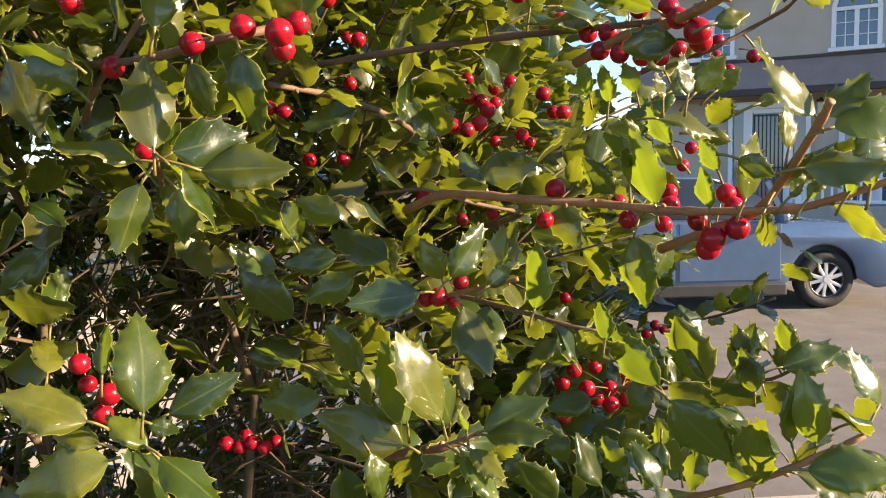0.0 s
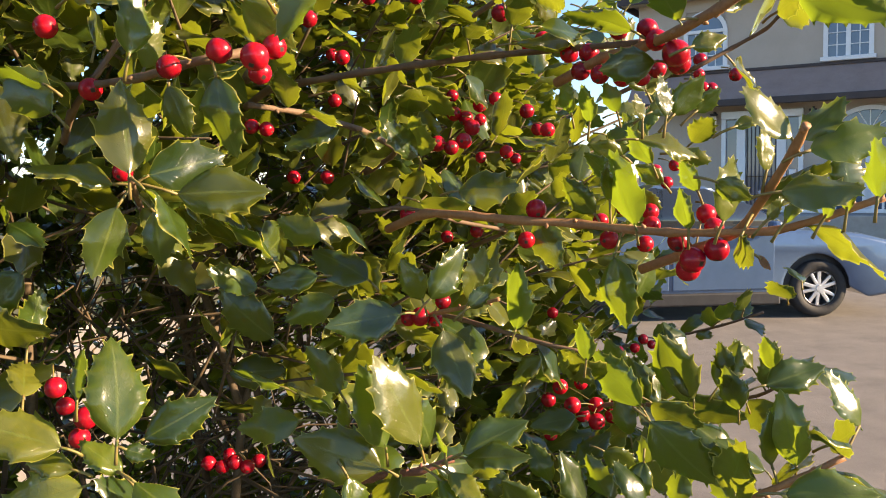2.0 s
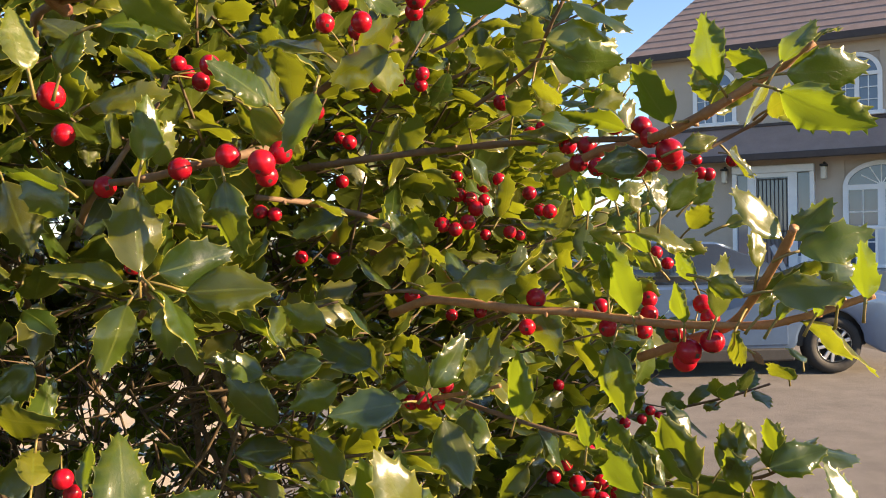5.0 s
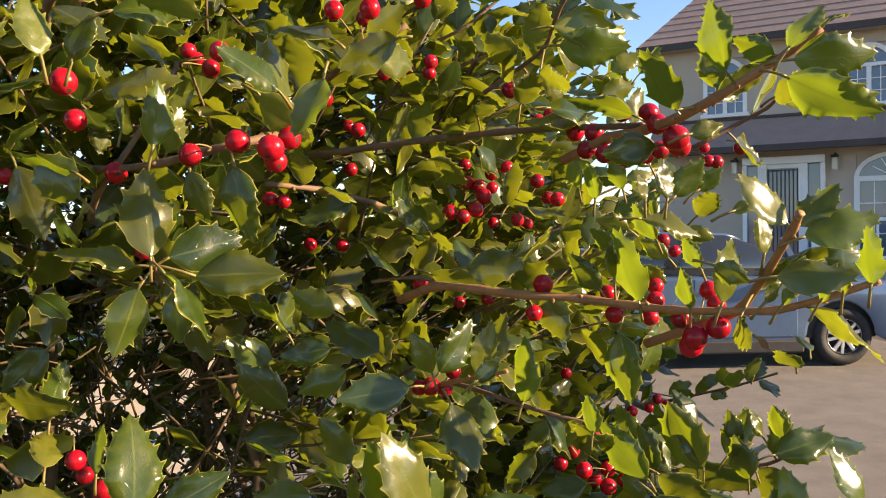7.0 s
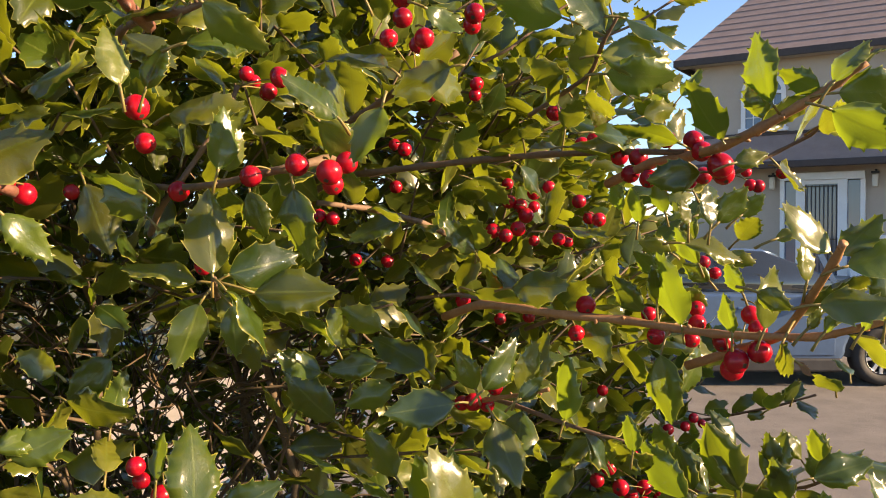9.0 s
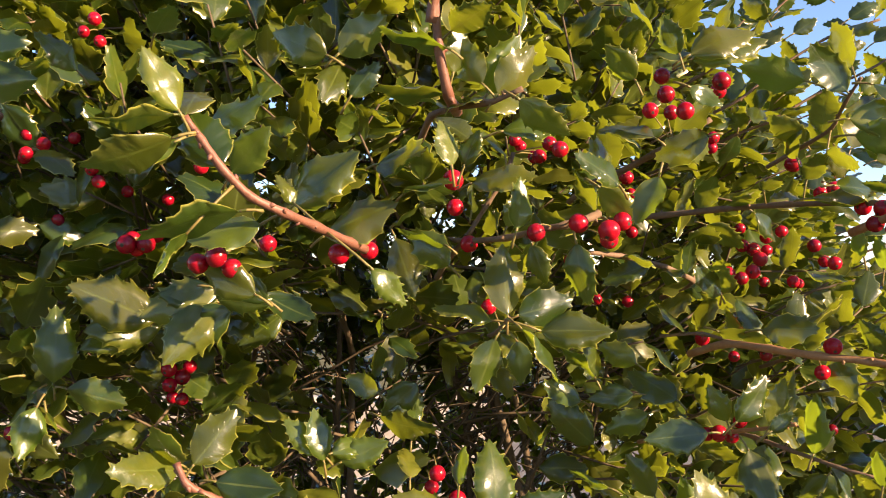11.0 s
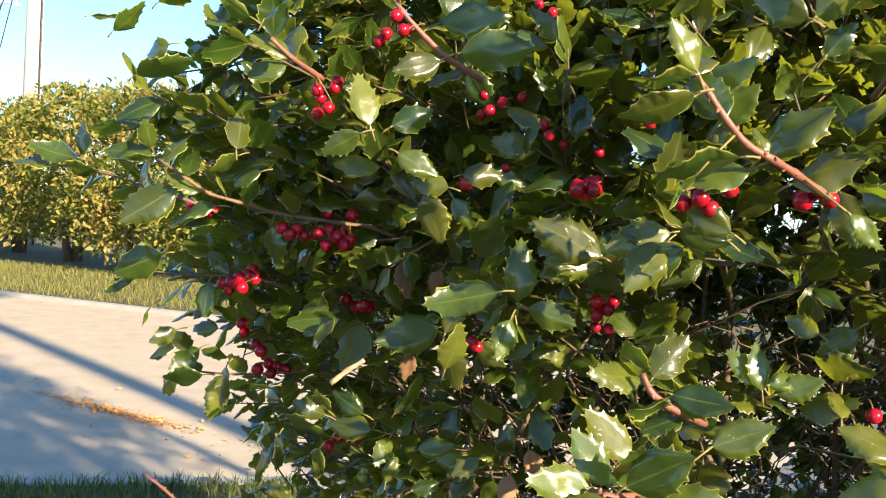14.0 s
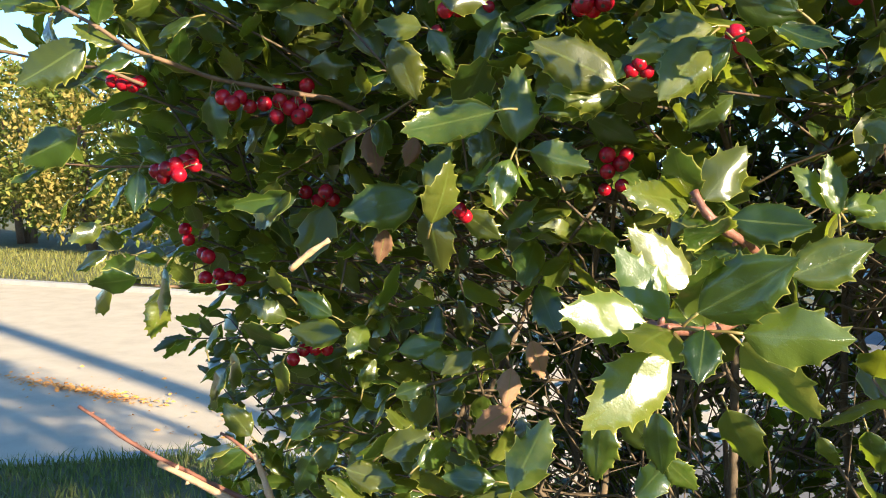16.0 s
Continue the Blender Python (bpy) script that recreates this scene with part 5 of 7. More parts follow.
leaf("green", (-0.2143, 0.2486, 1.5585), (-0.2301, 0.2365, 1.5492), 71)
leaf("green", (-0.1973, 0.2182, 1.5695), (-0.1778, 0.2324, 1.5627), -102)
leaf("young", (0.0831, 0.3603, 1.5802), (0.0756, 0.3606, 1.5934), 131)
leaf("green", (0.0889, 0.3744, 1.5628), (0.0729, 0.3745, 1.5691), 103)
leaf("young", (0.0944, 0.3465, 1.5581), (0.0821, 0.3469, 1.5731), 137)
leaf("green", (0.1016, 0.3563, 1.5507), (0.0888, 0.3565, 1.5590), 108)
leaf("young", (0.0791, 0.3512, 1.5536), (0.0665, 0.3514, 1.5641), 128)
leaf("green", (0.1076, 0.3371, 1.5783), (0.1177, 0.3374, 1.5881), -94)
leaf("young", (0.1006, 0.3366, 1.5626), (0.1149, 0.3365, 1.5583), -109)
leaf("green", (0.0902, 0.3399, 1.5787), (0.1026, 0.3401, 1.5863), -72)
leaf("young", (0.1068, 0.3262, 1.5472), (0.0973, 0.3265, 1.5592), 139)
leaf("green", (0.0881, 0.3539, 1.5486), (0.0989, 0.3536, 1.5389), -111)
leaf("young", (0.0824, 0.3845, 1.5675), (0.0944, 0.3848, 1.5791), -53)
leaf("green", (0.0748, 0.3721, 1.5550), (0.0865, 0.3723, 1.5638), -68)
leaf("green", (0.0977, 0.3704, 1.5904), (0.0856, 0.3708, 1.6029), 70)
leaf("young", (0.0674, 0.3829, 1.5816), (0.0600, 0.3833, 1.5970), 140)
leaf("green", (0.1308, 0.4195, 1.4384), (0.1178, 0.4231, 1.4767), 107)
leaf("green", (0.1446, 0.4203, 1.4461), (0.1565, 0.4227, 1.4714), -39)
leaf("green", (0.1528, 0.4094, 1.4372), (0.1454, 0.4116, 1.4607), 109)
leaf("green", (0.1091, 0.4195, 1.4387), (0.1004, 0.4219, 1.4639), 105)
leaf("green", (0.1198, 0.4293, 1.4354), (0.1103, 0.4316, 1.4605), 44)
leaf("green", (0.1529, 0.4071, 1.4122), (0.1294, 0.4094, 1.4371), 33)
leaf("green", (0.1623, 0.3970, 1.4115), (0.1371, 0.3986, 1.4293), 29)
leaf("green", (0.0937, 0.3587, 1.4330), (0.0860, 0.3566, 1.4106), 48)
leaf("green", (0.1133, 0.3680, 1.4249), (0.1069, 0.3662, 1.4060), 46)
leaf("green", (0.0771, 0.4289, 1.4320), (0.0513, 0.4284, 1.4278), 60)
leaf("green", (0.0603, 0.4062, 1.4050), (0.0478, 0.4081, 1.4252), 98)
leaf("green", (0.0768, 0.4051, 1.3930), (0.0611, 0.4077, 1.4205), 36)
leaf("green", (0.0880, 0.4055, 1.3967), (0.0756, 0.4075, 1.4180), 102)
leaf("green", (0.0406, 0.4051, 1.3936), (0.0248, 0.4072, 1.4161), 95)
leaf("green", (0.0537, 0.3948, 1.3907), (0.0345, 0.3968, 1.4121), 93)
leaf("green", (0.1438, 0.3856, 1.3972), (0.1319, 0.3875, 1.4181), 108)
leaf("green", (0.1455, 0.3476, 1.4210), (0.1787, 0.3466, 1.4099), -25)
leaf("green", (0.1159, 0.4057, 1.3979), (0.1036, 0.4084, 1.4270), 105)
leaf("green", (0.1061, 0.4376, 1.4176), (0.0975, 0.4395, 1.4379), 104)
leaf("green", (0.0879, 0.4273, 1.4150), (0.1075, 0.4262, 1.4024), -92)
leaf("green", (0.1336, 0.4080, 1.4226), (0.1551, 0.4067, 1.4083), -29)
leaf("green", (0.1254, 0.4183, 1.4254), (0.1440, 0.4168, 1.4086), -101)
leaf("green", (0.0532, 0.4598, 1.4412), (0.0342, 0.4582, 1.4247), 58)
leaf("green", (0.0629, 0.4614, 1.4578), (0.0439, 0.4600, 1.4432), 60)
leaf("green", (0.0741, 0.4698, 1.4398), (0.0552, 0.4711, 1.4547), 96)
leaf("green", (0.1069, 0.4600, 1.4421), (0.0973, 0.4622, 1.4659), 105)
leaf("green", (0.0770, 0.4458, 1.3981), (0.0957, 0.4478, 1.4191), -50)
leaf("green", (0.0649, 0.4466, 1.4074), (0.0469, 0.4480, 1.4229), 30)
leaf("green", (-0.3180, 0.2748, 1.3592), (-0.3416, 0.2589, 1.3617), 66)
leaf("green", (-0.2951, 0.2660, 1.3577), (-0.3171, 0.2511, 1.3590), 29)
leaf("green", (-0.2537, 0.2502, 1.4111), (-0.2554, 0.2464, 1.3801), -1)
leaf("green", (-0.2376, 0.2713, 1.3882), (-0.2526, 0.2632, 1.4135), 106)
leaf("green", (-0.2322, 0.2631, 1.3913), (-0.2184, 0.2711, 1.3758), -100)
leaf("green", (-0.2166, 0.2993, 1.4081), (-0.2047, 0.3047, 1.3765), -115)
leaf("green", (-0.1855, 0.3431, 1.3897), (-0.1781, 0.3467, 1.3728), -120)
leaf("green", (-0.1668, 0.3562, 1.3931), (-0.1617, 0.3576, 1.3693), -13)
leaf("green", (-0.2412, 0.2554, 1.3726), (-0.2291, 0.2652, 1.3914), -44)
leaf("green", (-0.4076, 0.2618, 1.3526), (-0.3835, 0.2774, 1.3432), -69)
leaf("green", (-0.3857, 0.2654, 1.3620), (-0.3641, 0.2812, 1.3754), -61)
leaf("green", (-0.3760, 0.2845, 1.3658), (-0.3870, 0.2787, 1.3864), 39)
leaf("green", (-0.4019, 0.2789, 1.3651), (-0.4124, 0.2702, 1.3469), 48)
leaf("green", (-0.4341, 0.2682, 1.3542), (-0.4440, 0.2595, 1.3312), 63)
leaf("green", (-0.4113, 0.2586, 1.3447), (-0.3931, 0.2701, 1.3345), -29)
leaf("green", (-0.3873, 0.2789, 1.3912), (-0.3725, 0.2896, 1.3987), -66)
leaf("green", (-0.3516, 0.3053, 1.4166), (-0.3661, 0.2943, 1.4025), 62)
leaf("green", (-0.3997, 0.2656, 1.3332), (-0.4156, 0.2562, 1.3501), 32)
leaf("green", (0.0996, 0.5463, 1.6806), (0.1236, 0.5476, 1.6924), -90)
leaf("young", (0.1088, 0.5357, 1.6614), (0.1295, 0.5371, 1.6780), -60)
leaf("green", (0.1043, 0.5450, 1.6485), (0.1290, 0.5462, 1.6575), -83)
leaf("green", (0.1224, 0.5555, 1.6457), (0.1125, 0.5564, 1.6738), 118)
leaf("young", (0.0982, 0.5569, 1.6960), (0.1151, 0.5581, 1.7095), -99)
leaf("green", (0.1213, 0.5346, 1.6278), (0.1333, 0.5361, 1.6523), -107)
leaf("green", (0.1000, 0.5555, 1.6633), (0.1194, 0.5556, 1.6494), -116)
leaf("young", (0.1275, 0.5362, 1.6594), (0.1395, 0.5375, 1.6802), -43)
leaf("green", (0.1107, 0.5543, 1.6263), (0.1254, 0.5555, 1.6442), -102)
leaf("green", (0.1075, 0.4913, 1.5642), (0.1206, 0.4928, 1.5882), -104)
leaf("green", (0.1280, 0.4922, 1.5677), (0.1132, 0.4927, 1.5908), 118)
leaf("green", (0.1126, 0.5127, 1.5917), (0.1319, 0.5136, 1.5974), -76)
leaf("young", (0.1240, 0.4924, 1.5770), (0.1317, 0.4936, 1.5982), -36)
leaf("green", (0.1065, 0.5120, 1.5800), (0.1224, 0.5123, 1.5746), -103)
leaf("green", (0.1154, 0.5024, 1.5825), (0.1277, 0.5021, 1.5670), -49)
leaf("green", (0.0372, 0.5251, 1.7423), (0.0196, 0.5207, 1.7574), 130)
leaf("green", (0.0271, 0.4932, 1.7145), (0.0427, 0.4960, 1.7309), -46)
leaf("young", (0.0460, 0.5572, 1.7559), (0.0578, 0.5593, 1.7702), -105)
leaf("green", (0.0604, 0.5618, 1.7172), (0.0466, 0.5581, 1.7372), 148)
leaf("green", (0.0482, 0.4974, 1.7245), (0.0637, 0.5004, 1.7352), -79)
leaf("green", (0.0682, 0.5633, 1.7236), (0.0816, 0.5656, 1.7386), -51)
leaf("green", (0.0815, 0.5647, 1.7649), (0.0613, 0.5601, 1.7689), 119)
leaf("young", (0.0874, 0.5362, 1.7391), (0.0727, 0.5329, 1.7414), 73)
leaf("green", (0.0756, 0.5349, 1.7025), (0.0949, 0.5387, 1.7138), -66)
leaf("green", (0.0816, 0.5044, 1.7330), (0.1006, 0.5080, 1.7479), -59)
leaf("green", (0.0887, 0.5370, 1.7236), (0.1006, 0.5395, 1.7266), -94)
leaf("green", (0.1191, 0.5749, 1.7095), (0.1045, 0.5710, 1.7286), 150)
leaf("young", (0.1096, 0.5719, 1.7334), (0.1261, 0.5750, 1.7485), -53)
leaf("green", (0.1163, 0.5745, 1.7027), (0.1343, 0.5778, 1.7194), -50)
leaf("green", (0.0866, 0.5376, 1.6956), (0.0653, 0.5326, 1.7055), 66)
leaf("green", (0.0493, 0.5601, 1.6974), (0.0690, 0.5637, 1.7172), -69)
leaf("green", (0.1176, 0.5742, 1.7190), (0.1411, 0.5788, 1.7349), -37)
leaf("young", (0.1196, 0.5757, 1.6900), (0.0996, 0.5707, 1.7084), 131)
leaf("green", (0.0768, 0.5053, 1.6789), (0.0902, 0.5079, 1.6874), -89)
leaf("green", (0.1298, 0.3139, 1.6120), (0.1321, 0.2971, 1.6157), -90)
leaf("green", (0.1227, 0.3918, 1.5682), (0.1279, 0.3755, 1.5809), -146)
leaf("young", (0.1356, 0.3737, 1.6015), (0.1550, 0.3911, 1.5966), 123)
leaf("green", (0.1050, 0.2796, 1.5332), (0.1005, 0.2621, 1.5270), -78)
leaf("green", (0.0974, 0.3590, 1.5230), (0.0891, 0.3425, 1.5044), 78)
leaf("green", (0.1851, 0.4190, 1.4567), (0.2170, 0.4200, 1.4561), -22)
leaf("green", (0.0943, 0.3561, 1.4592), (0.1170, 0.3560, 1.4415), -123)
leaf("green", (0.1243, 0.4461, 1.4354), (0.1708, 0.4470, 1.4208), -134)
leaf("green", (0.0548, 0.3558, 1.4822), (0.0664, 0.3400, 1.4702), -94)
leaf("green", (0.0474, 0.3580, 1.5386), (0.0531, 0.3426, 1.5193), -45)
leaf("green", (-0.0033, 0.3767, 1.5457), (0.0224, 0.3770, 1.5325), -139)
leaf("green", (0.0127, 0.3224, 1.5499), (0.0331, 0.3076, 1.5529), -70)
leaf("green", (0.0332, 0.3230, 1.5485), (0.0473, 0.3391, 1.5673), -151)
leaf("green", (0.0651, 0.4031, 1.6384), (0.0687, 0.4211, 1.6595), 134)
leaf("green", (0.0399, 0.3814, 1.6205), (0.0459, 0.3651, 1.6328), 19)
leaf("green", (0.0384, 0.3609, 1.6104), (0.0725, 0.3620, 1.6099), 150)
leaf("green", (0.0471, 0.3722, 1.6336), (0.0627, 0.3554, 1.6259), 48)
leaf("green", (0.0617, 0.4023, 1.6235), (0.0531, 0.3856, 1.6364), 107)
leaf("green", (0.0385, 0.3919, 1.6325), (0.0265, 0.4057, 1.6562), 108)
leaf("green", (0.0438, 0.4026, 1.6423), (0.0244, 0.3873, 1.6512), 150)
leaf("young", (0.0123, 0.4421, 1.6551), (0.0044, 0.4550, 1.6351), 180)
leaf("green", (0.0574, 0.4029, 1.6411), (0.0438, 0.3858, 1.6496), 162)
leaf("green", (-0.0476, 0.2780, 1.6099), (-0.0492, 0.2936, 1.6361), -50)
leaf("young", (-0.0415, 0.2480, 1.6071), (-0.0552, 0.2343, 1.6203), 64)
leaf("green", (-0.0292, 0.2794, 1.6296), (-0.0542, 0.2930, 1.6411), 15)
leaf("green", (-0.0242, 0.3200, 1.6369), (-0.0102, 0.3038, 1.6467), -102)
leaf("green", (-0.0218, 0.3299, 1.6328), (-0.0022, 0.3473, 1.6343), -86)
leaf("green", (-0.1237, 0.2352, 1.6052), (-0.1028, 0.2193, 1.6140), -15)
leaf("green", (-0.1052, 0.2661, 1.6116), (-0.0784, 0.2542, 1.6184), -45)
leaf("young", (-0.1134, 0.3055, 1.6022), (-0.1157, 0.3233, 1.6207), -83)
leaf("green", (-0.1033, 0.3155, 1.5936), (-0.1131, 0.3327, 1.6051), 68)
leaf("young", (-0.1430, 0.2843, 1.5971), (-0.1275, 0.2680, 1.6015), 147)
leaf("young", (-0.1354, 0.2354, 1.6172), (-0.1084, 0.2193, 1.6184), 132)
leaf("green", (-0.0977, 0.3072, 1.6278), (-0.1077, 0.3247, 1.6465), -31)
leaf("green", (-0.1538, 0.2901, 1.5097), (-0.1266, 0.2764, 1.5023), -119)
leaf("green", (-0.1404, 0.3000, 1.4970), (-0.1444, 0.3166, 1.5157), 120)
leaf("green", (-0.1377, 0.2894, 1.4817), (-0.1437, 0.3068, 1.4942), -34)
leaf("green", (-0.0595, 0.3424, 1.4903), (-0.0859, 0.3424, 1.5102), 106)
leaf("green", (-0.0667, 0.3481, 1.5110), (-0.0859, 0.3346, 1.5208), -120)
leaf("green", (0.0020, 0.3128, 1.4542), (-0.0014, 0.2970, 1.4786), 111)
leaf("young", (-0.0007, 0.3576, 1.5635), (-0.0133, 0.3408, 1.5773), 82)
leaf("green", (-0.0002, 0.3676, 1.5634), (-0.0012, 0.3516, 1.5826), -152)
leaf("green", (0.0376, 0.4495, 1.5753), (0.0484, 0.4651, 1.5973), -159)
leaf("green", (-0.0063, 0.4593, 1.6038), (0.0171, 0.4700, 1.5914), -147)
leaf("green", (0.0468, 0.4398, 1.5758), (0.0670, 0.4259, 1.5684), 166)
leaf("green", (0.0217, 0.4605, 1.6109), (0.0364, 0.4748, 1.5934), -71)
leaf("green", (-0.1633, 0.1446, 1.6225), (-0.1802, 0.1236, 1.6172), 170)
leaf("young", (-0.1610, 0.1400, 1.6154), (-0.1847, 0.1288, 1.6023), 143)
leaf("green", (-0.1505, 0.1613, 1.5949), (-0.1805, 0.1472, 1.5889), 162)
leaf("green", (-0.2730, 0.2372, 1.6614), (-0.2769, 0.2199, 1.6769), 88)
leaf("young", (-0.3228, 0.2688, 1.6343), (-0.2969, 0.2621, 1.6262), -18)
leaf("green", (-0.2080, 0.2175, 1.4996), (-0.2091, 0.1962, 1.5128), -180)
leaf("young", (-0.2078, 0.2174, 1.4974), (-0.2196, 0.1904, 1.5045), 52)
leaf("young", (-0.1932, 0.2532, 1.5668), (-0.1718, 0.2585, 1.5516), 137)
leaf("green", (-0.3949, 0.3404, 1.4351), (-0.4173, 0.3226, 1.4281), 155)
leaf("green", (-0.4851, 0.3064, 1.4030), (-0.5151, 0.2839, 1.4097), 139)
leaf("green", (-0.5272, 0.2938, 1.3344), (-0.5553, 0.2853, 1.3243), 14)
leaf("green", (-0.5209, 0.2986, 1.3338), (-0.5383, 0.2836, 1.3133), 96)
leaf("dry", (-0.3377, 0.2901, 1.3645), (-0.3403, 0.2677, 1.3779), 52)
leaf("green", (-0.3588, 0.2611, 1.3622), (-0.3496, 0.2846, 1.3727), -82)
leaf("green", (-0.6847, 0.2201, 1.6010), (-0.6882, 0.2199, 1.6317), -7)
leaf("young", (-0.6889, 0.2168, 1.6009), (-0.7182, 0.1947, 1.6052), -124)
leaf("green", (-0.6799, 0.2239, 1.6032), (-0.6820, 0.2423, 1.5924), 176)
leaf("green", (-0.6710, 0.2298, 1.5912), (-0.7045, 0.2043, 1.5942), 162)
leaf("young", (-0.5531, 0.1946, 1.6003), (-0.5812, 0.1733, 1.6028), 40)
leaf("young", (-0.5555, 0.1931, 1.6037), (-0.5455, 0.1817, 1.6206), 143)
leaf("green", (-0.5525, 0.1950, 1.5993), (-0.5588, 0.1727, 1.5942), 163)
leaf("green", (-0.5673, 0.1962, 1.5971), (-0.5511, 0.1856, 1.5753), -77)
leaf("green", (-0.5220, 0.1916, 1.5800), (-0.5491, 0.1686, 1.5536), 78)
leaf("green", (-0.4923, 0.2162, 1.6026), (-0.4938, 0.1943, 1.5892), 132)
leaf("green", (-0.4871, 0.2076, 1.6034), (-0.4929, 0.2192, 1.6317), -44)
leaf("green", (-0.5680, 0.2156, 1.5332), (-0.5980, 0.1913, 1.5168), 93)
leaf("green", (-0.5986, 0.2744, 1.4579), (-0.6167, 0.2590, 1.4400), -76)
leaf("green", (-0.6193, 0.2693, 1.4356), (-0.6430, 0.2655, 1.4156), 82)
leaf("green", (-0.5829, 0.2843, 1.4317), (-0.5899, 0.2765, 1.4019), 116)
leaf("green", (-0.5524, 0.3027, 1.3711), (-0.5738, 0.3062, 1.3511), 80)
leaf("green", (-0.5374, 0.3036, 1.3960), (-0.5411, 0.2984, 1.3667), -10)
leaf("young", (-0.1047, 0.2326, 1.6659), (-0.0849, 0.2197, 1.6734), -153)
leaf("green", (-0.0072, 0.2849, 1.6315), (-0.0327, 0.2907, 1.6252), 79)
leaf("green", (0.0578, 0.3584, 1.6705), (0.0576, 0.3747, 1.6950), -114)
leaf("green", (0.1417, 0.2923, 1.4583), (0.1470, 0.2762, 1.4689), 120)
leaf("young", (-0.0878, 0.2612, 1.4478), (-0.0904, 0.2460, 1.4684), 90)
leaf("green", (0.1414, 0.2823, 1.4586), (0.1273, 0.2665, 1.4727), 16)
leaf("green", (0.1711, 0.4550, 1.4809), (0.1635, 0.4392, 1.4952), 129)
leaf("green", (0.1573, 0.4545, 1.4751), (0.1589, 0.4383, 1.4850), -173)
leaf("green", (0.1902, 0.4265, 1.4991), (0.1905, 0.4444, 1.5075), -30)
leaf("green", (0.1829, 0.4258, 1.4907), (0.1676, 0.4097, 1.5013), -178)
leaf("green", (0.1349, 0.4469, 1.5023), (0.1155, 0.4302, 1.5064), 159)
leaf("green", (0.0749, 0.3535, 1.4684), (0.0580, 0.3378, 1.4838), 161)
leaf("green", (0.0483, 0.3515, 1.6157), (0.0733, 0.3669, 1.6142), -43)
leaf("green", (0.0201, 0.3906, 1.6170), (0.0284, 0.3742, 1.6238), 14)
leaf("green", (-0.1635, 0.3085, 1.4798), (-0.1350, 0.2976, 1.4927), -44)
leaf("green", (-0.1030, 0.3700, 1.4661), (-0.1194, 0.3570, 1.4818), 166)
leaf("green", (-0.5817, 0.1933, 1.6545), (-0.5475, 0.2171, 1.6716), -161)
leaf("green", (-0.6148, 0.1960, 1.6882), (-0.5925, 0.2117, 1.7052), -160)
leaf("green", (-0.6285, 0.1871, 1.6995), (-0.6214, 0.2083, 1.7011), -175)
leaf("green", (-0.5714, 0.2019, 1.7051), (-0.5466, 0.2192, 1.7217), 20)
leaf("green", (-0.5783, 0.2207, 1.6820), (-0.6089, 0.2145, 1.6749), 84)
leaf("green", (-0.4271, 0.2023, 1.6783), (-0.4227, 0.1863, 1.6558), -14)
leaf("green", (-0.2694, 0.2129, 1.6899), (-0.2642, 0.2373, 1.6979), -163)
leaf("green", (-0.2353, 0.2356, 1.6748), (-0.2197, 0.2264, 1.6876), 15)
leaf("green", (-0.2771, 0.2030, 1.5333), (-0.3090, 0.1810, 1.5234), -132)
leaf("green", (-0.3163, 0.2112, 1.4868), (-0.2996, 0.2070, 1.5104), -168)
leaf("green", (-0.1447, 0.2684, 1.5228), (-0.1606, 0.2782, 1.5281), -100)
leaf("green", (-0.5903, 0.2075, 1.5160), (-0.5972, 0.1888, 1.5027), -163)
leaf("green", (-0.5622, 0.2254, 1.4794), (-0.5648, 0.2052, 1.4716), 80)
leaf("green", (-0.5443, 0.2367, 1.4484), (-0.5704, 0.2188, 1.4432), 124)
leaf("green", (-0.5315, 0.2456, 1.4570), (-0.5398, 0.2389, 1.4247), 36)
leaf("green", (-0.4892, 0.2498, 1.4470), (-0.5007, 0.2285, 1.4411), -173)
leaf("green", (-0.5549, 0.2299, 1.4638), (-0.5785, 0.2348, 1.4764), 16)
leaf("green", (-0.3692, 0.2343, 1.4386), (-0.3628, 0.2178, 1.4272), 43)
leaf("green", (-0.4000, 0.2138, 1.4504), (-0.3963, 0.1961, 1.4641), -176)
leaf("green", (-0.4719, 0.2243, 1.4135), (-0.4844, 0.2368, 1.4272), 62)
leaf("green", (-0.5329, 0.2937, 1.3867), (-0.5518, 0.2905, 1.3622), 58)
leaf("green", (-0.4910, 0.3012, 1.3951), (-0.5026, 0.3089, 1.3690), 118)
leaf("green", (-0.4679, 0.2836, 1.4249), (-0.4792, 0.2616, 1.4366), 73)
berry(-0.1060, 0.2441, 1.6114, 0.0041)
berry(-0.1084, 0.2568, 1.6015, 0.0036)
berry(-0.1132, 0.2999, 1.5879, 0.0041)
berry(-0.0786, 0.2762, 1.5918, 0.0040)
berry(-0.0596, 0.2649, 1.5949, 0.0041)
berry(-0.0468, 0.2551, 1.5915, 0.0043)
berry(-0.0423, 0.2625, 1.5953, 0.0038)
berry(-0.0478, 0.2670, 1.5883, 0.0037)
berry(-0.0692, 0.2813, 1.6271, 0.0036)
berry(-0.0853, 0.3268, 1.6303, 0.0036)
berry(-0.0999, 0.3573, 1.6399, 0.0032)
berry(-0.0469, 0.3687, 1.6235, 0.0038)
berry(-0.0415, 0.4488, 1.6186, 0.0040)
berry(-0.0507, 0.4820, 1.6249, 0.0036)
berry(-0.0506, 0.4878, 1.6002, 0.0040)
berry(-0.0262, 0.4385, 1.6464, 0.0036)
berry(-0.0017, 0.4416, 1.6529, 0.0039)
berry(-0.0026, 0.4434, 1.6473, 0.0036)
berry(-0.0140, 0.4432, 1.6503, 0.0036)
berry(0.0379, 0.4119, 1.6327, 0.0045)
berry(0.0514, 0.4117, 1.6170, 0.0036)
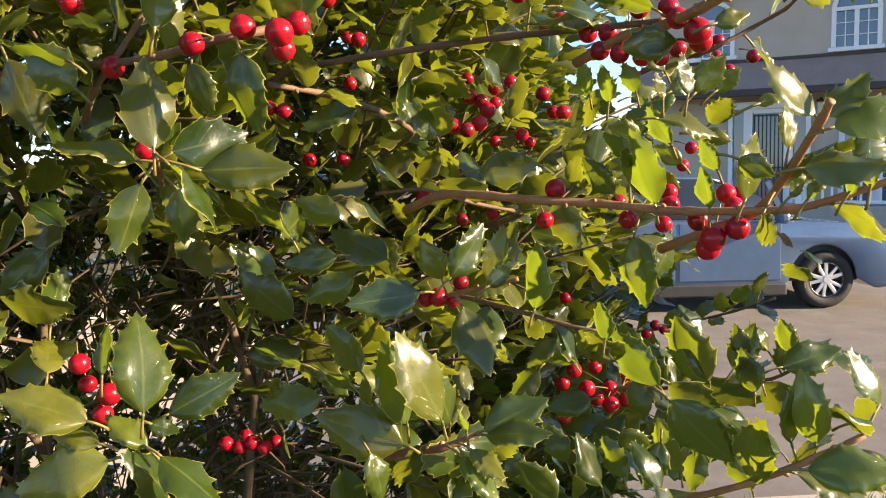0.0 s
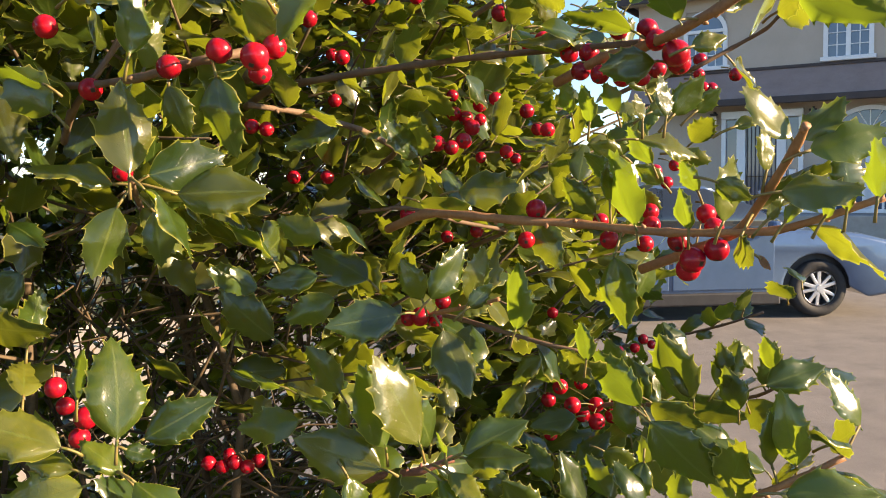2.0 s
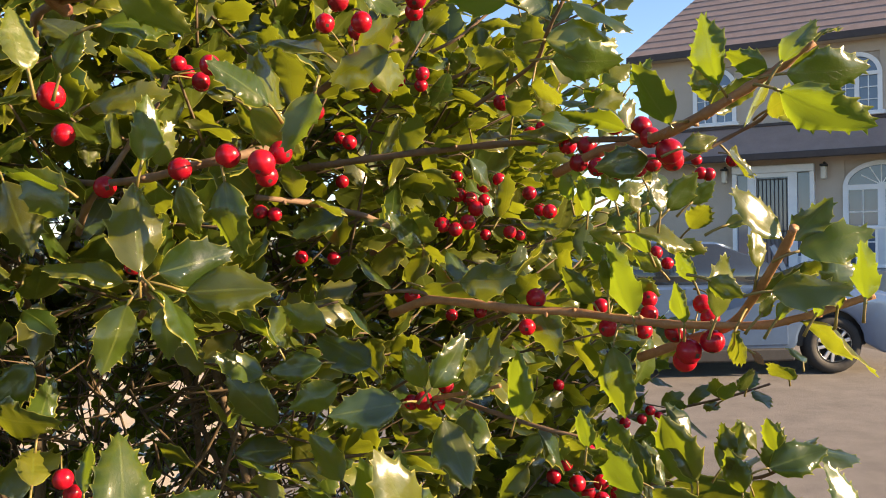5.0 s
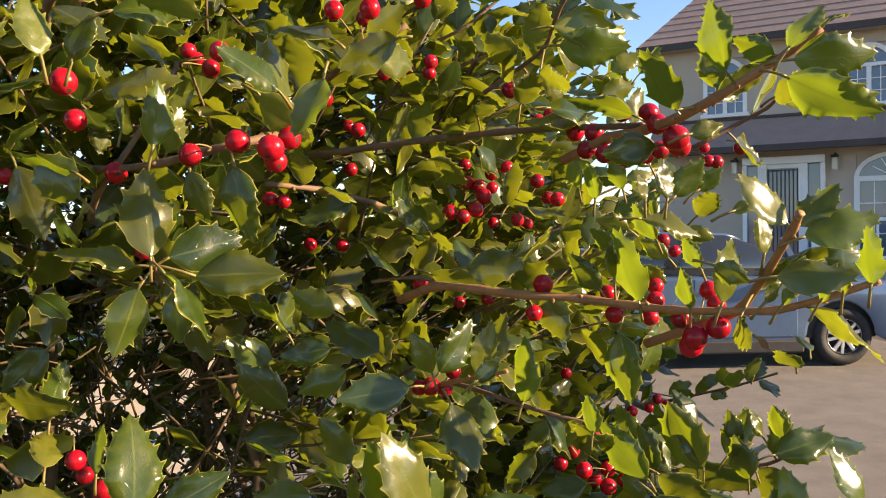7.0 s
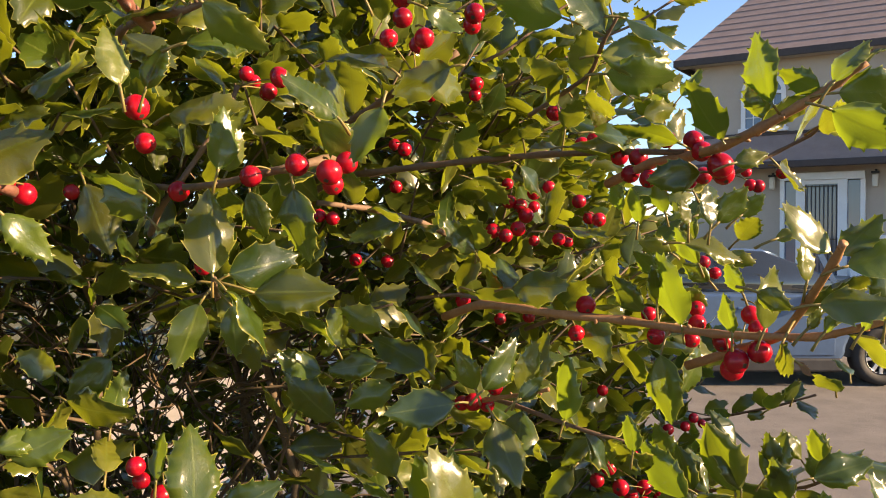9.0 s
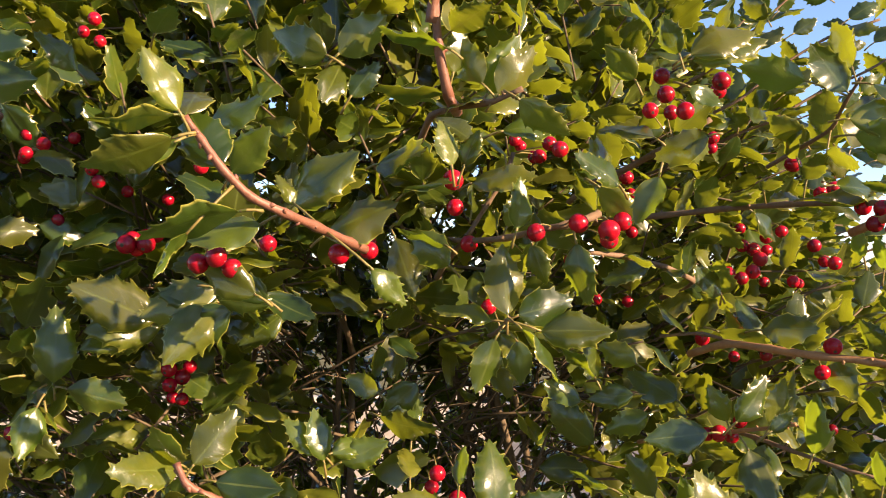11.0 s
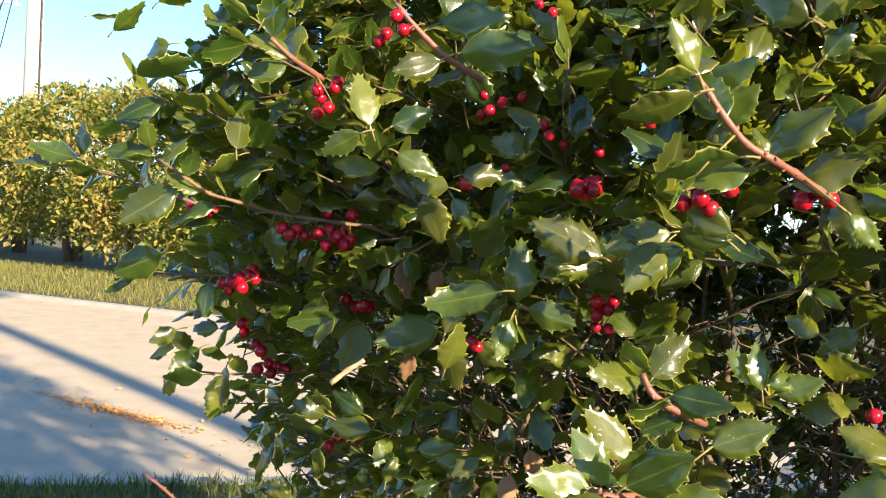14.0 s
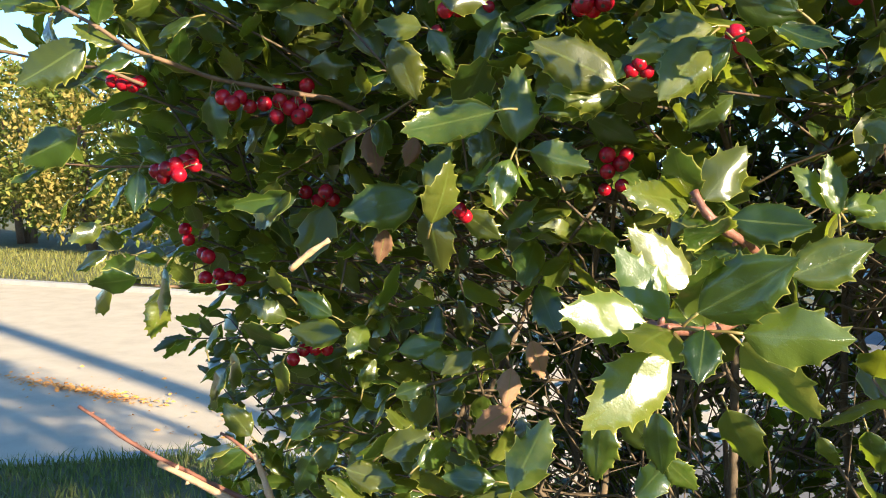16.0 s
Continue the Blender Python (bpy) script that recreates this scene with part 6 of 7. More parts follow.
berry(0.0566, 0.4019, 1.6185, 0.0038)
berry(0.0625, 0.3615, 1.6059, 0.0039)
berry(0.0691, 0.3516, 1.6044, 0.0043)
berry(0.0656, 0.3512, 1.5975, 0.0041)
berry(0.0715, 0.3413, 1.5948, 0.0039)
berry(0.0793, 0.3364, 1.5929, 0.0039)
berry(0.0770, 0.3321, 1.6103, 0.0038)
berry(0.0843, 0.3172, 1.6080, 0.0041)
berry(0.0863, 0.3121, 1.6032, 0.0040)
berry(0.0905, 0.3019, 1.5969, 0.0049)
berry(0.0931, 0.3069, 1.5941, 0.0042)
berry(0.0911, 0.3536, 1.5947, 0.0036)
berry(0.0915, 0.3310, 1.5952, 0.0036)
berry(0.1319, 0.4083, 1.6087, 0.0033)
berry(0.1348, 0.4194, 1.6033, 0.0028)
berry(0.1368, 0.4192, 1.5966, 0.0031)
berry(0.1408, 0.4193, 1.5960, 0.0034)
berry(0.1529, 0.4200, 1.6029, 0.0034)
berry(0.0160, 0.4900, 1.6020, 0.0036)
berry(0.0317, 0.4903, 1.5965, 0.0043)
berry(0.0406, 0.4907, 1.5999, 0.0040)
berry(0.0166, 0.4795, 1.5909, 0.0042)
berry(0.0231, 0.4796, 1.5884, 0.0042)
berry(0.0261, 0.4694, 1.5826, 0.0045)
berry(0.0317, 0.4899, 1.5882, 0.0036)
berry(0.0071, 0.4584, 1.5737, 0.0044)
berry(0.0141, 0.4485, 1.5711, 0.0040)
berry(0.0211, 0.4589, 1.5750, 0.0044)
berry(0.0552, 0.4607, 1.5902, 0.0041)
berry(0.0662, 0.4606, 1.5800, 0.0041)
berry(0.0621, 0.4706, 1.5812, 0.0038)
berry(0.0339, 0.5317, 1.5678, 0.0036)
berry(0.0447, 0.4695, 1.5690, 0.0038)
berry(0.0555, 0.5323, 1.5669, 0.0036)
berry(0.1197, 0.4434, 1.5569, 0.0036)
berry(0.1321, 0.4511, 1.5599, 0.0034)
berry(0.1276, 0.4505, 1.5507, 0.0034)
berry(-0.0086, 0.4263, 1.5372, 0.0041)
berry(-0.0714, 0.4652, 1.5573, 0.0038)
berry(-0.0507, 0.4458, 1.5569, 0.0037)
berry(0.0114, 0.4795, 1.5224, 0.0036)
berry(0.0264, 0.4391, 1.5277, 0.0036)
berry(0.0453, 0.3381, 1.5420, 0.0042)
berry(0.0425, 0.3491, 1.5291, 0.0036)
berry(0.0797, 0.3343, 1.5430, 0.0042)
berry(0.0744, 0.3385, 1.5294, 0.0039)
berry(0.0783, 0.3764, 1.5349, 0.0036)
berry(0.0917, 0.3506, 1.5264, 0.0036)
berry(0.0940, 0.3513, 1.5396, 0.0036)
berry(0.0901, 0.3342, 1.5351, 0.0037)
berry(0.0951, 0.3142, 1.5301, 0.0041)
berry(0.0973, 0.3039, 1.5240, 0.0048)
berry(0.0971, 0.3088, 1.5201, 0.0045)
berry(0.1051, 0.3014, 1.5279, 0.0045)
berry(0.1085, 0.3148, 1.5350, 0.0037)
berry(0.1088, 0.3250, 1.5395, 0.0038)
berry(0.1228, 0.3521, 1.5381, 0.0036)
berry(-0.0022, 0.3695, 1.4949, 0.0043)
berry(0.0041, 0.3746, 1.4928, 0.0036)
berry(-0.0075, 0.3743, 1.4935, 0.0036)
berry(0.0079, 0.3726, 1.5010, 0.0036)
berry(0.0723, 0.5138, 1.4187, 0.0046)
berry(0.0796, 0.5144, 1.4265, 0.0049)
berry(0.0942, 0.5249, 1.4258, 0.0043)
berry(0.0976, 0.5351, 1.4286, 0.0044)
berry(0.0827, 0.4866, 1.4222, 0.0050)
berry(0.0935, 0.5141, 1.4084, 0.0046)
berry(0.0998, 0.5046, 1.4173, 0.0048)
berry(0.0968, 0.4866, 1.4123, 0.0050)
berry(0.1115, 0.5146, 1.4074, 0.0046)
berry(0.1131, 0.5154, 1.4233, 0.0046)
berry(0.1131, 0.5151, 1.4169, 0.0039)
berry(0.0760, 0.5328, 1.3913, 0.0044)
berry(0.1727, 0.6875, 1.4216, 0.0042)
berry(0.1797, 0.6875, 1.4170, 0.0037)
berry(0.1658, 0.6869, 1.4146, 0.0042)
berry(0.1478, 0.6664, 1.4166, 0.0045)
berry(0.0918, 0.6361, 1.4530, 0.0043)
berry(-0.1227, 0.2815, 1.4875, 0.0036)
berry(-0.1360, 0.3181, 1.4716, 0.0036)
berry(-0.1146, 0.2849, 1.4760, 0.0040)
berry(-0.1190, 0.2894, 1.4679, 0.0037)
berry(-0.1775, 0.3446, 1.5902, 0.0036)
berry(-0.0806, 0.4058, 1.5811, 0.0036)
berry(-0.0736, 0.4060, 1.5798, 0.0036)
berry(-0.1046, 0.3030, 1.5593, 0.0036)
berry(-0.1416, 0.2318, 1.5968, 0.0041)
berry(-0.1400, 0.2269, 1.5871, 0.0042)
berry(-0.1456, 0.2242, 1.5822, 0.0042)
berry(-0.1375, 0.2354, 1.5837, 0.0036)
berry(-0.2407, 0.2829, 1.6249, 0.0036)
berry(-0.3590, 0.2082, 1.6767, 0.0037)
berry(-0.3550, 0.2100, 1.6691, 0.0037)
berry(-0.3788, 0.2232, 1.6719, 0.0036)
berry(-0.3820, 0.2217, 1.6676, 0.0036)
berry(-0.3927, 0.2623, 1.6851, 0.0036)
berry(-0.4281, 0.2196, 1.6416, 0.0041)
berry(-0.4301, 0.2241, 1.6376, 0.0038)
berry(-0.4257, 0.2318, 1.6448, 0.0038)
berry(-0.4244, 0.2324, 1.6486, 0.0038)
berry(-0.4176, 0.2189, 1.6302, 0.0040)
berry(-0.4314, 0.2234, 1.6281, 0.0038)
berry(-0.3768, 0.3238, 1.6520, 0.0036)
berry(-0.3502, 0.3058, 1.6432, 0.0038)
berry(-0.3547, 0.2981, 1.6373, 0.0037)
berry(-0.3781, 0.3230, 1.6386, 0.0036)
berry(-0.3539, 0.3345, 1.6506, 0.0036)
berry(-0.3140, 0.2994, 1.7063, 0.0036)
berry(-0.3330, 0.3148, 1.7051, 0.0034)
berry(-0.3252, 0.3184, 1.7002, 0.0034)
berry(-0.2811, 0.2822, 1.5881, 0.0049)
berry(-0.2728, 0.2862, 1.5883, 0.0046)
berry(-0.2795, 0.2885, 1.5862, 0.0041)
berry(-0.3183, 0.3040, 1.6284, 0.0036)
berry(-0.3152, 0.3054, 1.6219, 0.0036)
berry(-0.3272, 0.3466, 1.6205, 0.0036)
berry(-0.3611, 0.3306, 1.6037, 0.0036)
berry(-0.3918, 0.3243, 1.5926, 0.0036)
berry(-0.5676, 0.2437, 1.5646, 0.0045)
berry(-0.5631, 0.2472, 1.5640, 0.0045)
berry(-0.5729, 0.2399, 1.5663, 0.0042)
berry(-0.5638, 0.2532, 1.5671, 0.0042)
berry(-0.5005, 0.2629, 1.5551, 0.0047)
berry(-0.4923, 0.2626, 1.5513, 0.0047)
berry(-0.4927, 0.2689, 1.5553, 0.0043)
berry(-0.4917, 0.2755, 1.5504, 0.0044)
berry(-0.4887, 0.2843, 1.5527, 0.0048)
berry(-0.4851, 0.2937, 1.5551, 0.0048)
berry(-0.4804, 0.2969, 1.5508, 0.0048)
berry(-0.4722, 0.2964, 1.5452, 0.0048)
berry(-0.4789, 0.2849, 1.5446, 0.0047)
berry(-0.4844, 0.3067, 1.5542, 0.0049)
berry(-0.4729, 0.3025, 1.5492, 0.0048)
berry(-0.4862, 0.3184, 1.5665, 0.0050)
berry(-0.5146, 0.3226, 1.5676, 0.0044)
berry(-0.5534, 0.2566, 1.5122, 0.0050)
berry(-0.5450, 0.2569, 1.5135, 0.0049)
berry(-0.5446, 0.2638, 1.5163, 0.0050)
berry(-0.5438, 0.2704, 1.5184, 0.0050)
berry(-0.5451, 0.2765, 1.5223, 0.0047)
berry(-0.5388, 0.2614, 1.5100, 0.0049)
berry(-0.5502, 0.2588, 1.5085, 0.0046)
berry(-0.5394, 0.2741, 1.5162, 0.0046)
berry(-0.5173, 0.3502, 1.4997, 0.0050)
berry(-0.5103, 0.3550, 1.4941, 0.0050)
berry(-0.4740, 0.3224, 1.5004, 0.0050)
berry(-0.5024, 0.3611, 1.4948, 0.0050)
berry(-0.5683, 0.3062, 1.4409, 0.0050)
berry(-0.5858, 0.3333, 1.4402, 0.0048)
berry(-0.5798, 0.3378, 1.4383, 0.0048)
berry(-0.5741, 0.3420, 1.4363, 0.0048)
berry(-0.5762, 0.3275, 1.4342, 0.0047)
berry(-0.5954, 0.3272, 1.4552, 0.0048)
berry(-0.6062, 0.3203, 1.4724, 0.0048)
berry(-0.6040, 0.3214, 1.4650, 0.0048)
berry(-0.5675, 0.3080, 1.4555, 0.0050)
berry(-0.4977, 0.3174, 1.3917, 0.0044)
berry(-0.4947, 0.3239, 1.3972, 0.0044)
berry(-0.4887, 0.3285, 1.3978, 0.0044)
berry(-0.4860, 0.3368, 1.3966, 0.0044)
berry(-0.3483, 0.2688, 1.5897, 0.0042)
berry(-0.3463, 0.2768, 1.5912, 0.0040)
berry(-0.2935, 0.3046, 1.5912, 0.0045)
berry(-0.2910, 0.3130, 1.5931, 0.0042)
berry(-0.2846, 0.3116, 1.5939, 0.0045)
berry(-0.3046, 0.3526, 1.6158, 0.0036)
berry(-0.1827, 0.1864, 1.5783, 0.0038)
berry(-0.1754, 0.1860, 1.5808, 0.0040)
berry(-0.1735, 0.1934, 1.5768, 0.0037)
berry(-0.1772, 0.2281, 1.5864, 0.0036)
berry(-0.2100, 0.2719, 1.5659, 0.0042)
berry(-0.2089, 0.2787, 1.5621, 0.0038)
berry(-0.2565, 0.2892, 1.5599, 0.0036)
berry(-0.2606, 0.2891, 1.5567, 0.0036)
berry(-0.2668, 0.3252, 1.5610, 0.0036)
berry(-0.2900, 0.3331, 1.5211, 0.0044)
berry(-0.2843, 0.3372, 1.5166, 0.0044)
berry(-0.2895, 0.3328, 1.5126, 0.0041)
berry(-0.2813, 0.3322, 1.5054, 0.0037)
berry(-0.2978, 0.3487, 1.5032, 0.0036)
berry(-0.2840, 0.3440, 1.5214, 0.0041)
berry(-0.3496, 0.2851, 1.4923, 0.0041)
berry(-0.3496, 0.2911, 1.4889, 0.0038)
berry(-0.2410, 0.2511, 1.4105, 0.0036)
berry(-0.2381, 0.2737, 1.4172, 0.0032)
berry(-0.0902, 0.3436, 1.6325, 0.0036)
berry(-0.0791, 0.3183, 1.6351, 0.0036)
berry(-0.1019, 0.3522, 1.6425, 0.0034)
berry(-0.2078, 0.3966, 1.7087, 0.0036)
berry(-0.2066, 0.4078, 1.7123, 0.0033)
berry(-0.0279, 0.3017, 1.6601, 0.0036)
berry(-0.0260, 0.2855, 1.6489, 0.0037)
berry(-0.0328, 0.3012, 1.6453, 0.0036)
berry(-0.0243, 0.3293, 1.6490, 0.0036)
berry(-0.0183, 0.2873, 1.6420, 0.0037)
berry(-0.0013, 0.3462, 1.6659, 0.0045)
berry(-0.0024, 0.3563, 1.6633, 0.0041)
berry(-0.1110, 0.4189, 1.4148, 0.0039)
berry(-0.1042, 0.4187, 1.4129, 0.0037)
berry(-0.0979, 0.4189, 1.4151, 0.0039)
berry(-0.0917, 0.4187, 1.4127, 0.0037)
berry(-0.0879, 0.4287, 1.4123, 0.0036)
berry(-0.1059, 0.4408, 1.4118, 0.0036)
twig("reddish", 0.0020, (0.0196, 0.3472, 1.5396), (0.0379, 0.3377, 1.5377), (0.0604, 0.3333, 1.5365), (0.0766, 0.3238, 1.5344), (0.0906, 0.3092, 1.5336), (0.1045, 0.2996, 1.5339), (0.1213, 0.2902, 1.5346), (0.1329, 0.2807, 1.5392), (0.1489, 0.2716, 1.5462))
twig("reddish", 0.0021, (0.0838, 0.3220, 1.6021), (0.0888, 0.2921, 1.6029), (0.0995, 0.2827, 1.6085), (0.1100, 0.2753, 1.6150), (0.1193, 0.2689, 1.6211), (0.1270, 0.2644, 1.6274))
twig("brown", 0.0012, (0.1184, 0.3931, 1.6005), (0.1179, 0.3731, 1.6001), (0.1355, 0.3740, 1.6091), (0.1468, 0.3647, 1.6154), (0.1478, 0.3548, 1.6189))
twig("reddish", 0.0020, (0.1127, 0.2999, 1.5340), (0.1155, 0.2806, 1.5491), (0.1169, 0.2613, 1.5643), (0.1169, 0.2565, 1.5686))
twig("brown", 0.0021, (-0.0618, 0.4375, 1.6047), (-0.0302, 0.4186, 1.6067), (-0.0015, 0.4096, 1.6090), (0.0308, 0.3907, 1.6099), (0.0634, 0.3616, 1.6081), (0.0837, 0.3220, 1.6038))
twig("brown", 0.0018, (-0.0128, 0.4176, 1.5700), (-0.0273, 0.3874, 1.5776), (-0.0492, 0.3569, 1.5832), (-0.0670, 0.3363, 1.5849))
twig("reddish", 0.0013, (-0.0106, 0.3841, 1.4902), (0.0080, 0.3650, 1.4977), (0.0225, 0.3506, 1.5025), (0.0307, 0.3460, 1.5053))
twig("brown", 0.0013, (0.0160, 0.3850, 1.4910), (0.0308, 0.3653, 1.4893), (0.0499, 0.3558, 1.4846), (0.0663, 0.3511, 1.4815))
twig("brown", 0.0012, (0.1245, 0.4856, 1.4216), (0.1518, 0.4568, 1.4305), (0.1725, 0.4378, 1.4380), (0.1823, 0.4187, 1.4518), (0.1922, 0.4193, 1.4573))
twig("brown", 0.0015, (0.1920, 0.7376, 1.4088), (0.2400, 0.6901, 1.4314), (0.2648, 0.6715, 1.4445))
twig("brown", 0.0020, (-0.0565, 0.2972, 1.5995), (-0.0670, 0.2817, 1.5950), (-0.0783, 0.2863, 1.5935), (-0.0938, 0.2906, 1.5900), (-0.1139, 0.2999, 1.5891), (-0.1339, 0.3144, 1.5910))
twig("brown", 0.0015, (-0.1167, 0.3100, 1.5914), (-0.1089, 0.3159, 1.6061), (-0.0992, 0.3168, 1.6204), (-0.0971, 0.3224, 1.6316))
twig("brown", 0.0018, (-0.0504, 0.3486, 1.6233), (-0.0303, 0.3195, 1.6296), (-0.0169, 0.3152, 1.6363), (-0.0072, 0.3158, 1.6429))
twig("brown", 0.0013, (0.0419, 0.4375, 1.5280), (0.0161, 0.4169, 1.5338), (-0.0092, 0.4064, 1.5421), (-0.0315, 0.4056, 1.5397))
twig("brown", 0.0014, (-0.1118, 0.3430, 1.5429), (-0.0938, 0.2839, 1.5518), (-0.0874, 0.2623, 1.5565))
twig("pink", 0.0014, (-0.1375, 0.2170, 1.5861), (-0.1416, 0.1930, 1.5914), (-0.1443, 0.1752, 1.5947), (-0.1519, 0.1662, 1.5993), (-0.1574, 0.1582, 1.6077), (-0.1630, 0.1557, 1.6166), (-0.1676, 0.1536, 1.6234))
twig("pink", 0.0016, (-0.3379, 0.2509, 1.6519), (-0.3416, 0.2326, 1.6571), (-0.3490, 0.2238, 1.6663), (-0.3588, 0.2138, 1.6794), (-0.3683, 0.2095, 1.6937))
twig("pink", 0.0015, (-0.4236, 0.2107, 1.6502), (-0.4202, 0.1903, 1.6546), (-0.4246, 0.1773, 1.6640))
twig("pink", 0.0017, (-0.1915, 0.2473, 1.4779), (-0.1897, 0.2240, 1.4845), (-0.1944, 0.2144, 1.4891), (-0.1998, 0.2070, 1.4955), (-0.2044, 0.2079, 1.5028))
twig("pink", 0.0016, (-0.1840, 0.2013, 1.4629), (-0.1854, 0.1685, 1.4614), (-0.1905, 0.1459, 1.4650), (-0.1965, 0.1477, 1.4656))
twig("bare", 0.0019, (-0.5178, 0.2981, 1.2989), (-0.5401, 0.2880, 1.3077), (-0.5582, 0.2811, 1.3155), (-0.5812, 0.2706, 1.3251), (-0.6026, 0.2614, 1.3369), (-0.6165, 0.2577, 1.3450), (-0.6333, 0.2519, 1.3537))
twig("dead", 0.0029, (-0.5033, 0.2841, 1.3005), (-0.5240, 0.2813, 1.3060), (-0.5484, 0.2759, 1.3138), (-0.5694, 0.2668, 1.3227))
twig("dead", 0.0027, (-0.4979, 0.3006, 1.2971), (-0.5017, 0.2986, 1.3083), (-0.5126, 0.3036, 1.3174), (-0.5171, 0.3011, 1.3300))
twig("bare", 0.0015, (-0.5156, 0.3020, 1.3260), (-0.5237, 0.2965, 1.3345), (-0.5334, 0.2957, 1.3388), (-0.5387, 0.2919, 1.3422))
twig("brown", 0.0012, (0.0186, 0.5230, 1.6894), (0.0447, 0.5278, 1.7120), (0.0744, 0.5336, 1.7308), (0.1057, 0.5299, 1.7391))
twig("brown", 0.0012, (0.0369, 0.5275, 1.6742), (0.0703, 0.5341, 1.6949), (0.0981, 0.5295, 1.7057), (0.1237, 0.5344, 1.7224))
twig("brown", 0.0012, (0.0156, 0.5314, 1.7222), (0.0309, 0.5340, 1.7414), (0.0537, 0.5382, 1.7625))
twig("dead", 0.0019, (-0.4247, 0.2400, 1.4602), (-0.4164, 0.2459, 1.4693), (-0.4086, 0.2524, 1.4760))
twig("brown", 0.0016, (-0.4848, 0.3069, 1.5606), (-0.4952, 0.2802, 1.5632), (-0.5016, 0.2565, 1.5653), (-0.5062, 0.2283, 1.5715), (-0.5065, 0.2031, 1.5756), (-0.5091, 0.1891, 1.5838), (-0.5341, 0.1836, 1.5962))
twig("brown", 0.0012, (-0.5821, 0.2208, 1.5741), (-0.6298, 0.2353, 1.5816), (-0.6743, 0.2273, 1.5911), (-0.7120, 0.2113, 1.5955))
twig("brown", 0.0011, (-0.5753, 0.2718, 1.5158), (-0.6036, 0.2499, 1.5149), (-0.6291, 0.2307, 1.5180))
twig("brown", 0.0012, (-0.5698, 0.3451, 1.4342), (-0.5922, 0.3025, 1.4334), (-0.6111, 0.2757, 1.4367))
twig("pink", 0.0019, (-0.1079, 0.2532, 1.6416), (-0.1050, 0.2334, 1.6416), (-0.1072, 0.2272, 1.6587), (-0.1073, 0.2214, 1.6773))
twig("brown", 0.0012, (0.0521, 0.3786, 1.6458), (0.0545, 0.3583, 1.6551), (0.0598, 0.3489, 1.6647))
twig("brown", 0.0016, (-0.1079, 0.2532, 1.6416), (-0.0912, 0.2415, 1.6401), (-0.0777, 0.2390, 1.6446))
twig("reddish", 0.0018, (0.0878, 0.3284, 1.4142), (0.0962, 0.3191, 1.4223), (0.1111, 0.3002, 1.4348), (0.1296, 0.2912, 1.4466), (0.1452, 0.2871, 1.4562))
twig("pink", 0.0014, (-0.0217, 0.3208, 1.4402), (-0.0144, 0.3063, 1.4467), (-0.0018, 0.3015, 1.4492), (0.0102, 0.3019, 1.4537))

# unseen leader and two side twigs, added over the front shoots to cast shade
front_count = len(twig_lines)
twig("pink", 0.0019, (-0.1073, 0.2214, 1.6773), (-0.1010, 0.2120, 1.7150), (-0.0850, 0.2000, 1.7500), (-0.0700, 0.1900, 1.7900))
twig("pink", 0.0015, (-0.1040, 0.2170, 1.6980), (-0.0700, 0.1800, 1.7150), (-0.0250, 0.1600, 1.7300), (0.0200, 0.1500, 1.7350))
twig("pink", 0.0015, (-0.1020, 0.2140, 1.7080), (-0.0850, 0.2450, 1.7250), (-0.0450, 0.2700, 1.7350), (0.0000, 0.2800, 1.7450))
shading_lines = twig_lines[front_count:]
del twig_lines[front_count:]


# ---- the inner foliage ----
def reach(z, th):
    """Radius of the inner bush at height z in the direction th."""
    left = math.exp(-((th - 4.15) / 0.36) ** 2)
    k = (z - 1.22) / (0.66 + 0.10 * left)
    r = 0.56 * math.sqrt(max(0.0, 1 - abs(k) ** 3.4))
    front = math.exp(-((th - 4.6) / 0.5) ** 2)          # flatter towards the lawn
    return r * (1 - 0.13 * front + (0.11 + 0.10 * min(1.0, max(0.0, (z - 1.5) / 0.15))) * left * min(1.0, max(-2.6, (z - 1.42) / 0.045)) + 0.04 * math.sin(3 * th + 4 * z) + 0.03 * math.sin(7 * th - 9 * z))


OPEN = np.array((0.0, -0.1, 1.56))        # the open side over the lawn, to which the outer berries and leaves turn
heads = np.array(berry_spots + leaf_spots)
clear = np.array([0.12] * len(berry_spots) + [0.06] * len(leaf_spots))
wide_by = np.array([0.017] * len(berry_spots) + [0.011] * len(leaf_spots))
ways = (OPEN - heads) / np.linalg.norm(OPEN - heads, axis=1)[:, None]


def crowded(p):
    """True where an inner leaf would cover an outer berry or leaf."""
    d = p - heads
    along = np.clip((d * ways).sum(1), 0, clear)
    return bool((np.linalg.norm(d - ways * along[:, None], axis=1) < wide_by).any())


# each outer leaf's stalk meets the nearest twig, or runs into the leaves behind it
nodes_on = np.concatenate(twig_lines)
for foot, tip in leaf_feet:
    away = np.linalg.norm(nodes_on - foot, axis=1)
    back = (foot - tip) / np.linalg.norm(foot - tip)
    near = nodes_on[away.argmin()]
    joins = away.min() < 0.022 and (near - foot) @ back > 0.3 * away.min()
    end = near if joins else foot + back * 0.005 + (inward(foot, 0.002, 0.001) - foot)
    v, f = tube(bend(foot - back * 0.002, end, (0, 0, 0.0004), 4), [0.0005, 0.0005, 0.0005, 0.0006], 5)
    stalks.put(v, f)


for top in berry_tops:
    away = np.linalg.norm(nodes_on - top, axis=1)
    end = nodes_on[away.argmin()] if away.min() < 0.026 else inward(top, 0.008, -0.003)
    v, f = tube(bend(top, end, (0, 0, 0.0008), 4), [0.00035, 0.0003, 0.00035, 0.0005], 5)
    stalks.put(v, f)


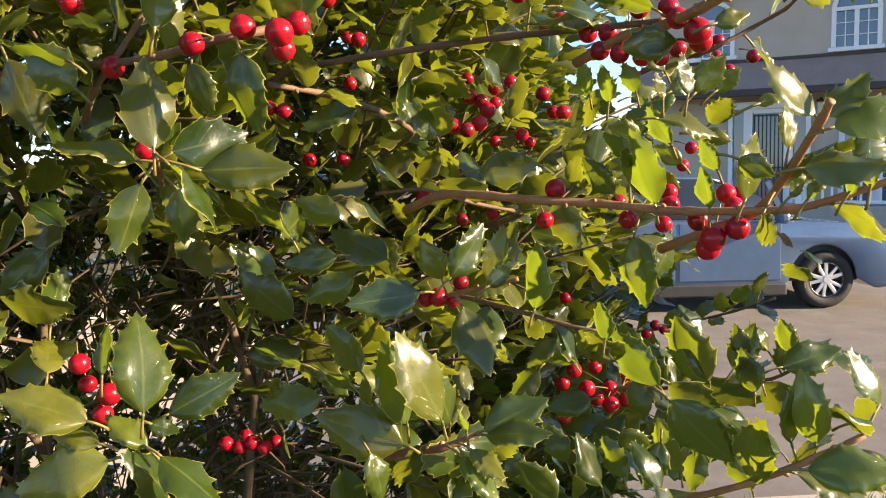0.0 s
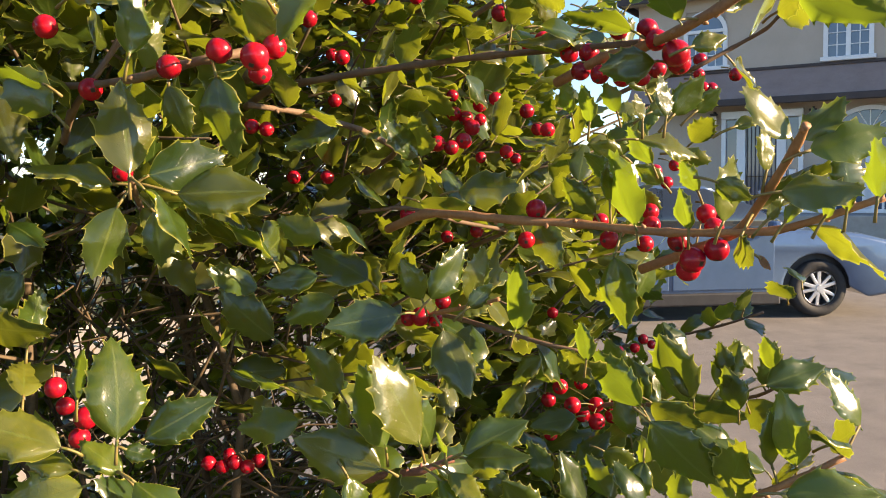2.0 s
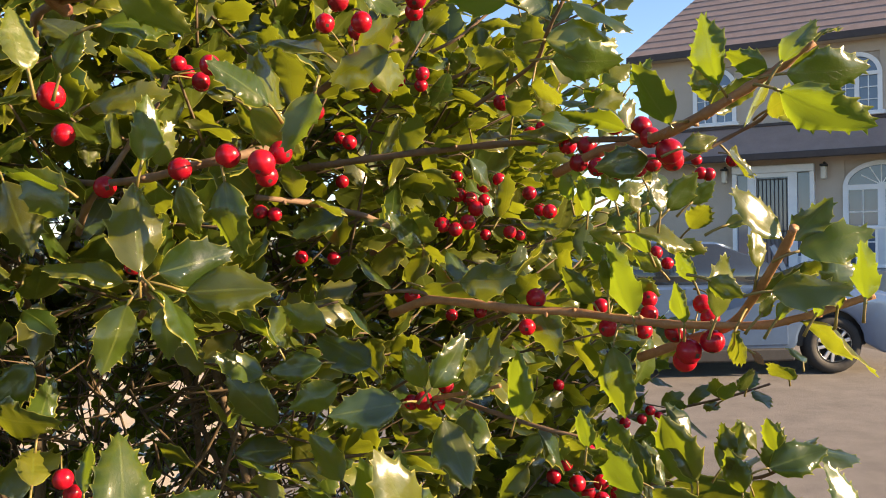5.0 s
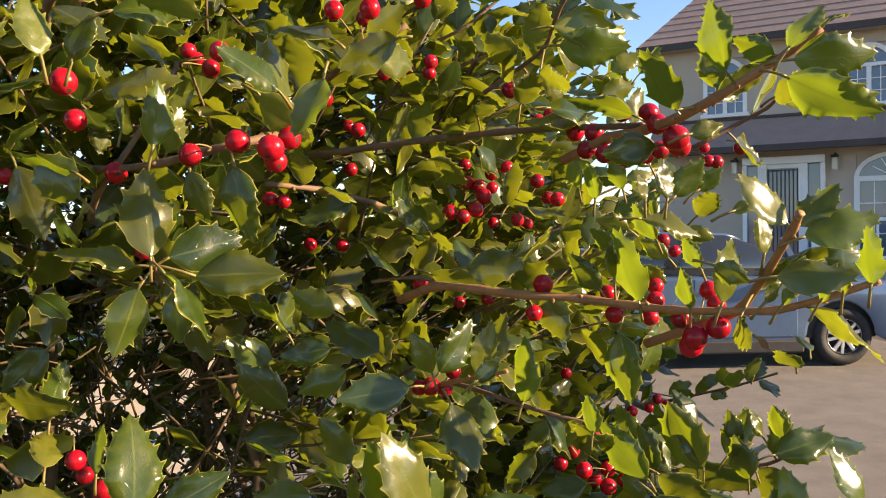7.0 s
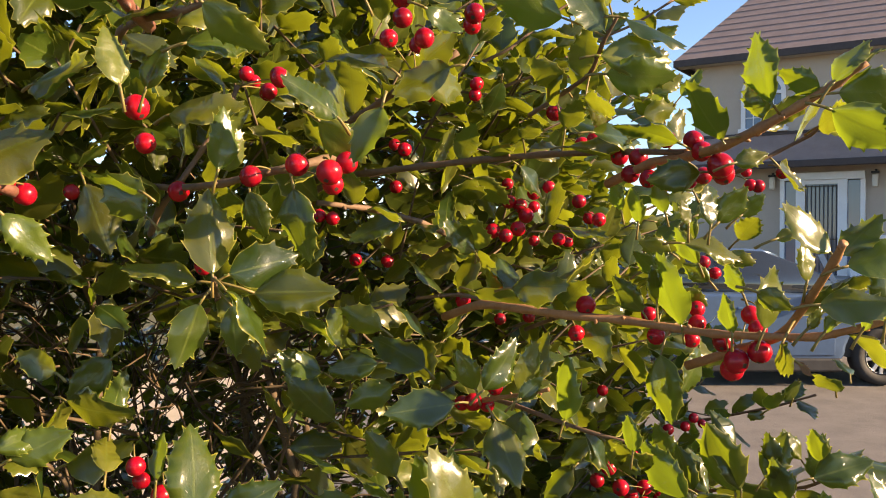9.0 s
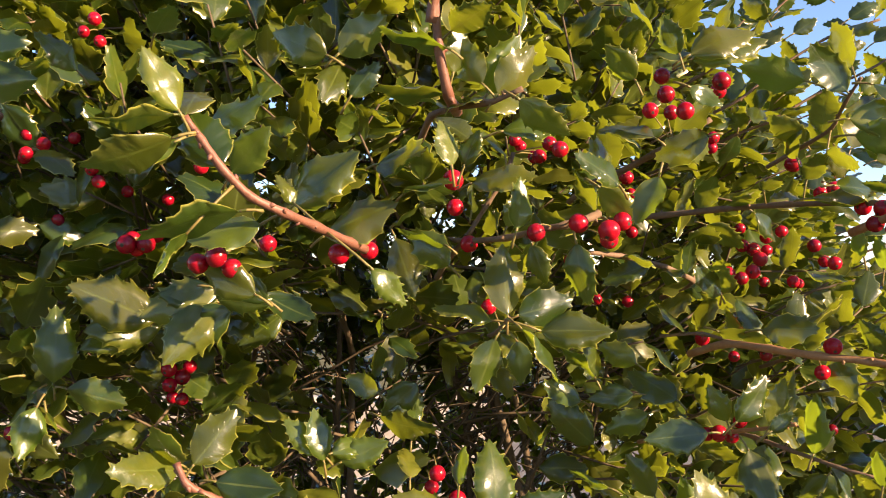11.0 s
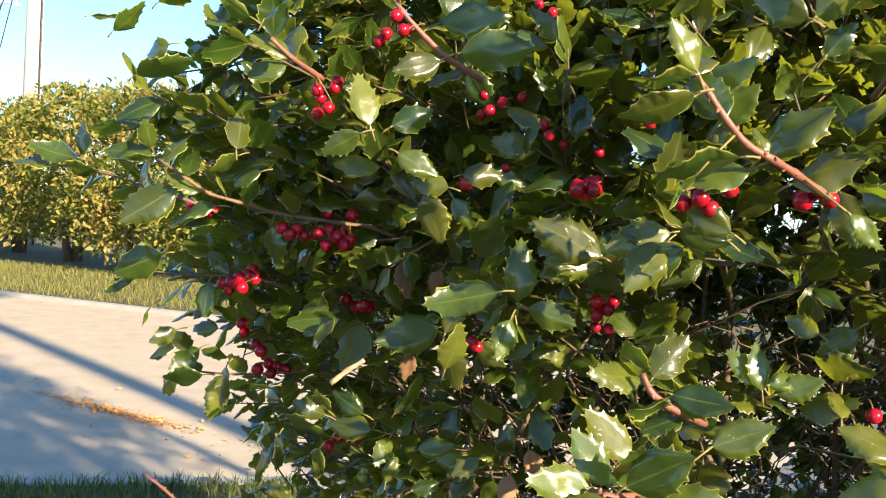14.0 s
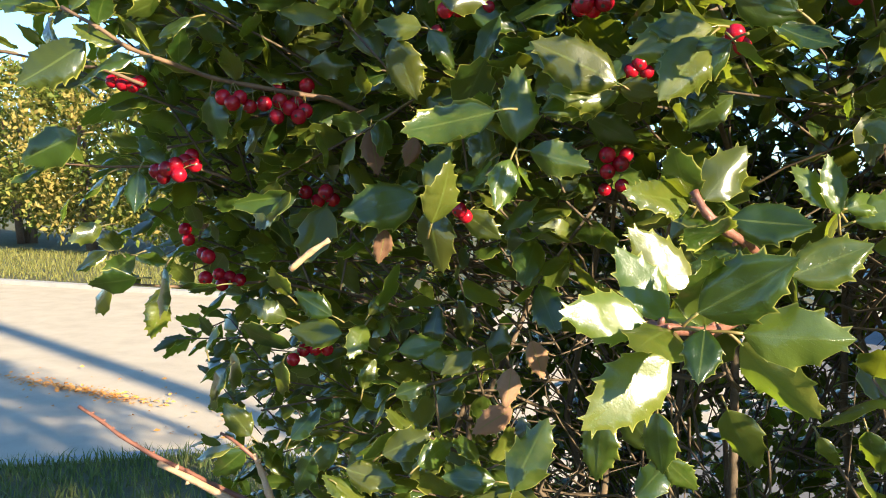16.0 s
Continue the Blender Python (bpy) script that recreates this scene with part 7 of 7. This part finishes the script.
def sprig(p, way, n, size, shapes=COARSE):
    """A leafy shoot: leaves set spirally round a short twig."""
    way = way / np.linalg.norm(way)
    side = np.cross(way, (0.2, 0.3, 0.9))
    side /= np.linalg.norm(side)
    other = np.cross(way, side)
    length = size * 0.34 * n
    kept = 0
    turn = rng.random() * 6.28
    for i in range(n):
        turn += 2.4 + rng.normal(0, 0.25)
        lean = 1.05 - 0.5 * i / n + rng.normal(0, 0.15)
        foot = p + way * length * (0.1 + 0.9 * i / max(1, n - 1))
        d = way * math.cos(lean) + (side * math.cos(turn) + other * math.sin(turn)) * math.sin(lean)
        tip = foot + d / np.linalg.norm(d) * size * (0.8 + 0.4 * rng.random())
        if crowded((foot + tip) / 2):
            continue
        lv, lf, lu = shapes[rng.integers(len(shapes))]
        mm = np.array(leaf_frame(foot, tip, rng.normal(0, 35)))
        leaves.put(lv @ mm[:3, :3].T + mm[:3, 3], lf, lu)
        kept += 1
    if kept > n * 0.6:
        v, f = tube([p - way * 0.03, p, p + way * length], [0.0005, 0.001, 0.0006], 5)
        shoots.put(v, f)


def dress(line, gap, size):
    """Leaves standing alternately along an outer twig, where nothing else grows yet."""
    seg = np.linalg.norm(np.diff(line, axis=0), axis=1)
    run = np.concatenate(([0], np.cumsum(seg)))
    turn = rng.random() * 6.28
    for s in np.arange(0.004, run[-1], gap):
        s = min(run[-1], s + rng.normal(0, 0.002))
        foot = np.array([np.interp(s, run, line[:, k]) for k in range(3)])
        ahead = np.array([np.interp(min(run[-1], s + 0.01), run, line[:, k]) for k in range(3)]) - np.array([np.interp(max(0, s - 0.01), run, line[:, k]) for k in range(3)])
        ahead /= np.linalg.norm(ahead) + 1e-9
        side = np.cross(ahead, (0.1, 0.2, 0.97))
        side /= np.linalg.norm(side) + 1e-9
        other = np.cross(side, ahead)
        for attempt in range(4):
            turn += 2.4 + rng.normal(0, 0.3)
            lean = 0.95 + rng.normal(0, 0.2)
            d = ahead * math.cos(lean) + (side * math.cos(turn) + other * math.sin(turn)) * math.sin(lean) + np.array((0, 0, 0.25))
            tip = foot + d / np.linalg.norm(d) * size * (0.8 + 0.4 * rng.random())
            mid = (foot + tip) / 2
            near = np.linalg.norm(np.array(leaf_spots) - mid, axis=1).min()
            if near > 0.009 and not crowded(mid):
                lv, lf, lu = MIDDLE[rng.integers(len(MIDDLE))]
                mm = np.array(leaf_frame(foot, tip, rng.normal(0, 35)))
                leaves.put(lv @ mm[:3, :3].T + mm[:3, 3], lf, lu)
                break


def fill(count, low, high, spread, size):
    made = 0
    while made < count:
        th = rng.random() * 2 * math.pi
        z = low + (high - low) * rng.random()
        r0 = reach(z, th)
        if r0 < 0.06:
            continue
        inner = abs(rng.normal(0, spread))
        # low down the bush is hollow and twiggy
        leafy = 0.55 * math.exp(-((th - 4.05) / 0.42) ** 2)
        if z < 1.46 and (rng.random() > 0.2 + leafy + 0.5 * max(0.0, (z - 1.0) / 0.46) or inner > 0.22):
            continue
        # and bare of leaves under the outer shoots on the lawn side
        if z < 1.44 and rng.random() < 0.85 * math.exp(-((th - 4.82) / 0.26) ** 2):
            continue
        # thin above the bare dry twigs, where the street shines through
        if 1.27 < z < 1.405 and 3.6 < th < 4.6 and rng.random() < 0.55:
            continue
        # the hollow behind the front shoots
        if 1.36 < z < 1.54 and inner < 0.4 and rng.random() < 0.8 * math.exp(-((th - 5.12) / 0.27) ** 2):
            continue
        # loose on the side towards the sun
        if z > 1.42 and 5.45 < th < 6.2 and rng.random() < 0.35:
            continue
        r = r0 * (1 - min(0.8, inner)) - 0.06
        if r < 0.02:
            continue
        p = np.array((CX + r * math.cos(th), CY + r * math.sin(th), z))
        way = np.array((math.cos(th), math.sin(th), 0.4)) + rng.normal(0, 0.5, 3)
        sprig(p, way, int(rng.integers(4, 8)), size * (0.8 + 0.45 * rng.random()), DEEP if math.sin(th) > 0.1 or inner > 0.18 else COARSE)
        made += 1


for line in twig_lines:
    dress(line, 0.017, 0.027)
for line in shading_lines:
    dress(line, 0.0045, 0.033)
fill(3300, 0.75, 1.94, 0.2, 0.0295)
fill(620, 1.55, 1.94, 0.15, 0.029)
# the side towards the street, close and dark behind the bare twigs
for k in range(1350):
    th, z = -0.2 + 3.3 * rng.random(), 0.85 + 0.7 * rng.random()
    if z < 1.33 and 0.9 < th < 2.1 and rng.random() < 0.45:
        continue
    r = reach(z, th) * (0.62 + 0.32 * rng.random())
    p = np.array((CX + r * math.cos(th), CY + r * math.sin(th), z))
    sprig(p, np.array((math.cos(th), math.sin(th), 0.3)) + rng.normal(0, 0.6, 3), int(rng.integers(4, 8)), 0.036, DEEP)
for k in range(420):
    th, z = -0.3 + 3.5 * rng.random(), 0.45 + 0.75 * rng.random()
    r = 0.30 + 0.22 * rng.random()
    p = np.array((CX + r * math.cos(th), CY + r * math.sin(th), z))
    sprig(p, np.array((math.cos(th), math.sin(th), 0.3)) + rng.normal(0, 0.6, 3), 6, 0.04, DEEP)
tangle = Heap()
for k in range(1300):
    th, z = rng.random() * 6.283, 0.9 + 0.62 * rng.random()
    r = reach(z, th) * math.sqrt(rng.random()) * 0.55
    p = np.array((CX + r * math.cos(th), CY + r * math.sin(th), z))
    q = p + (np.array((math.cos(th), math.sin(th), 0.35)) + rng.normal(0, 0.55, 3)) * (0.04 + 0.07 * rng.random())
    thick = 0.0008 + 0.0012 * rng.random() ** 2
    v, f = tube(bend(p, q, rng.normal(0, 0.006, 3), 5, 0.003, rng), np.linspace(thick, thick * 0.5, 5), 4)
    tangle.put(v, f)
under("leaf_mass", leaves.mesh("leaf_mass", M_LEAVES), bush, BACK, "dense inner holly foliage", "stuff")
under("twig_tangle", tangle.mesh("twig_tangle", M_INNER), bush, BACK, "tangle of thin bare twigs inside the bush", "stuff")
under("shoot_mass", shoots.mesh("shoot_mass", M_INNER), bush, BACK, "thin leafy inner twigs", "stuff")
under("stalk_mass", stalks.mesh("stalk_mass", M_STALK), bush, BACK, "thin greenish berry stalks", "stuff")

# stems from the foot of the bush up and out, with bare forks
for i in range(26):
    th = i * 2.4 + rng.normal(0, 0.2)
    z = 1.05 + 0.55 * rng.random()
    r = reach(z, th) * (0.2 + 0.4 * rng.random())
    a = (CX + 0.10 * math.cos(th), CY + 0.10 * math.sin(th), GR - 0.02)
    b = (CX + r * math.cos(th), CY + r * math.sin(th), z)
    pts = bend(a, b, (0.12 * math.cos(th), 0.12 * math.sin(th), -0.05), 11, 0.014, rng)
    v, f = tube(pts, np.linspace(0.010, 0.0028, 11), 7)
    under("stem", mesh_from("stem", v, f, [M_INNER]), bush, BACK)
    for j in range(8):
        p = pts[3 + j]
        q = p + np.array((math.cos(th + rng.normal(0, 0.9)), math.sin(th + rng.normal(0, 0.9)), 0.2 + 0.6 * rng.random())) * (0.06 + 0.13 * rng.random())
        off = np.linalg.norm(q[:2] - AXIS[:2])
        most = 0.72 * reach(q[2], math.atan2(q[1] - CY, q[0] - CX) % 6.283)
        if off > most:
            q[:2] = AXIS[:2] + (q[:2] - AXIS[:2]) * most / off
        line = bend(p, q, (0, 0, 0.02), 6, 0.007, rng)
        v, f = tube(line, np.linspace(0.0032, 0.0011, 6), 5)
        heap = Heap()
        heap.put(v, f)
        for k in range(3):
            w = line[2 + k] + rng.normal(0, 0.025, 3) + np.array((0, 0, 0.02))
            v, f = tube(bend(line[1 + k], w, (0, 0, 0.004), 4, 0.003, rng), np.linspace(0.0014, 0.0006, 4), 4)
            heap.put(v, f)
        under("branch", heap.mesh("branch", M_INNER), bush, BACK)
